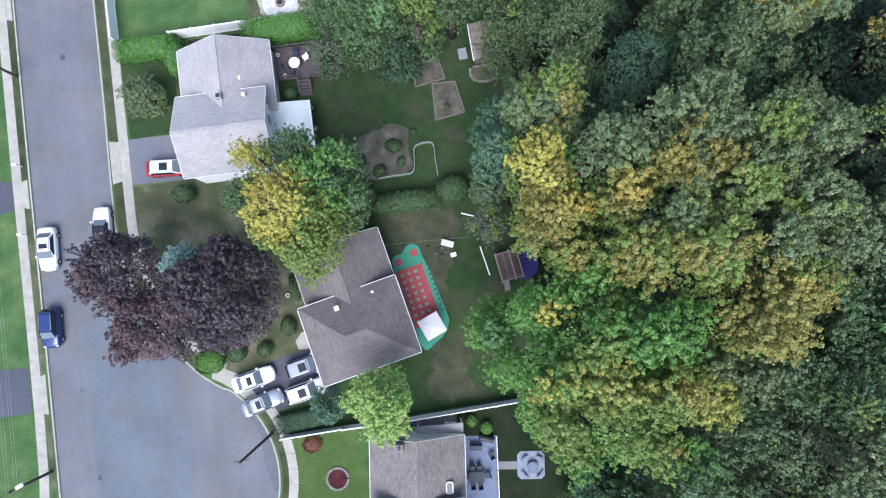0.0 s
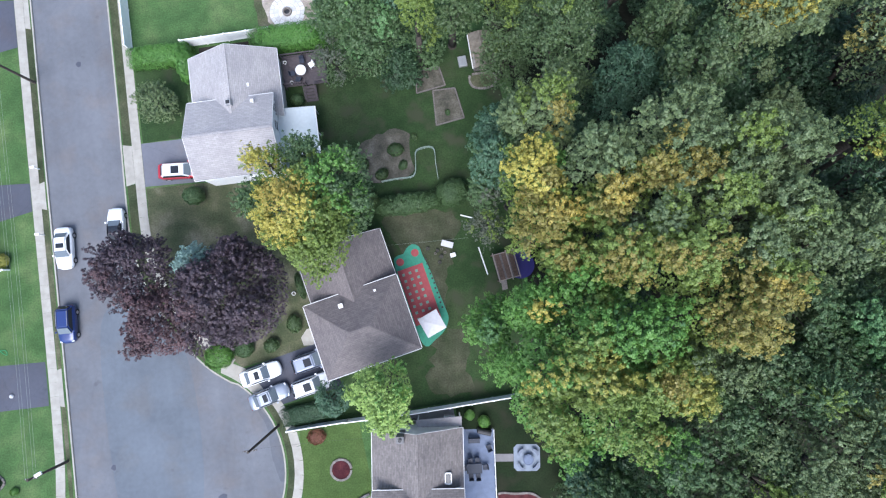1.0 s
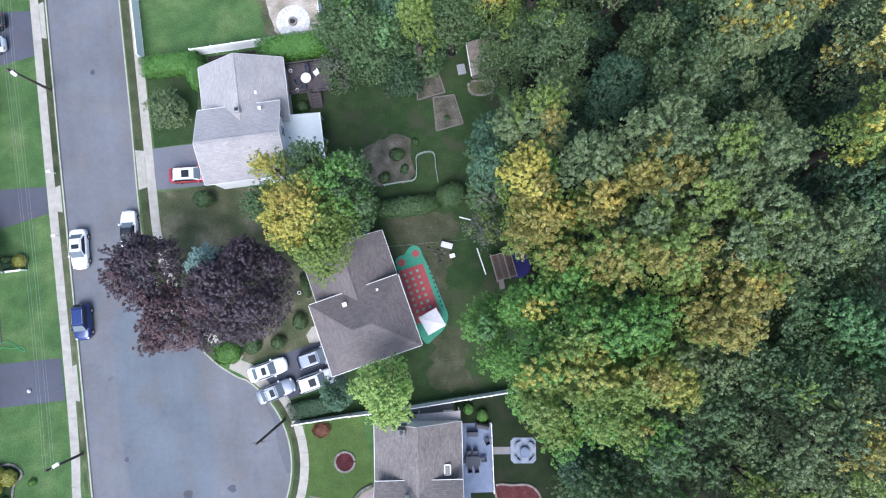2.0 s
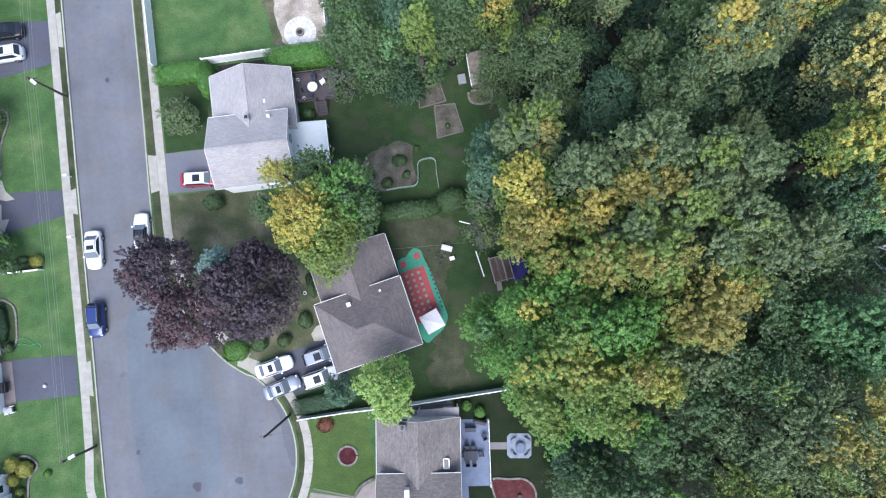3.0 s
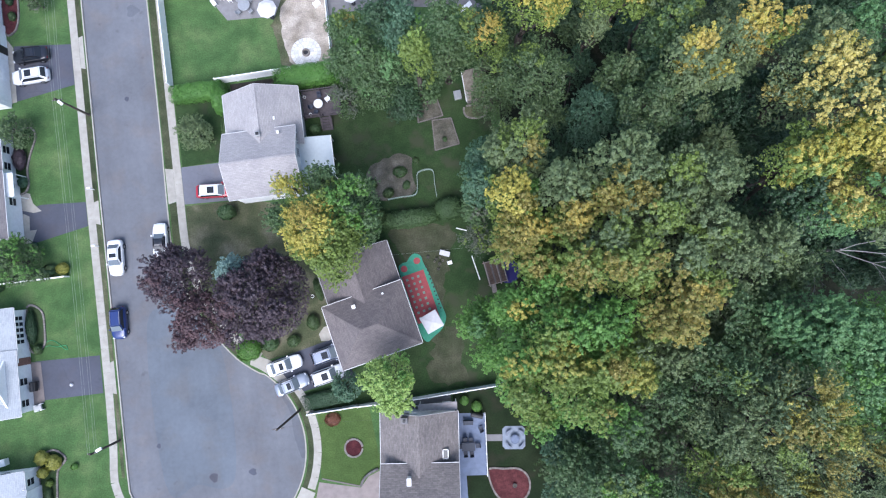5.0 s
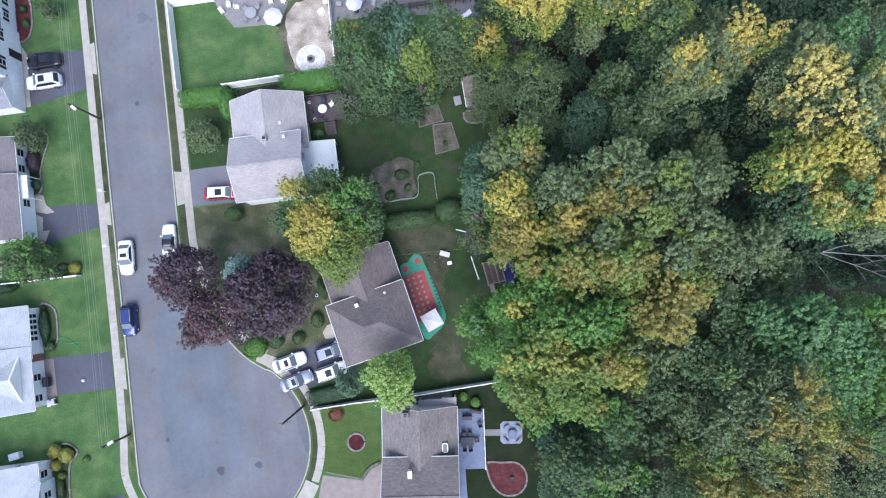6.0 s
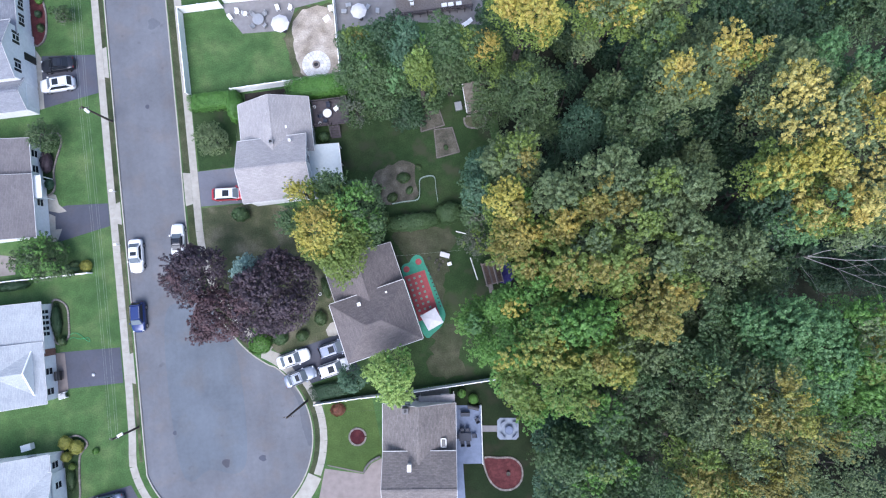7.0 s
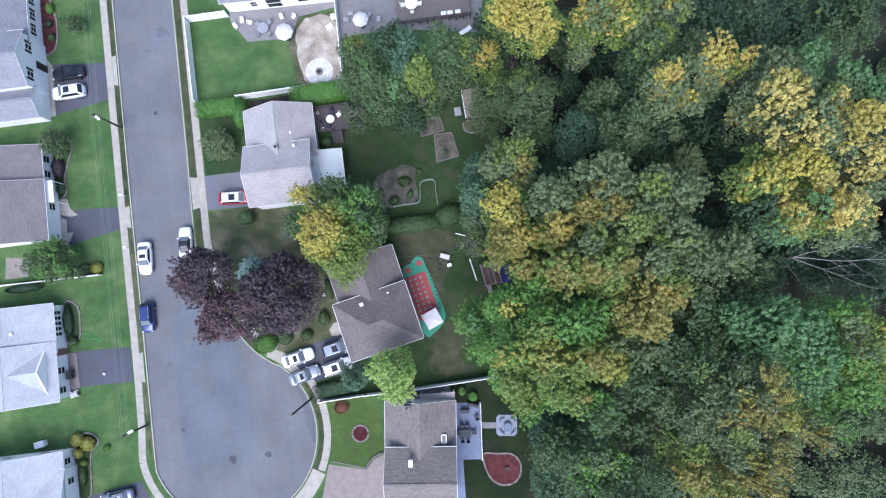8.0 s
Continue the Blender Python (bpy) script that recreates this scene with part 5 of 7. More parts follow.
def crate(name, label, category, x, y, w, d, h, mat, turn=0.0, z=0.0, lid=None, group=""):
    top = thing(name, label, category, pose(x, y, z, 0, 0, turn), group)
    part("body", boxed(-w / 2, w / 2, -d / 2, d / 2, 0, h * 0.82, 0.03), mat, top)
    part("lid", boxed(-w / 2 - 0.02, w / 2 + 0.02, -d / 2 - 0.02, d / 2 + 0.02, h * 0.83, h, 0.03), lid or mat, top)
    return top


crate("storage_box", "long white storage box on the grass", "box", 0.05, 4.75, 1.25, 0.6, 0.55, FABRIC_WHITE, -22)
crate("cooler", "small white cooler box on the grass", "cooler", 0.52, 3.5, 0.55, 0.42, 0.4, WHITE, 8)


def pot(label, x, y, r=0.2, h=0.3, mat=None, z=0.0):
    top = thing("plant_pot", label, "plant pot", Matrix.Translation((x, y, z)), "plant pots")
    part("pot", lathe([(r * 0.7, 0), (r, h), (r * 1.08, h), (r * 1.08, h + 0.04), (r * 0.85, h + 0.04), (r * 0.8, h * 0.8)], 14), mat or BLACK, top)
    part("soil", lathe([(r * 0.75, h * 0.78), (r * 0.75, h * 0.85)], 12), SOIL, top)


for _x, _y, _r in ((-1.1, 4.2, 0.16), (-0.75, 3.5, 0.2), (-1.35, 3.9, 0.12), (-2.1, 4.55, 0.18), (-0.3, 3.9, 0.14), (-1.0, 2.9, 0.16), (-0.6, 4.3, 0.13)):
    pot("small dark plant pot on bare soil", _x, _y, _r, 0.25, STONE if _r < 0.15 else BLACK)
for _l, _a, _b in (("white plastic pipe lying on the lawn", (3.4, 4.0, 0.06), (4.0, 0.9, 0.06)), ("short white pipe lying at the wood's edge", (1.9, 7.75, 0.06), (3.2, 7.25, 0.06))):
    _t = thing("pipe", _l, "pipe")
    _bm = bmesh.new()
    tube(_bm, _a, _b, 0.07, 0.07, 10)
    part("tube", _bm, WHITE, _t)
# play frame and trampoline at the wood's edge
WOOD_BROWN = plain_mat("brown_play_timber", (0.15, 0.1, 0.075), 0.85, vary=0.35, scale=5)
WOOD_PALE = plain_mat("sun_bleached_timber", (0.36, 0.3, 0.26), 0.85, vary=0.25, scale=5)
_pf = thing("playset", "weathered wooden playset at the wood's edge", "playset", pose(5.9, 1.6, 0, 0, 0, 8))
part("platform", boxed(-1.1, 1.1, -1.4, 1.4, 1.2, 1.32), WOOD_BROWN, _pf)
for _i in range(9):
    part("board", boxed(-1.1 + 0.245 * _i, -1.1 + 0.245 * _i + 0.2, -1.4, 1.4, 1.325, 1.355 + 0.02 * (_i % 2)), WOOD_BROWN if _i % 3 else WOOD_GREY, _pf)
for _x in (-1.1, 0.3, 1.1):
    for _y in (-1.4, 1.4):
        part("post", boxed(_x - 0.06, _x + 0.06, _y - 0.06, _y + 0.06, 0, 2.1), WOOD_BROWN, _pf)
for _x in (-1.1, 0.3, 1.1):
    part("rail", boxed(_x - 0.05, _x + 0.05, -1.6, 1.6, 2.1, 2.2), WOOD_PALE, _pf)
for _y in (-1.4, 1.4):
    part("rail", boxed(-1.2, 1.2, _y - 0.04, _y + 0.04, 2.0, 2.09), WOOD_PALE, _pf)
part("ladder", prism([(-0.9, -2.5), (-0.3, -2.5), (-0.3, -1.45), (-0.9, -1.45)], [0.0, 0.0, 1.2, 1.2], [0.06, 0.06, 1.28, 1.28]), WOOD_GREY, _pf)
_tp = thing("trampoline", "round trampoline with a dark blue pad", "trampoline", Matrix.Translation((7.6, 1.5, 0)))
_bl = plain_mat("dark_blue_pad", (0.03, 0.025, 0.16), 0.6)
part("pad", lathe([(1.0, 0.55), (1.5, 0.55), (1.5, 0.62), (1.0, 0.62)], 28), _bl, _tp)
part("mat", lathe([(1.0, 0.57), (1.0, 0.585)], 28), BLACK, _tp)
for _k in range(6):
    _a = _k * math.pi / 3
    _bm = bmesh.new()
    tube(_bm, (1.4 * math.cos(_a), 1.4 * math.sin(_a), 0), (1.4 * math.cos(_a), 1.4 * math.sin(_a), 0.55), 0.03, 0.03, 8)
    part("leg", _bm, STEEL, _tp)
# odds and ends near the top garden
crate("garden_box", "pale grey garden box beside the woods", "box", 4.35, 24.6, 0.9, 1.1, 0.5, GALV, 4)
_sh = thing("garden_shed", "low weathered shed with a tan roof beside the woods", "shed", pose(6.5, 25.2, 0, 0, 0, 2))
_tan = plain_mat("weathered_tan_roofing", (0.24, 0.205, 0.16), 0.9, vary=0.35, scale=2.5)
part("wall", boxed(-1.05, 1.05, -1.75, 1.75, 0, 1.6), WOOD_GREY, _sh)
part("roof_slope", prism([(-1.25, -1.95), (0.0, -1.95), (0.0, 1.95), (-1.25, 1.95)], [1.55, 1.95, 1.95, 1.55], [1.63, 2.03, 2.03, 1.63]), _tan, _sh)
part("roof_slope", prism([(0.01, -1.95), (1.25, -1.95), (1.25, 1.95), (0.01, 1.95)], [1.95, 1.55, 1.55, 1.95], [2.03, 1.63, 1.63, 2.03]), _tan, _sh)
trim_bar(_sh, (-1.29, -1.95, 1.58), (-1.29, 1.95, 1.58), 0.09, WHITE)
part("door", boxed(-0.4, 0.4, -1.79, -1.74, 0.05, 1.45), WOOD_PALE, _sh, "pale timber door")
for _i in range(3):
    part("board", boxed(-1.24 + 0.1 * _i, -1.17 + 0.1 * _i, -2.15 + 0.2 * _i, -1.0 + 0.25 * _i, 1.66 + 0.02 * _i, 1.72 + 0.03 * _i), BARK_PALE, _sh, "loose pale board")


# ---- patio furniture ----
def patio_chair(x, y, turn, mat, z=0.03, label="patio chair with slim metal legs", group="patio chairs"):
    top = thing("patio_chair", label, "chair", pose(x, y, z, 0, 0, turn), group)
    part("seat", boxed(-0.25, 0.25, -0.25, 0.25, 0.4, 0.46, 0.02), mat, top)
    bm = boxed(-0.25, 0.25, -0.03, 0.03, 0, 0.5, 0.02)
    bmesh.ops.transform(bm, matrix=Matrix.Translation((0, 0.25, 0.44)) @ Matrix.Rotation(radians(-12), 4, "X"), verts=bm.verts)
    part("backrest", bm, mat, top)
    for sx in (-0.22, 0.22):
        for sy in (-0.22, 0.22):
            part("leg", boxed(sx - 0.02, sx + 0.02, sy - 0.02, sy + 0.02, 0, 0.41), mat, top)
        part("armrest", boxed(sx - 0.03, sx + 0.03, -0.24, 0.26, 0.62, 0.66, 0.01), mat, top)


def round_table(label, x, y, r, mat, z=0.03, h=0.74):
    top = thing("round_table", label, "table", Matrix.Translation((x, y, z)))
    part("tabletop", lathe([(r, h - 0.04), (r, h - 0.01), (r - 0.02, h)], 28), mat, top)
    part("pedestal", lathe([(0.3, 0), (0.28, 0.04), (0.05, 0.08), (0.05, h - 0.04)], 14), mat, top)


def umbrella(label, x, y, r, z=0.03, h=2.4, mat=None, n=8):
    top = thing("patio_umbrella", label, "umbrella", Matrix.Translation((x, y, z)))
    bm = bmesh.new()
    c = bm.verts.new((0, 0, h + 0.35))
    mid = [bm.verts.new((0.55 * r * math.cos(2 * math.pi * i / n), 0.55 * r * math.sin(2 * math.pi * i / n), h + 0.2)) for i in range(n)]
    rim = [bm.verts.new((r * math.cos(2 * math.pi * i / n), r * math.sin(2 * math.pi * i / n), h - 0.1)) for i in range(n)]
    for i in range(n):
        j = (i + 1) % n
        bm.faces.new((c, mid[i], mid[j]))
        bm.faces.new((mid[i], rim[i], rim[j], mid[j]))
    ob = part("canopy", bm, mat or FABRIC_WHITE, top)
    ob.modifiers.new("cloth", "SOLIDIFY").thickness = 0.012
    bm = bmesh.new()
    tube(bm, (0, 0, 0), (0, 0, h + 0.3), 0.025, 0.025, 8)
    part("pole", bm, STEEL, top)
    part("base", lathe([(0.3, 0), (0.3, 0.06), (0.06, 0.1)], 16), BLACK, top)
    for i in range(n):
        a = 2 * math.pi * i / n
        bm = bmesh.new()
        tube(bm, (0, 0, h - 0.05), (0.6 * r * math.cos(a), 0.6 * r * math.sin(a), h + 0.12), 0.008, 0.008, 5)
        part("rib", bm, STEEL, top)


DARKMETAL = plain_mat("dark_patio_metal", (0.03, 0.038, 0.06), 0.6, 0.0)
# patio beside the third house
_dt = thing("patio_table", "dark metal dining table on a bluish patio", "table", pose(-0.2, -19.15, 0.03, 0, 0, -6))
part("tabletop", boxed(-0.8, 0.8, -0.5, 0.5, 0.7, 0.74, 0.015), plain_mat("smoked_table_glass", (0.04, 0.047, 0.065), 0.7), _dt)
for _x in (-0.7, 0.7):
    for _y in (-0.4, 0.4):
        part("leg", boxed(_x - 0.03, _x + 0.03, _y - 0.03, _y + 0.03, 0, 0.7), DARKMETAL, _dt)
for _x, _y, _r in ((-1.25, -19.05, 90), (0.95, -19.2, -90), (-0.5, -18.35, 0), (0.2, -18.42, 0), (-0.65, -19.95, 180), (0.1, -20.05, 180)):
    patio_chair(_x, _y, _r, DARKMETAL, label="dark metal patio chair at a dining table")
patio_chair(1.6, -17.25, 200, DARKMETAL, label="dark metal patio chair standing alone")
_bn = thing("patio_bench", "dark metal bench on a bluish patio", "bench", pose(0.15, -16.35, 0.03, 0, 0, -6))
part("seat", boxed(-0.6, 0.6, -0.27, 0.27, 0.4, 0.47, 0.02), DARKMETAL, _bn)
part("backrest", boxed(-0.6, 0.6, 0.27, 0.33, 0.4, 0.9, 0.02), DARKMETAL, _bn)
for _x in (-0.55, 0.55):
    part("leg", boxed(_x - 0.03, _x + 0.03, -0.25, 0.3, 0, 0.4), DARKMETAL, _bn)
_gr = thing("grill", "black barbecue grill under a cover", "grill", pose(1.35, -15.5, 0.03, 0, 0, -20))
part("body", boxed(-0.75, 0.75, -0.3, 0.3, 0.1, 0.85, 0.08), BLACK, _gr)
_bm = bmesh.new()
tube(_bm, (-0.7, 0, 0.82), (0.7, 0, 0.82), 0.3, 0.3, 14)
part("hood", _bm, BLACK, _gr)
_rl = thing("patio_rail", "low white rail along a patio edge", "rail")
trim_bar(_rl, (2.35, -15.45, 0.75), (1.65, -22.9, 0.75), 0.07, WHITE, "handrail")
for _i in range(7):
    _p = Vector((2.35, -15.45)).lerp(Vector((1.65, -22.9)), _i / 6)
    part("post", boxed(_p.x - 0.05, _p.x + 0.05, _p.y - 0.05, _p.y + 0.05, 0, 0.75), WHITE, _rl)
crate("utility_box", "grey air conditioning box in a side yard", "box", -2.15, -13.75, 1.15, 0.75, 0.8, GALV, -6, 0.02, WHITE)
_ty = thing("planter_ring", "white ring planter with a dark middle", "planter", Matrix.Translation((-5.95, -13.7, 0.02)))
part("ring", lathe([(0.42, 0), (0.45, 0.2), (0.3, 0.25), (0.25, 0.1), (0.25, 0.02)], 20), BLACK, _ty)
part("rim", lathe([(0.3, 0.25), (0.3, 0.28), (0.2, 0.28), (0.2, 0.25)], 20), WHITE, _ty)
# fire pit pad
BENCH = concrete_mat("blue_grey_bench_stone", (0.2, 0.23, 0.29), 0.1)
FP = pose(5.5, -18.95, 0, 0, 0, -7)
_fp = thing("fire_pit_pad", "pale concrete pad with cut corners on the lawn", "paving", FP)
part("slab", prism([(-1.4, -1.05), (-1.05, -1.4), (1.05, -1.4), (1.4, -1.05), (1.4, 1.05), (1.05, 1.4), (-1.05, 1.4), (-1.4, 1.05)], -0.05, 0.05), concrete_mat("pale_pad_concrete", (0.24, 0.28, 0.34), 0.05), _fp)
part("path", boxed(-3.5, -1.42, -0.4, 0.4, -0.05, 0.03), PATIO_GREY, _fp)
_ft = thing("fire_table", "round pale fire table with a low rim", "fire table", FP @ Matrix.Translation((0.1, -0.1, 0.05)))
part("bowl", lathe([(0.45, 0), (0.52, 0.1), (0.56, 0.42), (0.57, 0.46), (0.5, 0.46), (0.48, 0.4)], 28), PATIO, _ft)
part("lid", lathe([(0.47, 0.4), (0.47, 0.48), (0.05, 0.51)], 24), PATIO, _ft)
for _k in range(4):
    _a = radians(45 + 90 * _k)
    _m = FP @ Matrix.Translation((0.1 + 1.05 * math.cos(_a), -0.1 + 1.05 * math.sin(_a), 0.05)) @ Matrix.Rotation(_a - math.pi / 2, 4, "Z")
    _bq = thing("garden_bench", "curved grey bench beside a fire table", "bench", _m, "benches round the fire table")
    part("seat", prism(smooth_line([(-0.45, -0.12), (0, 0.02), (0.45, -0.12), (0.42, 0.14), (0, 0.28), (-0.42, 0.14)], 0.15, True), 0.3, 0.38), BENCH, _bq)
    part("base", boxed(-0.3, 0.3, -0.03, 0.17, 0, 0.3), BENCH, _bq)


def stone_ring(parent, pts, size=0.3, h=0.14, mat=None, name="edging_stone"):
    line = resample(list(pts) + [pts[0]], size)
    for a, b in zip(line, line[1:]):
        a, b = Vector(a), Vector(b)
        d = (b - a).normalized()
        n = Vector((-d.y, d.x)) * 0.11 * random.uniform(0.85, 1.15)
        a, b = a + d * 0.015, b - d * 0.015
        part(name, prism([tuple(a - n), tuple(b - n), tuple(b + n), tuple(a + n)], -0.03, h + random.uniform(-0.02, 0.02)), mat or STONE, parent)


def planted_bed(label, pts, soil, edged=True, z=0.06, size=0.32, category="garden bed", name="flower_bed"):
    pts = smooth_line(pts, 0.25, True)
    top = thing(name, label, category)
    part("soil", prism(pts, -0.05, z), soil, top)
    if edged:
        stone_ring(top, pts, size)
    return top


planted_bed("oval bed of red mulch edged with stone", [(1.95, -22.3), (3.8, -22.5), (5.6, -22.75), (6.6, -23.9), (6.5, -25.5), (5.4, -26.6), (3.7, -26.6), (2.5, -25.6), (1.9, -23.9)], MULCH)
pot("small dark planter in a mulch bed", 4.8, -24.6, 0.25, 0.3, None, 0.06)
DARKMULCH = ground_mat("dark_red_mulch", (0.04, 0.01, 0.013), (0.058, 0.016, 0.02), (0.085, 0.024, 0.026), big=1.5, fine=9.0)
planted_bed("round flower bed of dark red mulch ringed with stone", [(-14.27 + 1.1 * math.cos(k * 0.5236), -17.62 + 1.1 * math.sin(k * 0.5236)) for k in range(12)], DARKMULCH)
shrub("low rust-red shrub on a front lawn", -16.4, -13.8, 2.0, 1.7, 0.6, "red", 0, 3)
for _x, _y, _s in ((0.05, -13.6, 1.1), (1.45, -14.5, 1.3)):
    shrub("rounded green shrub beside a patio", _x, _y, _s, _s, 1.1, "maple", 0, int(_s * 10))
def stone_line(label, pts, size=0.35, h=0.2):
    top = thing("edging", label, "edging")
    line = resample(smooth_line(pts, 0.3), size)
    for a, b in zip(line, line[1:]):
        a, b = Vector(a), Vector(b)
        d = (b - a).normalized()
        n = Vector((-d.y, d.x)) * 0.13
        part("edging_stone", prism([tuple(a + d * 0.015 - n), tuple(b - d * 0.015 - n), tuple(b - d * 0.015 + n), tuple(a + d * 0.015 + n)], -0.03, h + random.uniform(-0.02, 0.02)), STONE_DARK, top)


STONE_DARK = concrete_mat("dark_edging_stone", (0.17, 0.16, 0.16), 0.4)
stone_line("curved dark stone edge beside a driveway", [(-13.95, -22.3), (-13.6, -21.6), (-12.9, -21.0), (-12.0, -20.6), (-11.3, -20.45)], 0.35, 0.3)
sheet("edging", "low stone edge round a front lawn", "edging", [(-18.6, -20.9), (-14.1, -22.4), (-14.0, -22.25), (-18.6, -20.75)], 0.05, STONE, 0.0, rounded=False)

planted_bed("small weedy bed edged with pale stone", [(5.0, 23.0), (5.1, 21.8), (6.3, 21.4), (7.6, 21.7), (7.7, 22.9), (6.4, 23.1)], GRASS_WORN)

# ---- pale-roofed house: deck, cover, hedges ----
_dk = thing("deck", "dark stained wooden deck behind a house", "deck", Matrix.Translation((0, 0, 0)))
for _i in range(34):
    part("board", boxed(-15.3, -10.5, 23.95 + 0.098 * _i, 23.95 + 0.098 * _i + 0.088, 0.95, 1.0), WOOD_DECK, _dk)
for _x in (-15.2, -12.9, -10.55):
    for _y in (24.0, 27.25):
        part("post", boxed(_x - 0.06, _x + 0.06, _y - 0.06, _y + 0.06, 0, 1.95), WOOD_DECK, _dk)
for _a, _b in (((-15.2, 27.25), (-10.55, 27.25)), ((-10.55, 24.0), (-10.55, 27.25)), ((-10.55, 24.0), (-12.0, 24.0)), ((-13.2, 24.0), (-15.2, 24.0))):
    for _z in (1.25, 1.88):
        trim_bar(_dk, (*_a, _z), (*_b, _z), 0.09, WOOD_DECK, "rail")
    _n = int((Vector(_b) - Vector(_a)).length / 0.3)
    for _i in range(1, _n):
        _p = Vector(_a).lerp(Vector(_b), _i / _n)
        part("baluster", boxed(_p.x - 0.02, _p.x + 0.02, _p.y - 0.02, _p.y + 0.02, 1.25, 1.88), WOOD_DECK, _dk)
for _i in range(5):
    part("step", boxed(-13.15, -12.05, 23.9 - 0.3 * (_i + 1), 23.9 - 0.3 * _i, 0.72 - 0.18 * _i, 0.78 - 0.18 * _i), WOOD_DECK, _dk)
for _x in (-13.2, -12.0):
    trim_bar(_dk, (_x, 23.9, 1.7), (_x, 22.4, 0.8), 0.08, WOOD_DECK, "stair_rail")
    trim_bar(_dk, (_x, 23.9, 0.7), (_x, 22.4, 0.05), 0.12, WOOD_DECK, "stringer")
round_table("round pale grey table on a wooden deck", -13.2, 25.4, 0.58, FASCIA, 1.0)
for _x, _y, _r, _m in ((-12.05, 25.9, -60, WHITE), (-14.15, 25.2, 100, DARKMETAL), (-13.6, 24.5, 160, DARKMETAL), (-13.0, 26.5, 0, DARKMETAL)):
    patio_chair(_x, _y, _r, _m, 1.0, "patio chair on a wooden deck", "deck chairs")
for _x, _y in ((-14.9, 26.6), (-14.4, 24.3)):
    pot("white plant pot on a wooden deck", _x, _y, 0.18, 0.3, WHITE, 1.0)
_cv = thing("patio_cover", "white flat patio cover on posts", "patio cover", Matrix.Translation((0, 0, 0)))
part("cover_roof", prism([(-15.95, 15.9), (-12.05, 15.9), (-12.05, 21.0), (-15.95, 21.1)], [2.75, 2.45, 2.45, 2.75], [2.85, 2.55, 2.55, 2.85]), plain_mat("white_roof_sheet", (0.55, 0.6, 0.6), 0.5, vary=0.06), _cv)
for _y in (16.0, 18.5, 20.9):
    part("post", boxed(-12.2, -12.1, _y - 0.05, _y + 0.05, 0, 2.5), WHITE, _cv)
trim_bar(_cv, (-12.0, 15.9, 2.48), (-12.0, 21.0, 2.48), 0.1, WHITE)
shrub("dense bright green hedge beside a white fence", -28.4, 29.15, 6.9, 2.2, 2.0, "hedge", -1, 11, boxy=True, name="hedge", category="hedge")
shrub("dense green hedge along a white fence", -14.4, 29.35, 8.4, 2.7, 2.3, "hedge", 1, 12, boxy=True, name="hedge", category="hedge")
shrub("dense bright green bush at a front corner", -25.5, 27.9, 2.0, 4.6, 2.6, "hedge", 0, 13)
shrub("green bush against a house front", -25.3, 24.0, 1.2, 3.6, 1.4, "shrub", 0, 14)
shrub("small rounded green tree-shrub beside a driveway", -26.3, 13.4, 2.2, 2.0, 2.2, "forest", 0, 15)
shrub("small green bush below a deck", -14.2, 22.6, 1.5, 1.3, 1.0, "forest", 0, 16)
shrub("overgrown green hedge between backyards", -3.6, 9.6, 8.6, 2.4, 1.9, "forest", 0, 17, 0.14, name="hedge", category="hedge")
shrub("overgrown dark hedge between backyards", 1.3, 10.2, 3.6, 3.0, 2.4, "forest", 0, 18, name="hedge", category="hedge")
shrub("overgrown dark hedge between backyards", -9.0, 10.5, 4.6, 3.0, 2.6, "shrub", 0, 19, name="hedge", category="hedge")
for _i, (_x, _y, _s) in enumerate(((-4.2, 15.8, 1.9), (-6.0, 13.3, 1.6), (-3.6, 14.0, 1.2), (-7.9, 14.6, 1.5), (2.0, 19.2, 0.7), (-2.0, 17.0, 0.9))):
    shrub("low leafy plants in a vegetable patch", _x, _y, _s, _s * 0.8, 0.35, "shrub" if _i % 2 else "forest", 25 * _i, 20 + _i)
for _x, _y, _w, _d, _h, _c in ((-25.6, -4.0, 3.2, 2.7, 1.3, "maple"), (-22.9, -3.6, 2.2, 1.8, 1.1, "forest"), (-20.0, -3.6, 1.7, 1.5, 1.0, "shrub"), (-17.3, -1.6, 1.6, 2.0, 1.1, "shrub"), (-16.2, 2.3, 0.9, 3.0, 1.0, "shrub"), (-20.0, -3.6, 0.9, 0.8, 0.6, "shrub")):
    shrub("rounded green shrub beside a house front", _x, _y, _w, _d, _h, _c, 12, int(abs(_x * 7)))
shrub("dense dark green hedge beside a driveway", -16.6, -11.1, 6.4, 1.9, 1.2, "deep", 5, 71, boxy=True, name="hedge", category="hedge")
sheet("front_walk", "curved pale concrete front walk", "path", [(-15.2, -2.2), (-16.2, -2.4), (-16.9, -3.2), (-16.7, -4.1), (-15.0, -3.9)], 0.02, CONCRETE, 0.0)
pot("pale ring planter on a front lawn", -17.1, 1.6, 0.2, 0.2, WHITE)

# ---- yard of the white house to the north ----
umbrella("white octagonal patio umbrella over a table", -18.05, 38.1, 1.25)
round_table("round grey garden table on a patio", -21.35, 39.9, 0.78, GALV)
for _k in range(4):
    _a = radians(40 + 90 * _k)
    patio_chair(-21.35 + 1.15 * math.cos(_a), 39.9 + 1.15 * math.sin(_a), 40 + 90 * _k - 90, GALV, label="grey garden chair at a round table")
for _x, _y, _r in ((-25.2, 40.7, 30), (-24.2, 41.4, -10), (-23.1, 41.0, 80), (-18.6, 41.2, 10), (-16.9, 41.0, -30)):
    patio_chair(_x, _y, _r, WHITE, label="white garden chair on a patio")
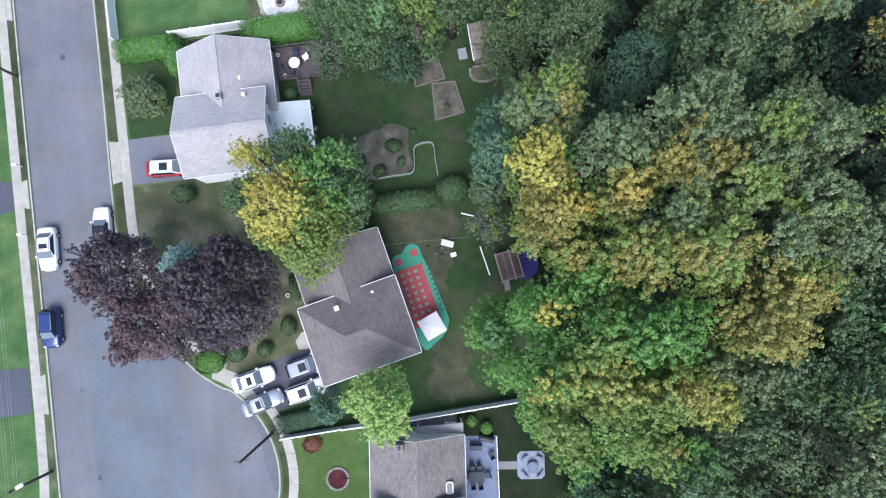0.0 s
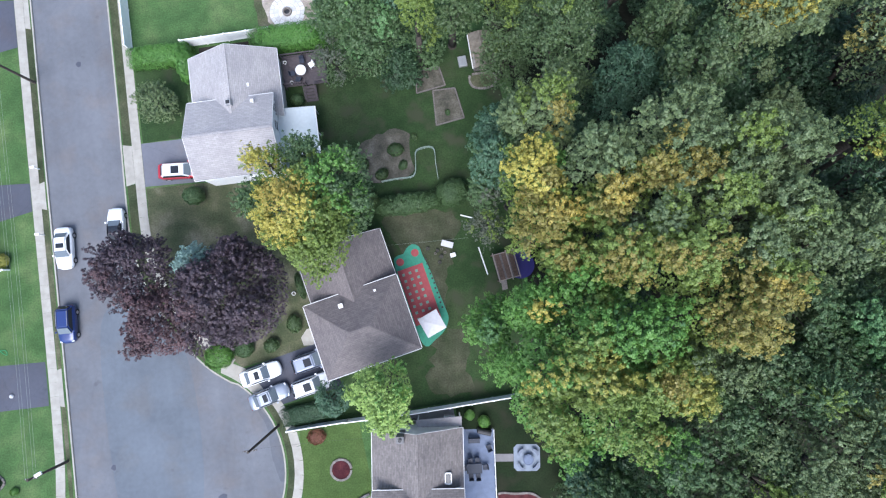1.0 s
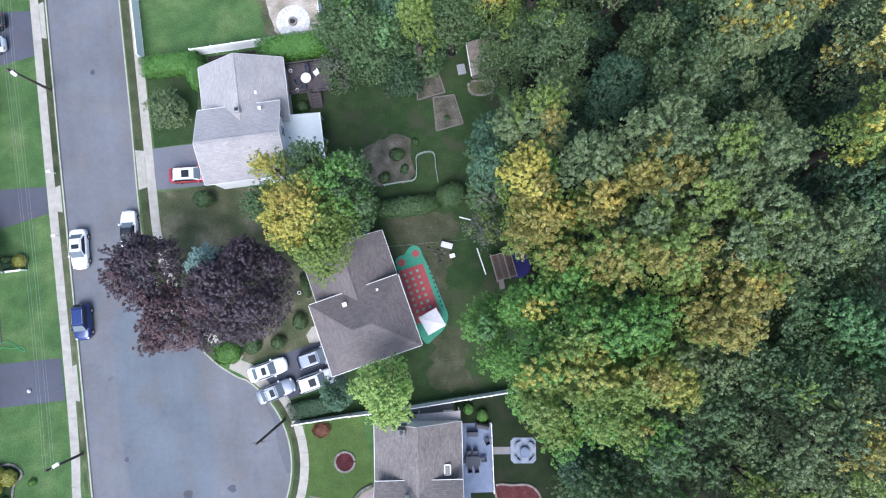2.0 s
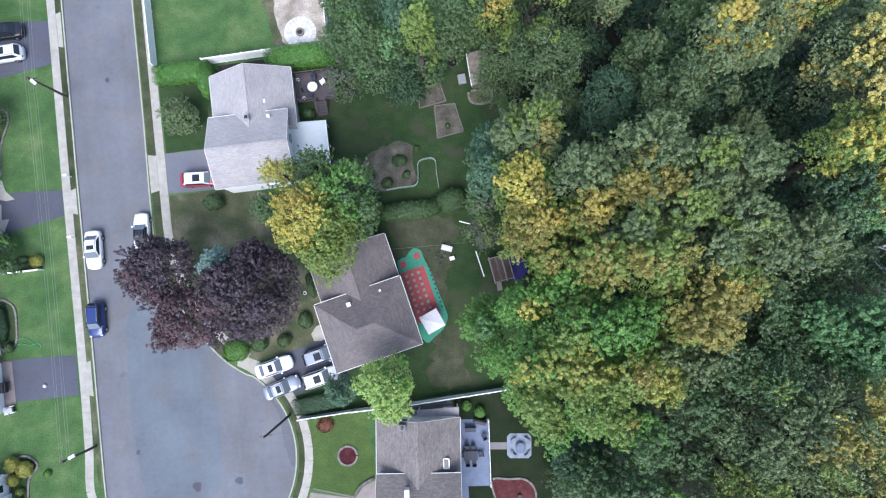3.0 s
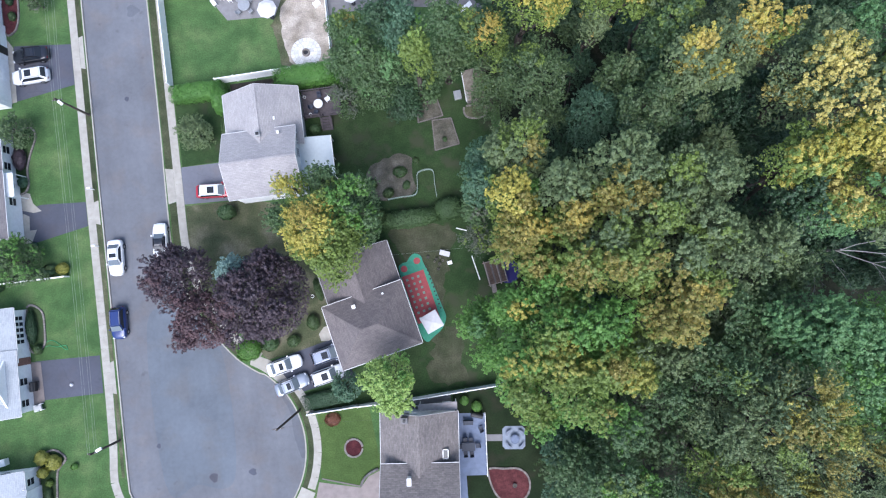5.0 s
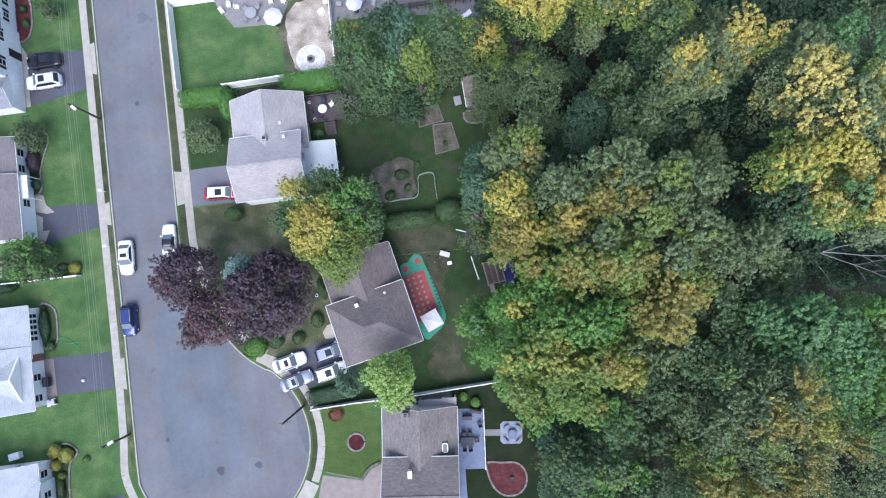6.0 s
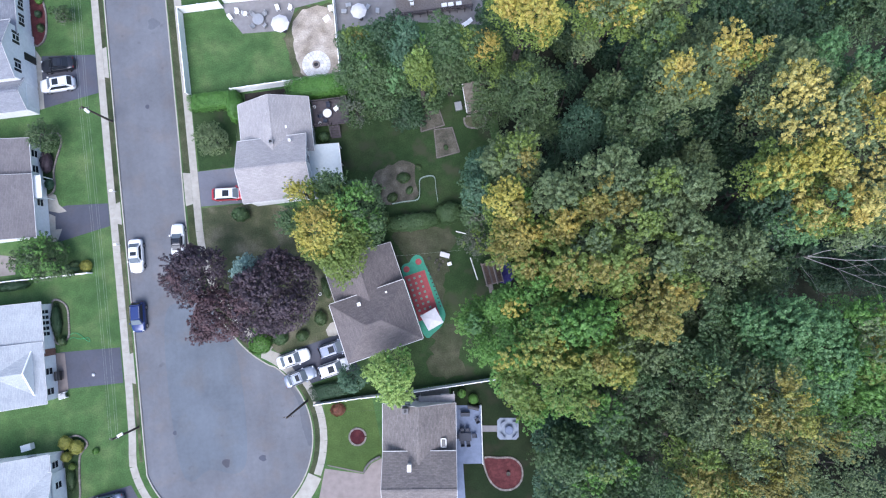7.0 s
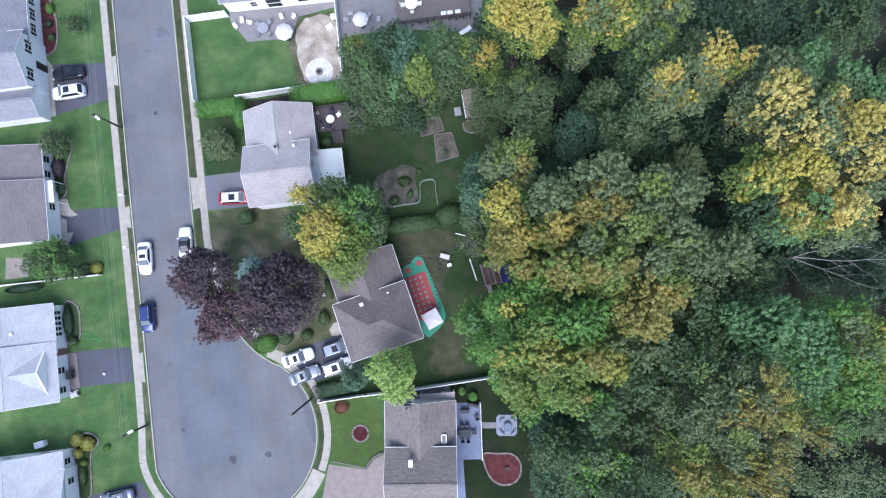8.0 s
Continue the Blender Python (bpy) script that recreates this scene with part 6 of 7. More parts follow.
crate("storage_box", "pale garden box beside a sand yard", "box", -12.1, 39.0, 0.9, 0.6, 0.5, WHITE, 30)
crate("storage_box", "white garden box beside a fence", "box", -11.4, 40.4, 0.6, 0.6, 0.6, WHITE, 5)
_rp = thing("round_patio", "round pale stone patio with a fire ring", "patio", Matrix.Translation((-14.25, 32.85, 0)))
WHITESTONE = concrete_mat("white_paving_stone", (0.68, 0.68, 0.67), 0.25)
for _r0, _r1, _n in ((0.55, 1.0, 10), (1.03, 1.48, 16), (1.51, 1.95, 22)):
    for _k in range(_n):
        _a0, _a1 = 360 * _k / _n + 0.9, 360 * (_k + 1) / _n - 0.9
        part("stone", prism(arc(_r0, _a0, _a1, 2, (0, 0)) + arc(_r1, _a1, _a0, 2, (0, 0)), -0.05, 0.05 + random.uniform(-0.008, 0.01)), WHITESTONE, _rp)
_fr = thing("fire_ring", "dark fire ring in a round patio", "fire pit", Matrix.Translation((-14.25, 32.85, 0)))
part("ring", lathe([(0.3, 0), (0.5, 0), (0.5, 0.3), (0.34, 0.3), (0.3, 0.05)], 20), STONE, _fr)
part("ash", lathe([(0.3, 0.03), (0.3, 0.08)], 16), BLACK, _fr)
# deck to the north-east
_d2 = thing("deck", "large grey wooden deck with dark rails", "deck")
for _i in range(26):
    part("board", boxed(-2.4, 7.9, 37.75 + 0.2 * _i, 37.75 + 0.2 * _i + 0.19, 0.95, 1.0), WOOD_GREY, _d2)
for _i in range(11):
    _x = -2.35 + 1.02 * _i
    part("post", boxed(_x - 0.05, _x + 0.05, 37.7, 37.8, 0, 1.95), WOOD_DECK, _d2)
for _z in (1.3, 1.9):
    trim_bar(_d2, (-2.4, 37.72, _z), (7.9, 37.72, _z), 0.1, WOOD_DECK, "rail")
for _i in range(34):
    part("baluster", boxed(-2.3 + 0.3 * _i - 0.02, -2.3 + 0.3 * _i + 0.02, 37.7, 37.74, 1.3, 1.9), WOOD_DECK, _d2)
round_table("white round table on a grey deck", -0.2, 40.2, 0.9, WHITE, 1.0)
for _x, _y, _r in ((-1.4, 40.2, 90), (0.9, 40.1, -90), (-0.2, 39.0, 180)):
    patio_chair(_x, _y, _r, WHITE, 1.0, "white chair on a grey deck", "deck chairs")
for _x in (4.1, 5.0, 6.1):
    crate("cushion_box", "white cushioned box on a grey deck", "box", _x, 38.3, 0.7, 0.5, 0.5, WHITE, 3, 1.0)
umbrella("small white umbrella over a side patio", -7.4, 38.5, 1.1)
for _x, _y in ((-9.6, 39.7), (-8.9, 40.5), (-6.3, 39.9), (-5.0, 39.2)):
    crate("garden_box", "grey garden box on a side patio", "box", _x, _y, 0.7, 0.5, 0.5, GALV, 20 * _x)
_lg = thing("lounger", "white garden lounger on paving", "lounger", pose(6.8, 35.9, 0.02, 0, 0, 25))
part("bed", boxed(-0.8, 0.4, -0.3, 0.3, 0.28, 0.34, 0.02), WHITE, _lg)
part("backrest", prism([(0.4, -0.3), (0.95, -0.3), (0.95, 0.3), (0.4, 0.3)], [0.28, 0.55, 0.55, 0.28], [0.34, 0.62, 0.62, 0.34]), WHITE, _lg)
for _x in (-0.7, 0.3):
    for _y in (-0.25, 0.25):
        part("leg", boxed(_x - 0.03, _x + 0.03, _y - 0.03, _y + 0.03, 0, 0.28), WHITE, _lg)

# ---- front yards on the west side ----
planted_bed("curved front bed of red mulch edged with stone", [(-51.6, 40.6), (-50.9, 42.0), (-50.7, 44.5), (-51.0, 46.5), (-51.6, 48.5), (-52.8, 48.4), (-52.8, 41.0)], MULCH)
planted_bed("round stone-edged bed on a lawn", [(-48.6 + 0.75 * math.cos(k * 0.785), 43.9 + 0.6 * math.sin(k * 0.785)) for k in range(8)], GRASS_DARK)
planted_bed("curved front bed edged with pale stone", [(-52.0, 27.6), (-50.6, 27.9), (-50.0, 26.6), (-50.9, 24.2), (-51.4, 22.5), (-51.5, 20.0), (-52.9, 20.0), (-52.9, 27.4)], GRASS_DARK)
planted_bed("narrow front bed beside a white house", [(-53.0, 4.9), (-51.2, 4.3), (-51.0, 2.0), (-51.3, -0.2), (-53.0, -0.4)], GRASS_DARK)
planted_bed("front bed with clipped shrubs", [(-53.1, -14.6), (-51.4, -13.0), (-49.8, -14.2), (-50.9, -15.6), (-51.2, -18.0), (-51.5, -21.3), (-53.1, -21.4)], GRASS_DARK)
pad("front_walk", "pale concrete front walk and stoop", [(-52.7, 19.9), (-51.4, 19.3), (-51.1, 18.0), (-50.1, 16.9), (-51.1, 16.8), (-52.7, 17.3)], 0.03, CONCRETE, "path")
pad("front_walk", "pale concrete strip before a garage", [(-52.7, 17.0), (-51.7, 16.4), (-51.8, 14.6), (-50.9, 14.6), (-51.7, 12.9), (-52.7, 13.1)], 0.03, CONCRETE, "path")
pad("front_walk", "pinkish paved front stoop", [(-53.2, -1.9), (-51.9, -2.1), (-51.8, -7.0), (-53.2, -7.4)], 0.03, PAVER, "path")
pad("front_walk", "pale concrete before a garage", [(-52.9, 40.3), (-51.9, 38.6), (-52.0, 31.4), (-52.9, 31.3)], 0.03, CONCRETE, "path")
pad("stone_patio", "grey stone paving beside a house", [(-60.6, 12.3), (-57.5, 11.6), (-57.7, 9.2), (-60.9, 9.2)], 0.03, STONE, "paving")
for _i, (_x, _y, _w, _d, _h, _c) in enumerate(((-52.0, 23.8, 1.6, 3.0, 1.0, "purple"), (-51.9, 20.8, 1.2, 1.4, 0.8, "blue"), (-51.4, 42.6, 0.9, 1.2, 0.8, "shrub"), (-51.3, 46.8, 1.0, 1.6, 0.9, "maple"),
                                                 (-51.6, 44.6, 0.8, 1.0, 0.8, "deep"), (-52.4, 2.4, 1.2, 4.4, 0.9, "deep"), (-51.8, -0.5, 1.0, 1.2, 0.9, "shrub"), (-52.1, -18.6, 0.9, 3.0, 0.8, "shrub"), (-51.9, -16.9, 0.9, 0.9, 0.7, "olive"),
                                                 (-47.9, 8.5, 0.8, 0.8, 0.6, "olive"), (-48.7, -15.3, 0.9, 0.8, 0.5, "maple"), (-51.4, 8.9, 6.0, 0.9, 0.8, "deep"), (-58.0, 7.6, 5.0, 1.2, 1.2, "deep"), (-51.3, 12.6, 0.9, 0.8, 0.6, "blue"))):
    shrub("green shrub in a front bed" if _c != "purple" else "dark purple shrub in a front bed", _x, _y, _w, _d, _h, _c, 0, 60 + _i)
for _x, _y, _s in ((-52.4, -13.7, 1.8), (-51.0, -14.4, 1.9), (-52.4, -15.5, 1.3)):
    shrub("clipped golden dome shrub in a front bed", _x, _y, _s, _s, 1.1, "golden_green", 0, int(90 + _s * 10), leaf=0.14)
crate("utility_box", "white air conditioning box beside a house", "box", -57.5, -13.7, 1.3, 0.8, 0.8, WHITE, 8)
_bk = thing("hand_cart", "garden cart with white wheels beside a driveway", "cart", pose(-52.4, -7.6, 0.0, 0, 0, 10))
part("tray", boxed(-0.5, 0.5, -0.3, 0.3, 0.35, 0.6, 0.04), GALV, _bk)
for _x in (-0.35, 0.35):
    for _s in (-1, 1):
        _bm = bmesh.new()
        tube(_bm, (_x, _s * 0.32, 0.28), (_x, _s * 0.4, 0.28), 0.28, 0.28, 16)
        part("wheel", _bm, WHITE, _bk)
_gr = thing("grill", "black barbecue grill beside a porch", "grill", pose(-52.6, -4.9, 0.03))
part("body", boxed(-0.35, 0.35, -0.6, 0.6, 0.3, 0.9, 0.06), BLACK, _gr)
for _x in (-0.3, 0.3):
    for _y in (-0.5, 0.5):
        part("leg", boxed(_x - 0.03, _x + 0.03, _y - 0.03, _y + 0.03, 0, 0.3), BLACK, _gr)
_bm = bmesh.new()
tube(_bm, (0, -0.55, 0.88), (0, 0.55, 0.88), 0.28, 0.28, 12)
part("hood", _bm, BLACK, _gr)

# dead tree with bare pale limbs in the woods
_dd = thing("dead_tree", "dead tree with bare bleached limbs in the woods", "tree", Matrix.Translation((34.4, -0.5, 0)))
_bm = bmesh.new()
tube(_bm, (0, 0, -0.2), (0.4, -0.2, 21.0), 0.3, 0.1, 9)
_rg = random.Random(9)


def dead_limb(bm, p, d, length, r, level):
    p, d = Vector(p), Vector(d).normalized()
    for k in range(5):
        q = p + d * length / 5
        tube(bm, p, q, r, r * 0.8, 6)
        r *= 0.8
        if level and k:
            for s in (-1, 1):
                if _rg.random() < 0.5:
                    e = (d + Vector((d.y, -d.x, 0)) * s * _rg.uniform(0.35, 0.8) + Vector((0, 0, _rg.uniform(-0.1, 0.3)))).normalized()
                    dead_limb(bm, q, e, length * _rg.uniform(0.25, 0.42), r * 0.65, level - 1)
        p = q
        d = (d + Vector((_rg.uniform(-0.16, 0.16), _rg.uniform(-0.16, 0.16), _rg.uniform(-0.05, 0.1)))).normalized()


for _a, _z, _l, _r in ((-12, 20.8, 8.4, 0.052), (-30, 20.2, 7.8, 0.05), (12, 20.9, 7.0, 0.04), (50, 19.0, 3.6, 0.03), (-115, 18.0, 4.5, 0.03), (-70, 19.0, 4.0, 0.035)):
    dead_limb(_bm, (0.4, -0.2, _z), (math.cos(radians(_a)), math.sin(radians(_a)), 0.12), _l, _r, 2)
part("trunk", _bm, BARK_PALE, _dd)

# ---- front yard odds and ends across the street ----
shrub("round yellow-green shrub at a fence's end", -47.85, 9.2, 1.6, 1.5, 0.9, "golden_green", 0, 61)
shrub("low dull plants beside a white fence", -49.5, 9.55, 1.5, 0.9, 0.6, "shrub", 0, 62)
_bk = thing("garden_stone", "pale rounded stone beside a white fence", "stone", Matrix.Translation((-50.4, 9.15, 0)))
part("stone", lathe([(0.25, 0), (0.5, 0.1), (0.45, 0.3), (0.2, 0.42)], 12), STONE, _bk, "", True)
_hs = thing("garden_hose", "bright green garden hose lying on the grass", "hose")
_bm = bmesh.new()
_hl = smooth_line([(-51.1, 0.25), (-50.3, 0.45), (-49.5, 0.0), (-48.8, -0.75), (-48.4, -0.95), (-48.55, -0.4), (-49.6, -0.45), (-50.6, -0.15), (-51.1, -0.3)], 0.2)
for _a, _b in zip(_hl, _hl[1:]):
    tube(_bm, (*_a, 0.05), (*_b, 0.05), 0.035, 0.035, 6)
part("hose", _bm, plain_mat("green_hose_rubber", (0.04, 0.3, 0.12), 0.5), _hs)
_pb = thing("paper_bag", "small crumpled white paper bag on a driveway", "bag", pose(-48.25, -5.35, 0.03, 0, 0, 30))
part("bag", lathe([(0.2, 0), (0.24, 0.1), (0.14, 0.26), (0.04, 0.28)], 7), FABRIC_WHITE, _pb)


# ---- trees ----
tree("tree", "purple-leaved maple beside the street", -30.3, 5.8, [(-0.0, -0.0, 12.0, 3.8, "purple")], [(-1.6, -1.6, 2.0, "plum", 0.70)], seed=1, lobe=0.95, cover=1.35)
tree("tree", "smaller purple-leaved maple with reddish boughs", -28.2, 0.4, [(-0.0, -0.0, 11.0, 3.6, "plum")], [(2.5, 0.9, 1.4, "purple", 0.60)], seed=2, lobe=0.9, cover=1.35)
tree("tree", "large purple-leaved maple on a front lawn", -20.5, 2.3, [(-0.0, 0.0, 14.6, 5.5, "purple")], [(-3.6, -1.7, 2.2, "plum", 0.70)], seed=3, lobe=1.0, cover=1.35)
tree("spruce", "small silver-blue spruce between purple maples", -23.2, 5.6, [(-0.0, -0.0, 13.4, 1.7, "spruce")], [], seed=4, lobe=0.55, leaf=0.12, depth=3.5, feather=0.5)
tree("tree", "broad tree half turned yellow between two houses", -11.6, 8.9, [(-0.7, -0.5, 18.0, 4.4, "olive"), (-0.1, -3.5, 15.6, 3.1, "olive"), (2.2, 1.8, 16.8, 3.6, "forest"), (2.9, -0.5, 13.0, 2.3, "forest"), (-6.0, 1.4, 12.0, 1.6, "forest"), (-0.6, 5.1, 14.0, 1.4, "forest"), (-3.4, 4.4, 15.0, 1.7, "olive")], [(2.8, 1.3, 3.1, "maple", 0.45), (-0.2, -3.3, 3.8, "olive", 0.80), (-3.8, 4.4, 1.4, "yellow", 0.80), (-1.8, -0.6, 3.0, "yellow", 1.50), (-1.5, 0.5, 2.1, "gold", 0.40)], seed=5, lobe=0.95, feather=0.55)
tree("tree", "pale lime-green tree behind a driveway", -7.7, -9.1, [(-0.1, 0.6, 13.5, 3.0, "lime"), (0.1, -2.1, 10.0, 2.0, "lime")], [(1.5, 1.2, 2.4, "maple", 0.60)], seed=6, lobe=0.8, feather=0.5)
tree("tree", "olive tree against a white fence", -7.7, 31.2, [(-0.0, 0.0, 10.5, 2.4, "forest")], [(0.7, 0.5, 1.8, "olive", 0.90), (1.0, 0.1, 1.0, "tan", 0.60)], seed=7)
tree("tree", "leafy green tree along a backyard line", -6.9, 27.9, [(0.7, -0.1, 12.8, 2.8, "forest"), (-1.7, 0.2, 10.0, 2.0, "forest")], [(0.5, 0.2, 2.0, "maple", 0.25)], seed=8)
tree("tree", "dense blue-green tree along a backyard line", -2.4, 29.7, [(-1.1, 1.3, 14.0, 2.4, "deep"), (1.0, -1.3, 16.0, 2.4, "blue")], [], seed=9)
tree("tree", "yellow-green tree along a backyard line", -0.2, 24.9, [(0.0, 0.0, 17.3, 1.8, "olive")], [(-0.0, 0.7, 1.2, "lime", 0.35)], seed=10)
tree("tree", "dense green tree along a backyard line", 3.5, 26.7, [(-0.8, 0.5, 18.5, 2.7, "forest"), (2.2, 0.4, 15.0, 1.8, "forest"), (-0.2, -1.2, 14.0, 2.1, "shrub")], [(-2.0, 1.7, 1.4, "maple", 0.60), (1.4, 0.8, 1.3, "olive", 0.40)], seed=11)
tree("tree", "green tree overhanging a backyard", -4.8, 26.0, [(-0.8, -0.2, 9.6, 3.1, "forest"), (1.8, 0.5, 10.5, 2.0, "forest")], [(-0.1, -0.1, 2.8, "fresh", 0.35)], seed=12)
tree("tree", "green tree overhanging a backyard", 0.7, 26.2, [(0.0, -0.0, 7.0, 2.2, "forest")], [(0.4, -0.2, 1.7, "olive", 0.40)], seed=13)
tree("tree", "low dark tree at the lawn's edge", -2.5, 24.0, [(-0.0, -0.0, 5.0, 2.4, "deep")], [], seed=14)
tree("tree", "thin grey-twigged tree beside a deck", -9.1, 24.6, [(0.0, -0.0, 6.8, 2.4, "shrub")], [(0.1, -0.2, 2.9, "thin", 0.55)], seed=15, cover=0.35, feather=0.9, lobe=0.7)
tree("tree", "thin tree turning orange at the wood's edge", 7.9, 27.1, [(0.0, -0.0, 14.0, 2.6, "olive")], [(-0.6, 0.5, 2.2, "gold", 0.75)], seed=16, cover=0.75, feather=0.8, lobe=0.8)
tree("tree", "feathery olive tree at the wood's edge", 8.2, 22.5, [(0.1, 0.6, 13.5, 2.9, "shrub"), (-0.1, -0.8, 9.0, 2.8, "shrub")], [(0.1, 1.4, 2.0, "olive", 0.50)], seed=17, cover=0.7, feather=0.8, lobe=0.8)
tree("tree", "feathery tree with yellowing top in the woods", 11.8, 19.8, [(-0.4, 0.5, 19.8, 3.5, "shrub"), (1.0, -1.5, 14.0, 2.4, "shrub")], [(-1.2, 1.8, 1.5, "olive", 0.70)], seed=18, cover=0.85, feather=0.8, lobe=0.9)
tree("tree", "green tree with yellowing top at the lawn's edge", 8.0, 13.2, [(0.5, -0.1, 20.6, 3.6, "oak"), (-2.8, 0.6, 14.0, 1.9, "blue")], [(0.7, 0.4, 2.6, "olive", 0.75), (1.4, -1.2, 1.3, "tan", 0.50)], seed=19, feather=0.5)
tree("tree", "blue-green tree at the lawn's edge", 4.6, 9.9, [(0.2, 0.5, 17.5, 2.4, "blue"), (-0.4, -1.2, 11.0, 1.9, "forest")], [(0.1, 0.4, 2.5, "forest", 0.60), (-0.7, -1.9, 1.7, "thin", 0.40)], seed=20)
tree("tree", "yellow-crowned tree at the wood's edge", 7.3, 8.0, [(0.0, 0.0, 22.0, 3.0, "olive")], [(-0.8, 0.0, 2.8, "yellow", 1.30), (0.7, -0.6, 1.1, "tan", 0.70), (2.3, 1.0, 1.2, "maple", 0.70)], seed=21)
tree("tree", "golden brown tree at the wood's edge", 7.8, 3.7, [(-0.3, 0.7, 22.4, 3.2, "olive"), (0.7, -2.3, 21.8, 1.9, "olive")], [(-1.4, 0.7, 2.7, "tan", 1.20), (1.6, 1.2, 1.1, "gold", 0.70), (-0.7, 1.5, 1.4, "gold", 0.35), (0.9, -2.5, 1.5, "tan", 0.70)], seed=22, feather=0.45)
tree("tree", "thin grey tree beside a play frame", 4.1, 5.7, [(0.0, -0.0, 9.0, 2.0, "thin")], [(0.0, -0.0, 2.1, "olive", 0.45)], seed=23, cover=0.45, feather=0.8, lobe=0.7)
tree("tree", "great spreading oak with grey-green and golden boughs", 17.1, 3.5, [(-5.6, 4.8, 25.0, 2.5, "oak"), (-5.7, 1.4, 24.4, 2.2, "olive"), (-1.0, 4.9, 27.2, 3.2, "oak"), (-3.0, 2.6, 25.0, 1.5, "olive"), (-1.0, 2.5, 26.0, 1.6, "oak"), (2.7, 3.6, 27.6, 2.5, "oak"), (6.0, 3.5, 27.6, 2.5, "oak"), (0.7, 0.5, 27.0, 2.2, "oak"), (4.3, -1.4, 27.6, 2.8, "oak"), (-3.2, -0.7, 26.6, 2.2, "oak"), (-2.1, -3.3, 28.0, 2.8, "olive"), (-5.7, -2.8, 26.4, 2.1, "olive"), (1.1, -7.0, 28.2, 3.4, "olive"), (2.1, -3.2, 27.6, 2.0, "oak"), (4.5, 1.3, 26.6, 1.7, "oak")], [(-2.6, 5.1, 1.0, "tan", 0.60), (-5.8, 1.3, 1.8, "tan", 0.90), (-5.5, 1.8, 1.2, "gold", 0.50), (-3.1, 2.6, 1.4, "tan", 1.00), (-0.8, 2.5, 1.4, "tan", 0.55), (2.6, 3.8, 1.5, "olive", 0.50), (0.9, 0.0, 2.1, "olive", 0.50), (1.2, -7.5, 3.5, "tan", 1.05), (2.3, -6.8, 2.0, "gold", 0.30), (-2.4, -3.7, 2.8, "tan", 0.50), (-5.8, -3.0, 2.0, "tan", 0.50), (-2.5, -1.0, 2.1, "olive", 0.70), (3.8, -1.9, 2.0, "olive", 0.25), (2.5, -3.8, 1.5, "olive", 0.40)], seed=24, lobe=1.2, feather=0.35)
tree("tree", "feathery grey-green tree in the woods", 27.0, -0.0, [(-3.3, -0.1, 26.6, 2.4, "oak"), (0.1, 0.7, 26.0, 2.8, "oak"), (2.8, -2.0, 24.0, 2.5, "shrub"), (0.8, 3.7, 20.0, 1.6, "deep")], [(-1.7, 1.2, 2.6, "olive", 0.25)], seed=25, feather=0.9)
tree("tree", "grey-green tree in the woods", 21.0, -6.2, [(2.2, 2.0, 25.6, 2.9, "oak"), (-0.0, -1.3, 25.0, 2.8, "oak"), (-3.0, -1.1, 24.0, 2.5, "oak")], [(0.2, 0.9, 3.7, "forest", 0.50)], seed=26, feather=0.6)
tree("tree", "dark green tree in the woods", 25.4, -5.9, [(1.2, 1.2, 24.5, 2.3, "forest"), (-1.1, -1.1, 24.6, 2.4, "forest")], [], seed=27, feather=0.6)
tree("tree", "great maple with green and yellow boughs", 8.1, -6.3, [(-2.5, 3.9, 21.0, 2.3, "maple"), (1.0, 4.6, 24.0, 2.8, "maple"), (3.3, 2.0, 27.0, 2.9, "maple"), (0.2, 1.8, 25.4, 2.4, "maple"), (-2.0, -0.2, 23.8, 2.9, "maple"), (1.2, -1.6, 25.6, 2.6, "olive"), (3.8, -1.5, 25.6, 2.0, "olive"), (-2.9, -3.4, 22.0, 2.4, "maple"), (-1.3, -5.8, 20.6, 1.9, "maple"), (2.0, -4.4, 25.2, 2.7, "maple"), (-4.3, -0.6, 17.5, 2.0, "maple"), (-5.3, 2.8, 13.5, 2.3, "maple")], [(-2.2, 3.5, 1.5, "yellow", 0.45), (-1.8, 0.3, 2.3, "yellow", 0.30), (1.3, -1.2, 1.9, "yellow", 0.35), (3.9, -1.6, 1.8, "golden_green", 0.70), (3.6, -1.8, 1.8, "olive", 0.50), (4.5, -1.4, 1.1, "tan", 0.50), (-0.0, 1.0, 2.5, "olive", 0.70), (0.2, -1.1, 2.7, "golden_green", 0.35), (-3.0, -0.1, 2.2, "golden_green", 0.35), (1.8, -4.0, 2.7, "olive", 0.90), (-2.2, -4.1, 2.8, "olive", 0.80), (3.3, 2.3, 2.2, "fresh", 0.45), (3.5, -5.0, 0.7, "tan", 0.80), (0.4, 4.2, 2.7, "olive", 0.30), (-5.6, 2.6, 1.7, "fresh", 0.50)], seed=28, lobe=1.2, feather=0.35)
tree("tree", "yellowing maple in the woods", 14.7, -8.0, [(-0.3, -0.8, 25.2, 2.0, "olive"), (0.3, 1.2, 24.0, 1.6, "olive")], [(-0.4, -0.6, 1.7, "golden_green", 0.90), (-0.4, -0.8, 1.3, "yellow", 0.50), (0.3, 1.1, 1.3, "oak", 0.50)], seed=29)
tree("tree", "green tree in the woods", 15.7, -12.0, [(2.0, 0.9, 24.4, 2.4, "forest"), (-2.1, -1.0, 24.4, 2.3, "forest")], [(1.9, 1.1, 2.7, "forest", 0.50), (-2.2, -1.1, 2.2, "maple", 0.35)], seed=30)
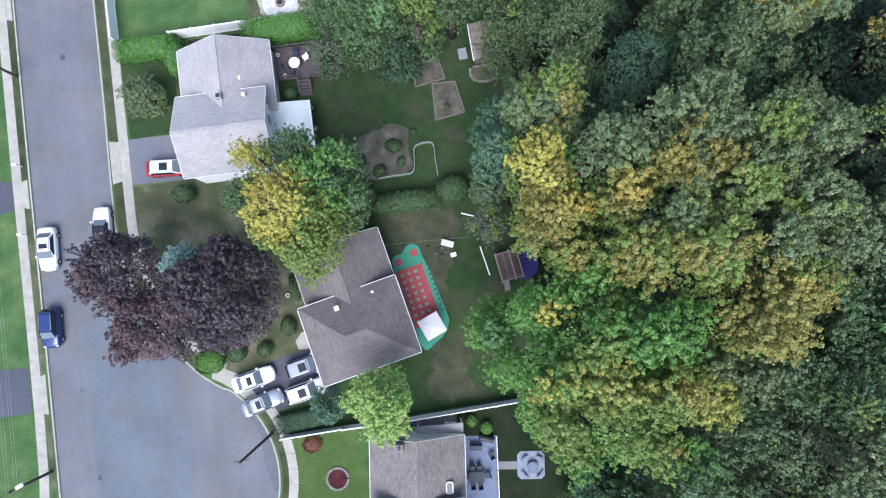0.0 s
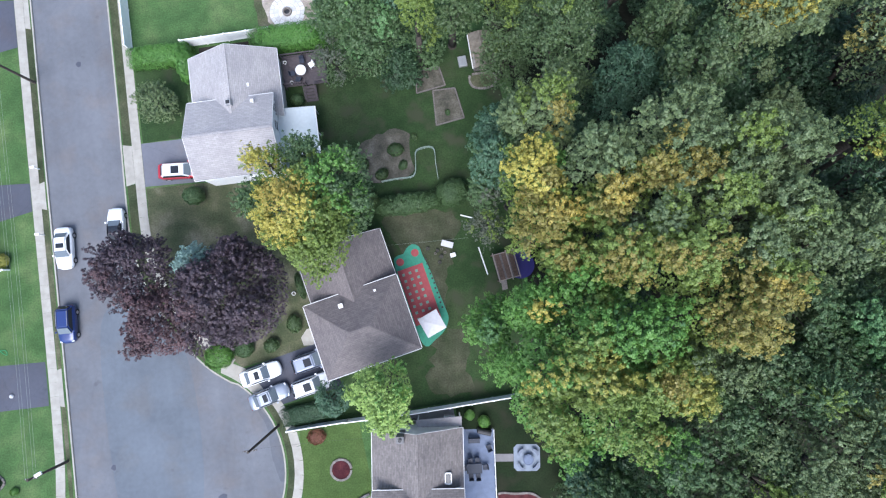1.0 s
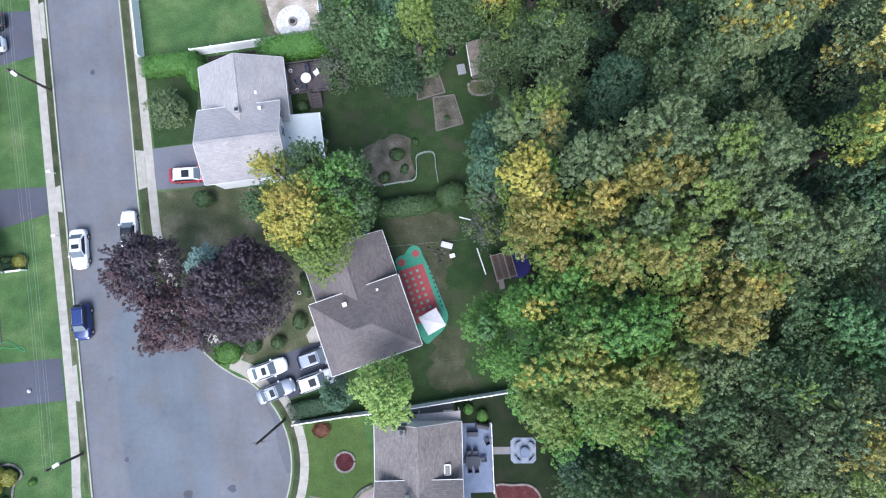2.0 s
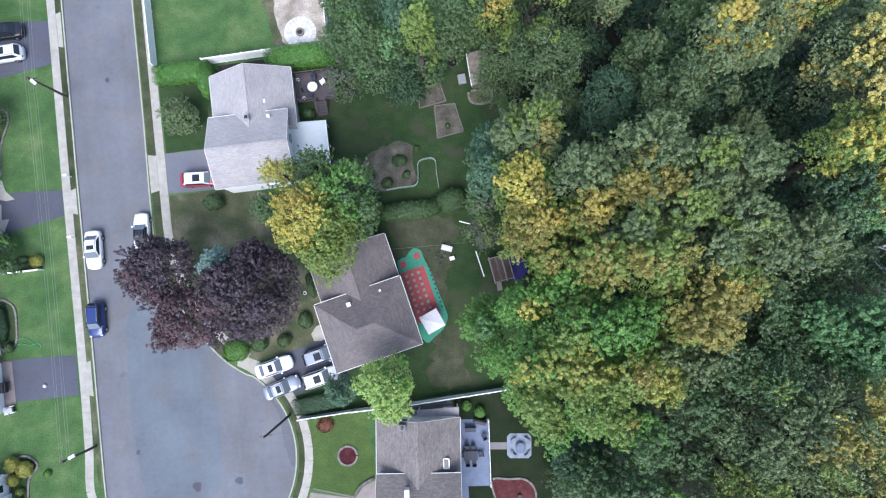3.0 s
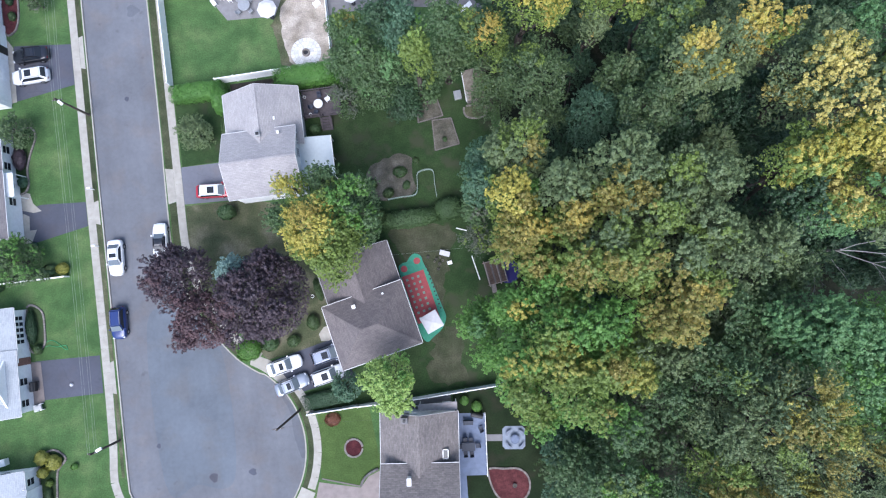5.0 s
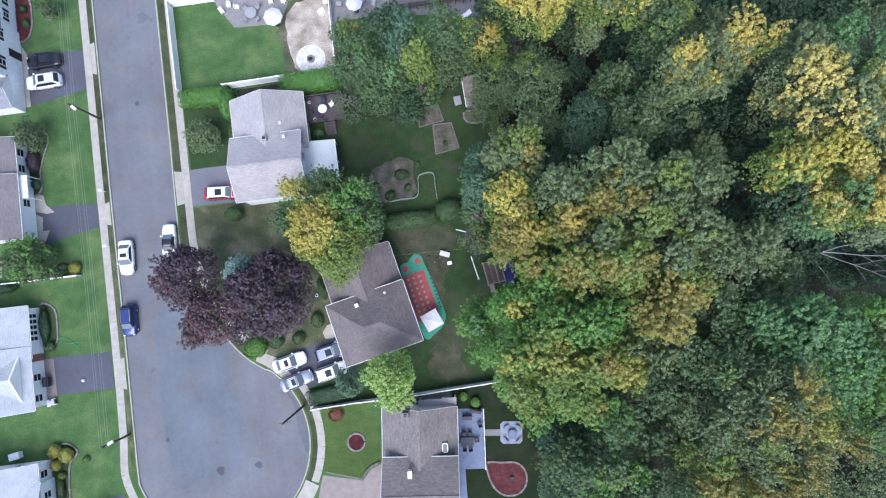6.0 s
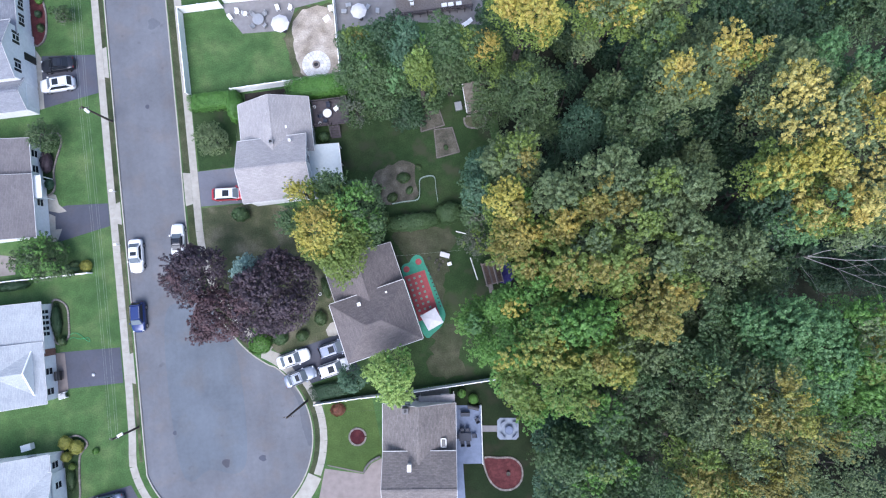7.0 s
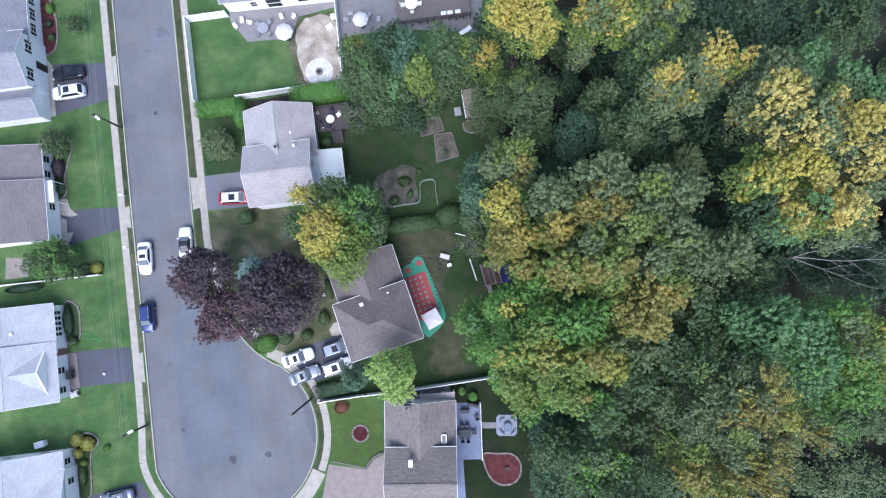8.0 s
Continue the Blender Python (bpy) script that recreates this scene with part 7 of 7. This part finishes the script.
tree("tree", "dull green tree in the woods", 18.1, -14.9, [(-1.1, -0.4, 23.0, 2.5, "shrub"), (1.9, 0.7, 24.0, 1.8, "forest")], [(-0.6, 0.2, 2.2, "forest", 0.60)], seed=31)
tree("tree", "green tree in the woods", 13.0, -19.3, [(-0.5, 1.8, 24.6, 3.1, "forest"), (-1.5, -1.1, 22.0, 2.3, "forest"), (1.7, -1.5, 24.4, 2.8, "forest")], [(-0.8, 1.7, 3.3, "maple", 0.40), (-0.6, 2.7, 2.2, "olive", 0.35)], seed=32)
tree("tree", "blue-green tree beside a backyard", 9.1, -19.1, [(0.2, 1.7, 21.0, 2.6, "forest"), (-0.2, 2.8, 17.0, 1.8, "blue"), (-0.1, -3.3, 17.0, 2.6, "blue")], [(-0.0, -2.3, 3.7, "forest", 0.60), (0.1, 1.8, 1.7, "maple", 0.30)], seed=33, feather=0.4)
tree("tree", "fresh green tree in the woods", 29.0, -6.7, [(-2.5, 0.7, 27.0, 2.3, "fresh"), (0.1, 0.5, 28.4, 2.9, "fresh"), (-1.0, -1.6, 27.4, 2.2, "fresh"), (3.3, -0.1, 28.0, 2.2, "fresh")], [(0.1, 0.6, 3.0, "maple", 0.30)], seed=34, feather=0.35)
tree("tree", "fresh green tree in the woods", 31.5, -10.1, [(-0.1, -0.6, 28.4, 2.8, "fresh"), (0.6, 1.5, 28.0, 1.9, "fresh"), (-0.6, -0.1, 25.0, 1.4, "fresh")], [(-1.0, 0.3, 1.5, "maple", 0.40)], seed=35, feather=0.35)
tree("tree", "green tree in the woods", 36.0, -9.5, [(-0.1, 2.8, 27.6, 2.4, "maple"), (-0.4, -0.6, 27.8, 2.1, "maple"), (0.5, -3.9, 26.0, 1.9, "maple")], [(1.6, 2.3, 1.5, "olive", 0.80), (-0.1, -1.0, 1.8, "olive", 0.60), (-0.8, 1.1, 2.0, "oak", 0.50)], seed=36)
tree("tree", "olive-green tree in the woods", 39.5, -9.6, [(-0.1, 1.3, 26.0, 2.0, "olive"), (0.2, -1.8, 25.0, 1.8, "olive")], [(-0.3, 0.0, 1.8, "gold", 0.60)], seed=37)
tree("tree", "dull green tree in the woods", 41.3, -14.9, [(-3.0, -2.8, 21.0, 2.8, "maple"), (-0.0, 0.1, 22.0, 2.3, "olive"), (1.3, -3.9, 19.0, 2.4, "oak"), (3.7, 9.2, 20.0, 2.2, "deep")], [(-3.4, -2.5, 3.5, "shrub", 0.60)], seed=38)
tree("tree", "huge feathery tree with olive and golden boughs", 24.9, -13.4, [(-3.5, 3.7, 26.8, 2.3, "forest"), (-1.0, 2.9, 27.8, 2.4, "oak"), (0.9, 2.4, 30.6, 2.7, "oak"), (-4.3, -0.3, 27.8, 2.7, "oak"), (-1.5, -0.7, 29.6, 2.8, "oak"), (2.6, -0.2, 30.0, 2.5, "olive"), (5.7, -3.0, 27.8, 2.3, "oak"), (1.8, -3.7, 29.0, 2.7, "oak")], [(-0.8, 1.3, 1.1, "yellow", 0.80), (2.9, 1.8, 1.0, "yellow", 0.70), (0.4, 1.0, 2.5, "tan", 0.70), (0.5, 3.0, 1.9, "golden_green", 0.40), (3.4, -0.9, 2.0, "golden_green", 0.50), (-2.3, -1.1, 2.0, "tan", 0.30), (1.2, -0.7, 2.4, "golden_green", 0.35), (5.2, -2.7, 1.5, "tan", 0.60), (2.1, -3.7, 2.3, "tan", 0.80), (1.8, -3.9, 1.5, "gold", 0.30), (0.6, 3.6, 1.1, "tan", 0.50), (-3.2, 4.0, 1.6, "olive", 0.35), (-1.9, -2.1, 1.5, "olive", 0.50)], seed=39, feather=1.0, lobe=1.15)
tree("tree", "huge feathery tree with golden boughs", 22.8, -19.0, [(0.9, 1.3, 28.0, 2.6, "oak"), (-3.1, 1.4, 28.0, 2.5, "olive"), (-1.2, -0.9, 27.6, 2.6, "olive"), (3.3, -1.0, 27.4, 2.4, "oak"), (6.9, -1.4, 25.5, 1.8, "oak"), (-5.1, -0.3, 26.6, 2.0, "forest")], [(-3.2, 1.3, 2.2, "tan", 0.70), (-3.0, 1.0, 1.8, "gold", 0.25), (-1.5, -1.2, 2.5, "tan", 0.80), (-1.4, -0.8, 1.8, "gold", 0.35), (2.9, -0.9, 2.3, "tan", 0.80), (2.1, -0.6, 1.5, "gold", 0.25), (0.7, 1.6, 2.0, "golden_green", 0.35)], seed=40, feather=1.0, lobe=1.15)
tree("tree", "thin dark tree with pale leaves in the woods", 41.6, -25.5, [(0.5, 1.0, 17.0, 2.9, "oak"), (-0.9, -1.7, 15.0, 2.4, "oak")], [], seed=41, cover=0.25, gap=0.25)
tree("tree", "dark tree in the woods", 44.9, -29.6, [(-3.0, -0.7, 8.0, 2.3, "deep"), (1.6, 0.4, 12.0, 2.7, "deep")], [], seed=42)
tree("tree", "yellow-topped tree in the woods", 11.7, 27.7, [(0.7, -0.3, 24.0, 3.6, "olive"), (-2.3, 1.4, 23.0, 2.2, "olive"), (1.4, -2.0, 20.0, 1.3, "olive")], [(-0.1, -0.7, 4.9, "yellow", 1.00), (-1.4, -1.5, 2.7, "gold", 0.60), (2.8, -0.5, 1.4, "olive", 0.70)], seed=43)
tree("tree", "dark green tree behind a deck", 9.1, 31.5, [(-0.0, -0.0, 13.0, 2.2, "deep")], [], seed=44)
tree("tree", "golden tree with olive lower boughs in the woods", 18.8, 25.7, [(-0.8, 0.6, 24.4, 2.4, "olive"), (1.9, -0.7, 24.0, 1.8, "olive"), (-0.4, -0.6, 17.0, 1.5, "oak")], [(-0.8, 1.0, 3.0, "gold", 0.90), (1.6, -0.8, 1.9, "yellow", 0.75), (-0.4, -0.8, 1.9, "oak", 0.80)], seed=45)
tree("tree", "olive tree in the woods", 23.4, 23.6, [(-1.2, 1.6, 25.0, 2.1, "oak"), (-0.1, -1.4, 25.0, 2.5, "forest"), (1.4, 1.2, 26.4, 2.3, "oak"), (-0.5, -2.4, 21.0, 1.8, "forest")], [(0.9, 1.5, 1.3, "yellow", 0.50), (-0.4, -0.1, 3.2, "olive", 0.30)], seed=46)
tree("tree", "grey-green tree with yellow boughs in the woods", 25.6, 18.3, [(-2.7, -0.8, 27.6, 2.1, "oak"), (-0.8, -2.7, 26.4, 1.6, "oak"), (1.8, 3.4, 23.0, 2.5, "oak"), (2.9, -0.0, 22.0, 2.3, "oak"), (-2.4, -2.2, 24.0, 1.8, "oak")], [(-2.9, -0.8, 1.4, "yellow", 1.00), (-0.8, -2.8, 0.8, "yellow", 0.80), (-2.9, -1.2, 0.9, "gold", 0.50)], seed=47)
tree("tree", "green tree with golden top in the woods", 29.0, 20.9, [(-2.7, -2.8, 29.8, 1.8, "oak"), (-0.3, -3.6, 29.4, 1.1, "olive"), (1.9, 3.8, 22.0, 2.8, "deep"), (-0.7, -3.8, 25.0, 1.5, "oak")], [(-2.7, -2.6, 1.7, "gold", 1.10), (-0.1, -3.5, 0.9, "gold", 1.20), (-2.8, -2.4, 1.2, "yellow", 0.50)], seed=48)
tree("tree", "dark blue-green conifer in the woods", 17.6, 16.7, [(-0.3, -0.3, 17.5, 2.8, "blue"), (1.0, 2.4, 15.5, 1.8, "blue"), (-0.3, -1.5, 13.0, 1.9, "blue")], [], seed=49, feather=0.9, lobe=0.7, depth=4)
tree("tree", "grey-green tree in the woods", 20.4, 18.5, [(-1.2, 0.7, 20.0, 2.1, "shrub"), (1.4, 0.4, 20.0, 2.2, "deep"), (-0.6, -1.6, 17.0, 1.9, "deep")], [(-1.3, 1.3, 1.5, "oak", 0.60)], seed=50)
tree("tree", "grey-green tree in the woods", 22.5, 13.7, [(-2.2, 0.6, 24.6, 2.8, "shrub"), (-2.8, -0.6, 20.0, 1.8, "deep"), (2.5, 0.2, 21.0, 2.6, "deep"), (2.5, -1.4, 16.0, 2.4, "deep")], [(-2.1, 0.8, 2.0, "oak", 0.50), (2.5, -0.2, 1.7, "oak", 0.30)], seed=51)
# crowns in the deep colour carry the woods' shade in their leaves
tree("tree", "dark green tree in the woods", 30.4, 12.5, [(-0.8, 2.0, 19.0, 2.6, "deep"), (2.5, -0.3, 18.0, 2.7, "deep"), (-3.5, -2.0, 20.0, 1.9, "oak"), (0.9, -1.2, 15.0, 1.8, "deep")], [], seed=52)
tree("tree", "dark green tree in the woods", 38.9, 24.7, [(-2.1, -1.0, 20.0, 2.9, "deep"), (-3.8, 0.3, 22.0, 2.3, "deep"), (2.5, 1.6, 18.0, 2.7, "deep"), (4.5, -1.0, 15.0, 2.5, "deep")], [(-3.8, 1.1, 1.7, "oak", 0.40)], seed=53)
tree("tree", "green tree in the woods", 45.1, 25.2, [(-0.8, 0.6, 19.0, 2.9, "deep"), (1.6, -1.2, 14.0, 2.4, "deep")], [(-2.7, 1.4, 1.8, "olive", 0.60)], seed=54)
tree("tree", "feathery green conifer in the woods", 47.2, 24.1, [(-0.2, -0.7, 20.0, 3.0, "forest"), (0.5, 1.2, 20.0, 2.3, "deep")], [(-1.1, -0.7, 2.9, "shrub", 0.40)], seed=55, feather=0.9, lobe=0.8)
tree("tree", "tall golden tree with green boughs in the woods", 33.1, 13.4, [(-2.7, 0.2, 32.4, 2.9, "oak"), (1.0, 3.2, 30.6, 1.8, "fresh"), (-1.2, 3.2, 29.6, 2.0, "oak"), (4.1, 1.2, 30.4, 2.1, "fresh"), (6.8, -0.4, 30.0, 1.8, "fresh"), (-1.4, -3.4, 33.0, 2.4, "oak"), (-2.1, -1.0, 27.5, 2.3, "oak"), (0.6, -1.5, 32.6, 1.4, "olive")], [(-3.0, -0.2, 2.1, "cream", 1.10), (-2.9, 0.0, 2.3, "yellow", 0.60), (0.7, -1.7, 1.1, "cream", 0.90), (-2.9, -3.6, 2.1, "cream", 0.80), (-0.5, -2.9, 1.4, "oak", 0.80), (-4.2, -0.3, 1.9, "cream", 0.35), (4.1, 0.8, 1.9, "oak", 0.40)], seed=56)
tree("tree", "tall golden tree in the woods", 35.8, 8.0, [(-1.2, 1.7, 35.0, 2.3, "oak"), (0.8, -0.4, 33.0, 1.7, "oak"), (1.4, -3.0, 31.0, 1.8, "oak")], [(-1.5, 1.7, 2.1, "cream", 1.10), (-1.5, 1.7, 1.9, "yellow", 0.50), (-1.8, 1.2, 1.7, "gold", 0.35), (0.6, -1.6, 1.8, "cream", 0.70)], seed=57)
tree("tree", "tall pale golden tree in the woods", 31.9, 4.2, [(0.0, 3.1, 31.6, 2.6, "olive"), (-3.4, 2.7, 30.4, 2.1, "olive"), (1.3, -0.6, 32.4, 3.1, "olive"), (-1.5, -0.2, 28.4, 2.8, "deep"), (3.5, -2.8, 31.0, 2.3, "oak"), (0.4, -2.1, 27.0, 1.7, "fresh"), (-1.8, -1.7, 25.5, 2.0, "deep")], [(-0.2, 2.6, 2.3, "yellow", 0.90), (-3.6, 2.7, 1.7, "yellow", 0.75), (0.6, -0.5, 2.5, "cream", 1.00), (0.2, -0.9, 1.9, "gold", 0.35), (-1.7, 1.1, 1.5, "yellow", 0.50), (4.2, -2.7, 1.4, "cream", 0.80), (-1.8, -0.9, 2.0, "fresh", 0.40)], seed=58)
tree("tree", "low dark tree at the wood's edge", 16.7, 19.8, [(-0.6, -2.0, 9.0, 2.2, "deep"), (1.6, 4.9, 8.0, 2.3, "deep"), (-2.0, -6.1, 9.0, 1.5, "deep")], [], seed=59)
tree("tree", "dark green tree in the woods", 33.9, 13.4, [(-1.0, 2.9, 19.0, 2.2, "deep"), (1.6, -0.7, 17.0, 2.3, "deep"), (-1.1, -4.4, 14.0, 1.9, "deep")], [], seed=60)
tree("tree", "dark tree below a dead one in the woods", 41.0, -0.7, [(-8.4, 4.7, 17.0, 2.3, "deep"), (-6.3, 0.5, 20.0, 2.6, "deep"), (4.9, -1.9, 13.0, 3.2, "deep"), (7.9, -2.3, 15.0, 2.8, "deep")], [], seed=61)
tree("tree", "small blue-green tree beside a driveway", -13.7, -9.7, [(0.0, 0.0, 5.2, 2.0, "blue")], [], seed=90, lobe=0.6, leaf=0.13)
tree("tree", "small round-headed tree on a front lawn", -28.7, 23.6, [(0.0, 0.0, 4.5, 2.2, "oak")], [], seed=91, lobe=0.5, leaf=0.1, feather=0.5)
tree("tree", "broad rounded tree beside a white house", -52.3, 10.6, [(0.0, 0.0, 5.6, 3.3, "shrub")], [(0.0, 0.0, 3.5, "maple", 0.45)], seed=92, lobe=0.7, leaf=0.13)
tree("tree", "small thin tree in a front bed", -50.8, 26.7, [(0.0, 0.0, 4.6, 2.1, "shrub")], [], seed=93, lobe=0.6, leaf=0.12, cover=0.7, gap=0.15)
tree("tree", "small sapling in a round lawn bed", -47.4, 43.4, [(0.0, 0.0, 3.2, 1.4, "shrub")], [], seed=94, lobe=0.4, leaf=0.12, cover=0.8)
# low growth under the woods
_rng = random.Random(5)
for _i in range(80):
    _x, _y = _rng.uniform(11, 66), _rng.uniform(-45, 52)
    # most get the deep leaf colour, which has canopy shade painted in
    tree("understorey_tree", "dark understorey tree in the woods", _x, _y, [(0.0, 0.0, _rng.uniform(5, 10), _rng.uniform(2.4, 4.0), _rng.choice(["deep", "deep", "deep", "shrub"]))], [], seed=300 + _i, lobe=1.2, leaf=0.2, feather=0.5)
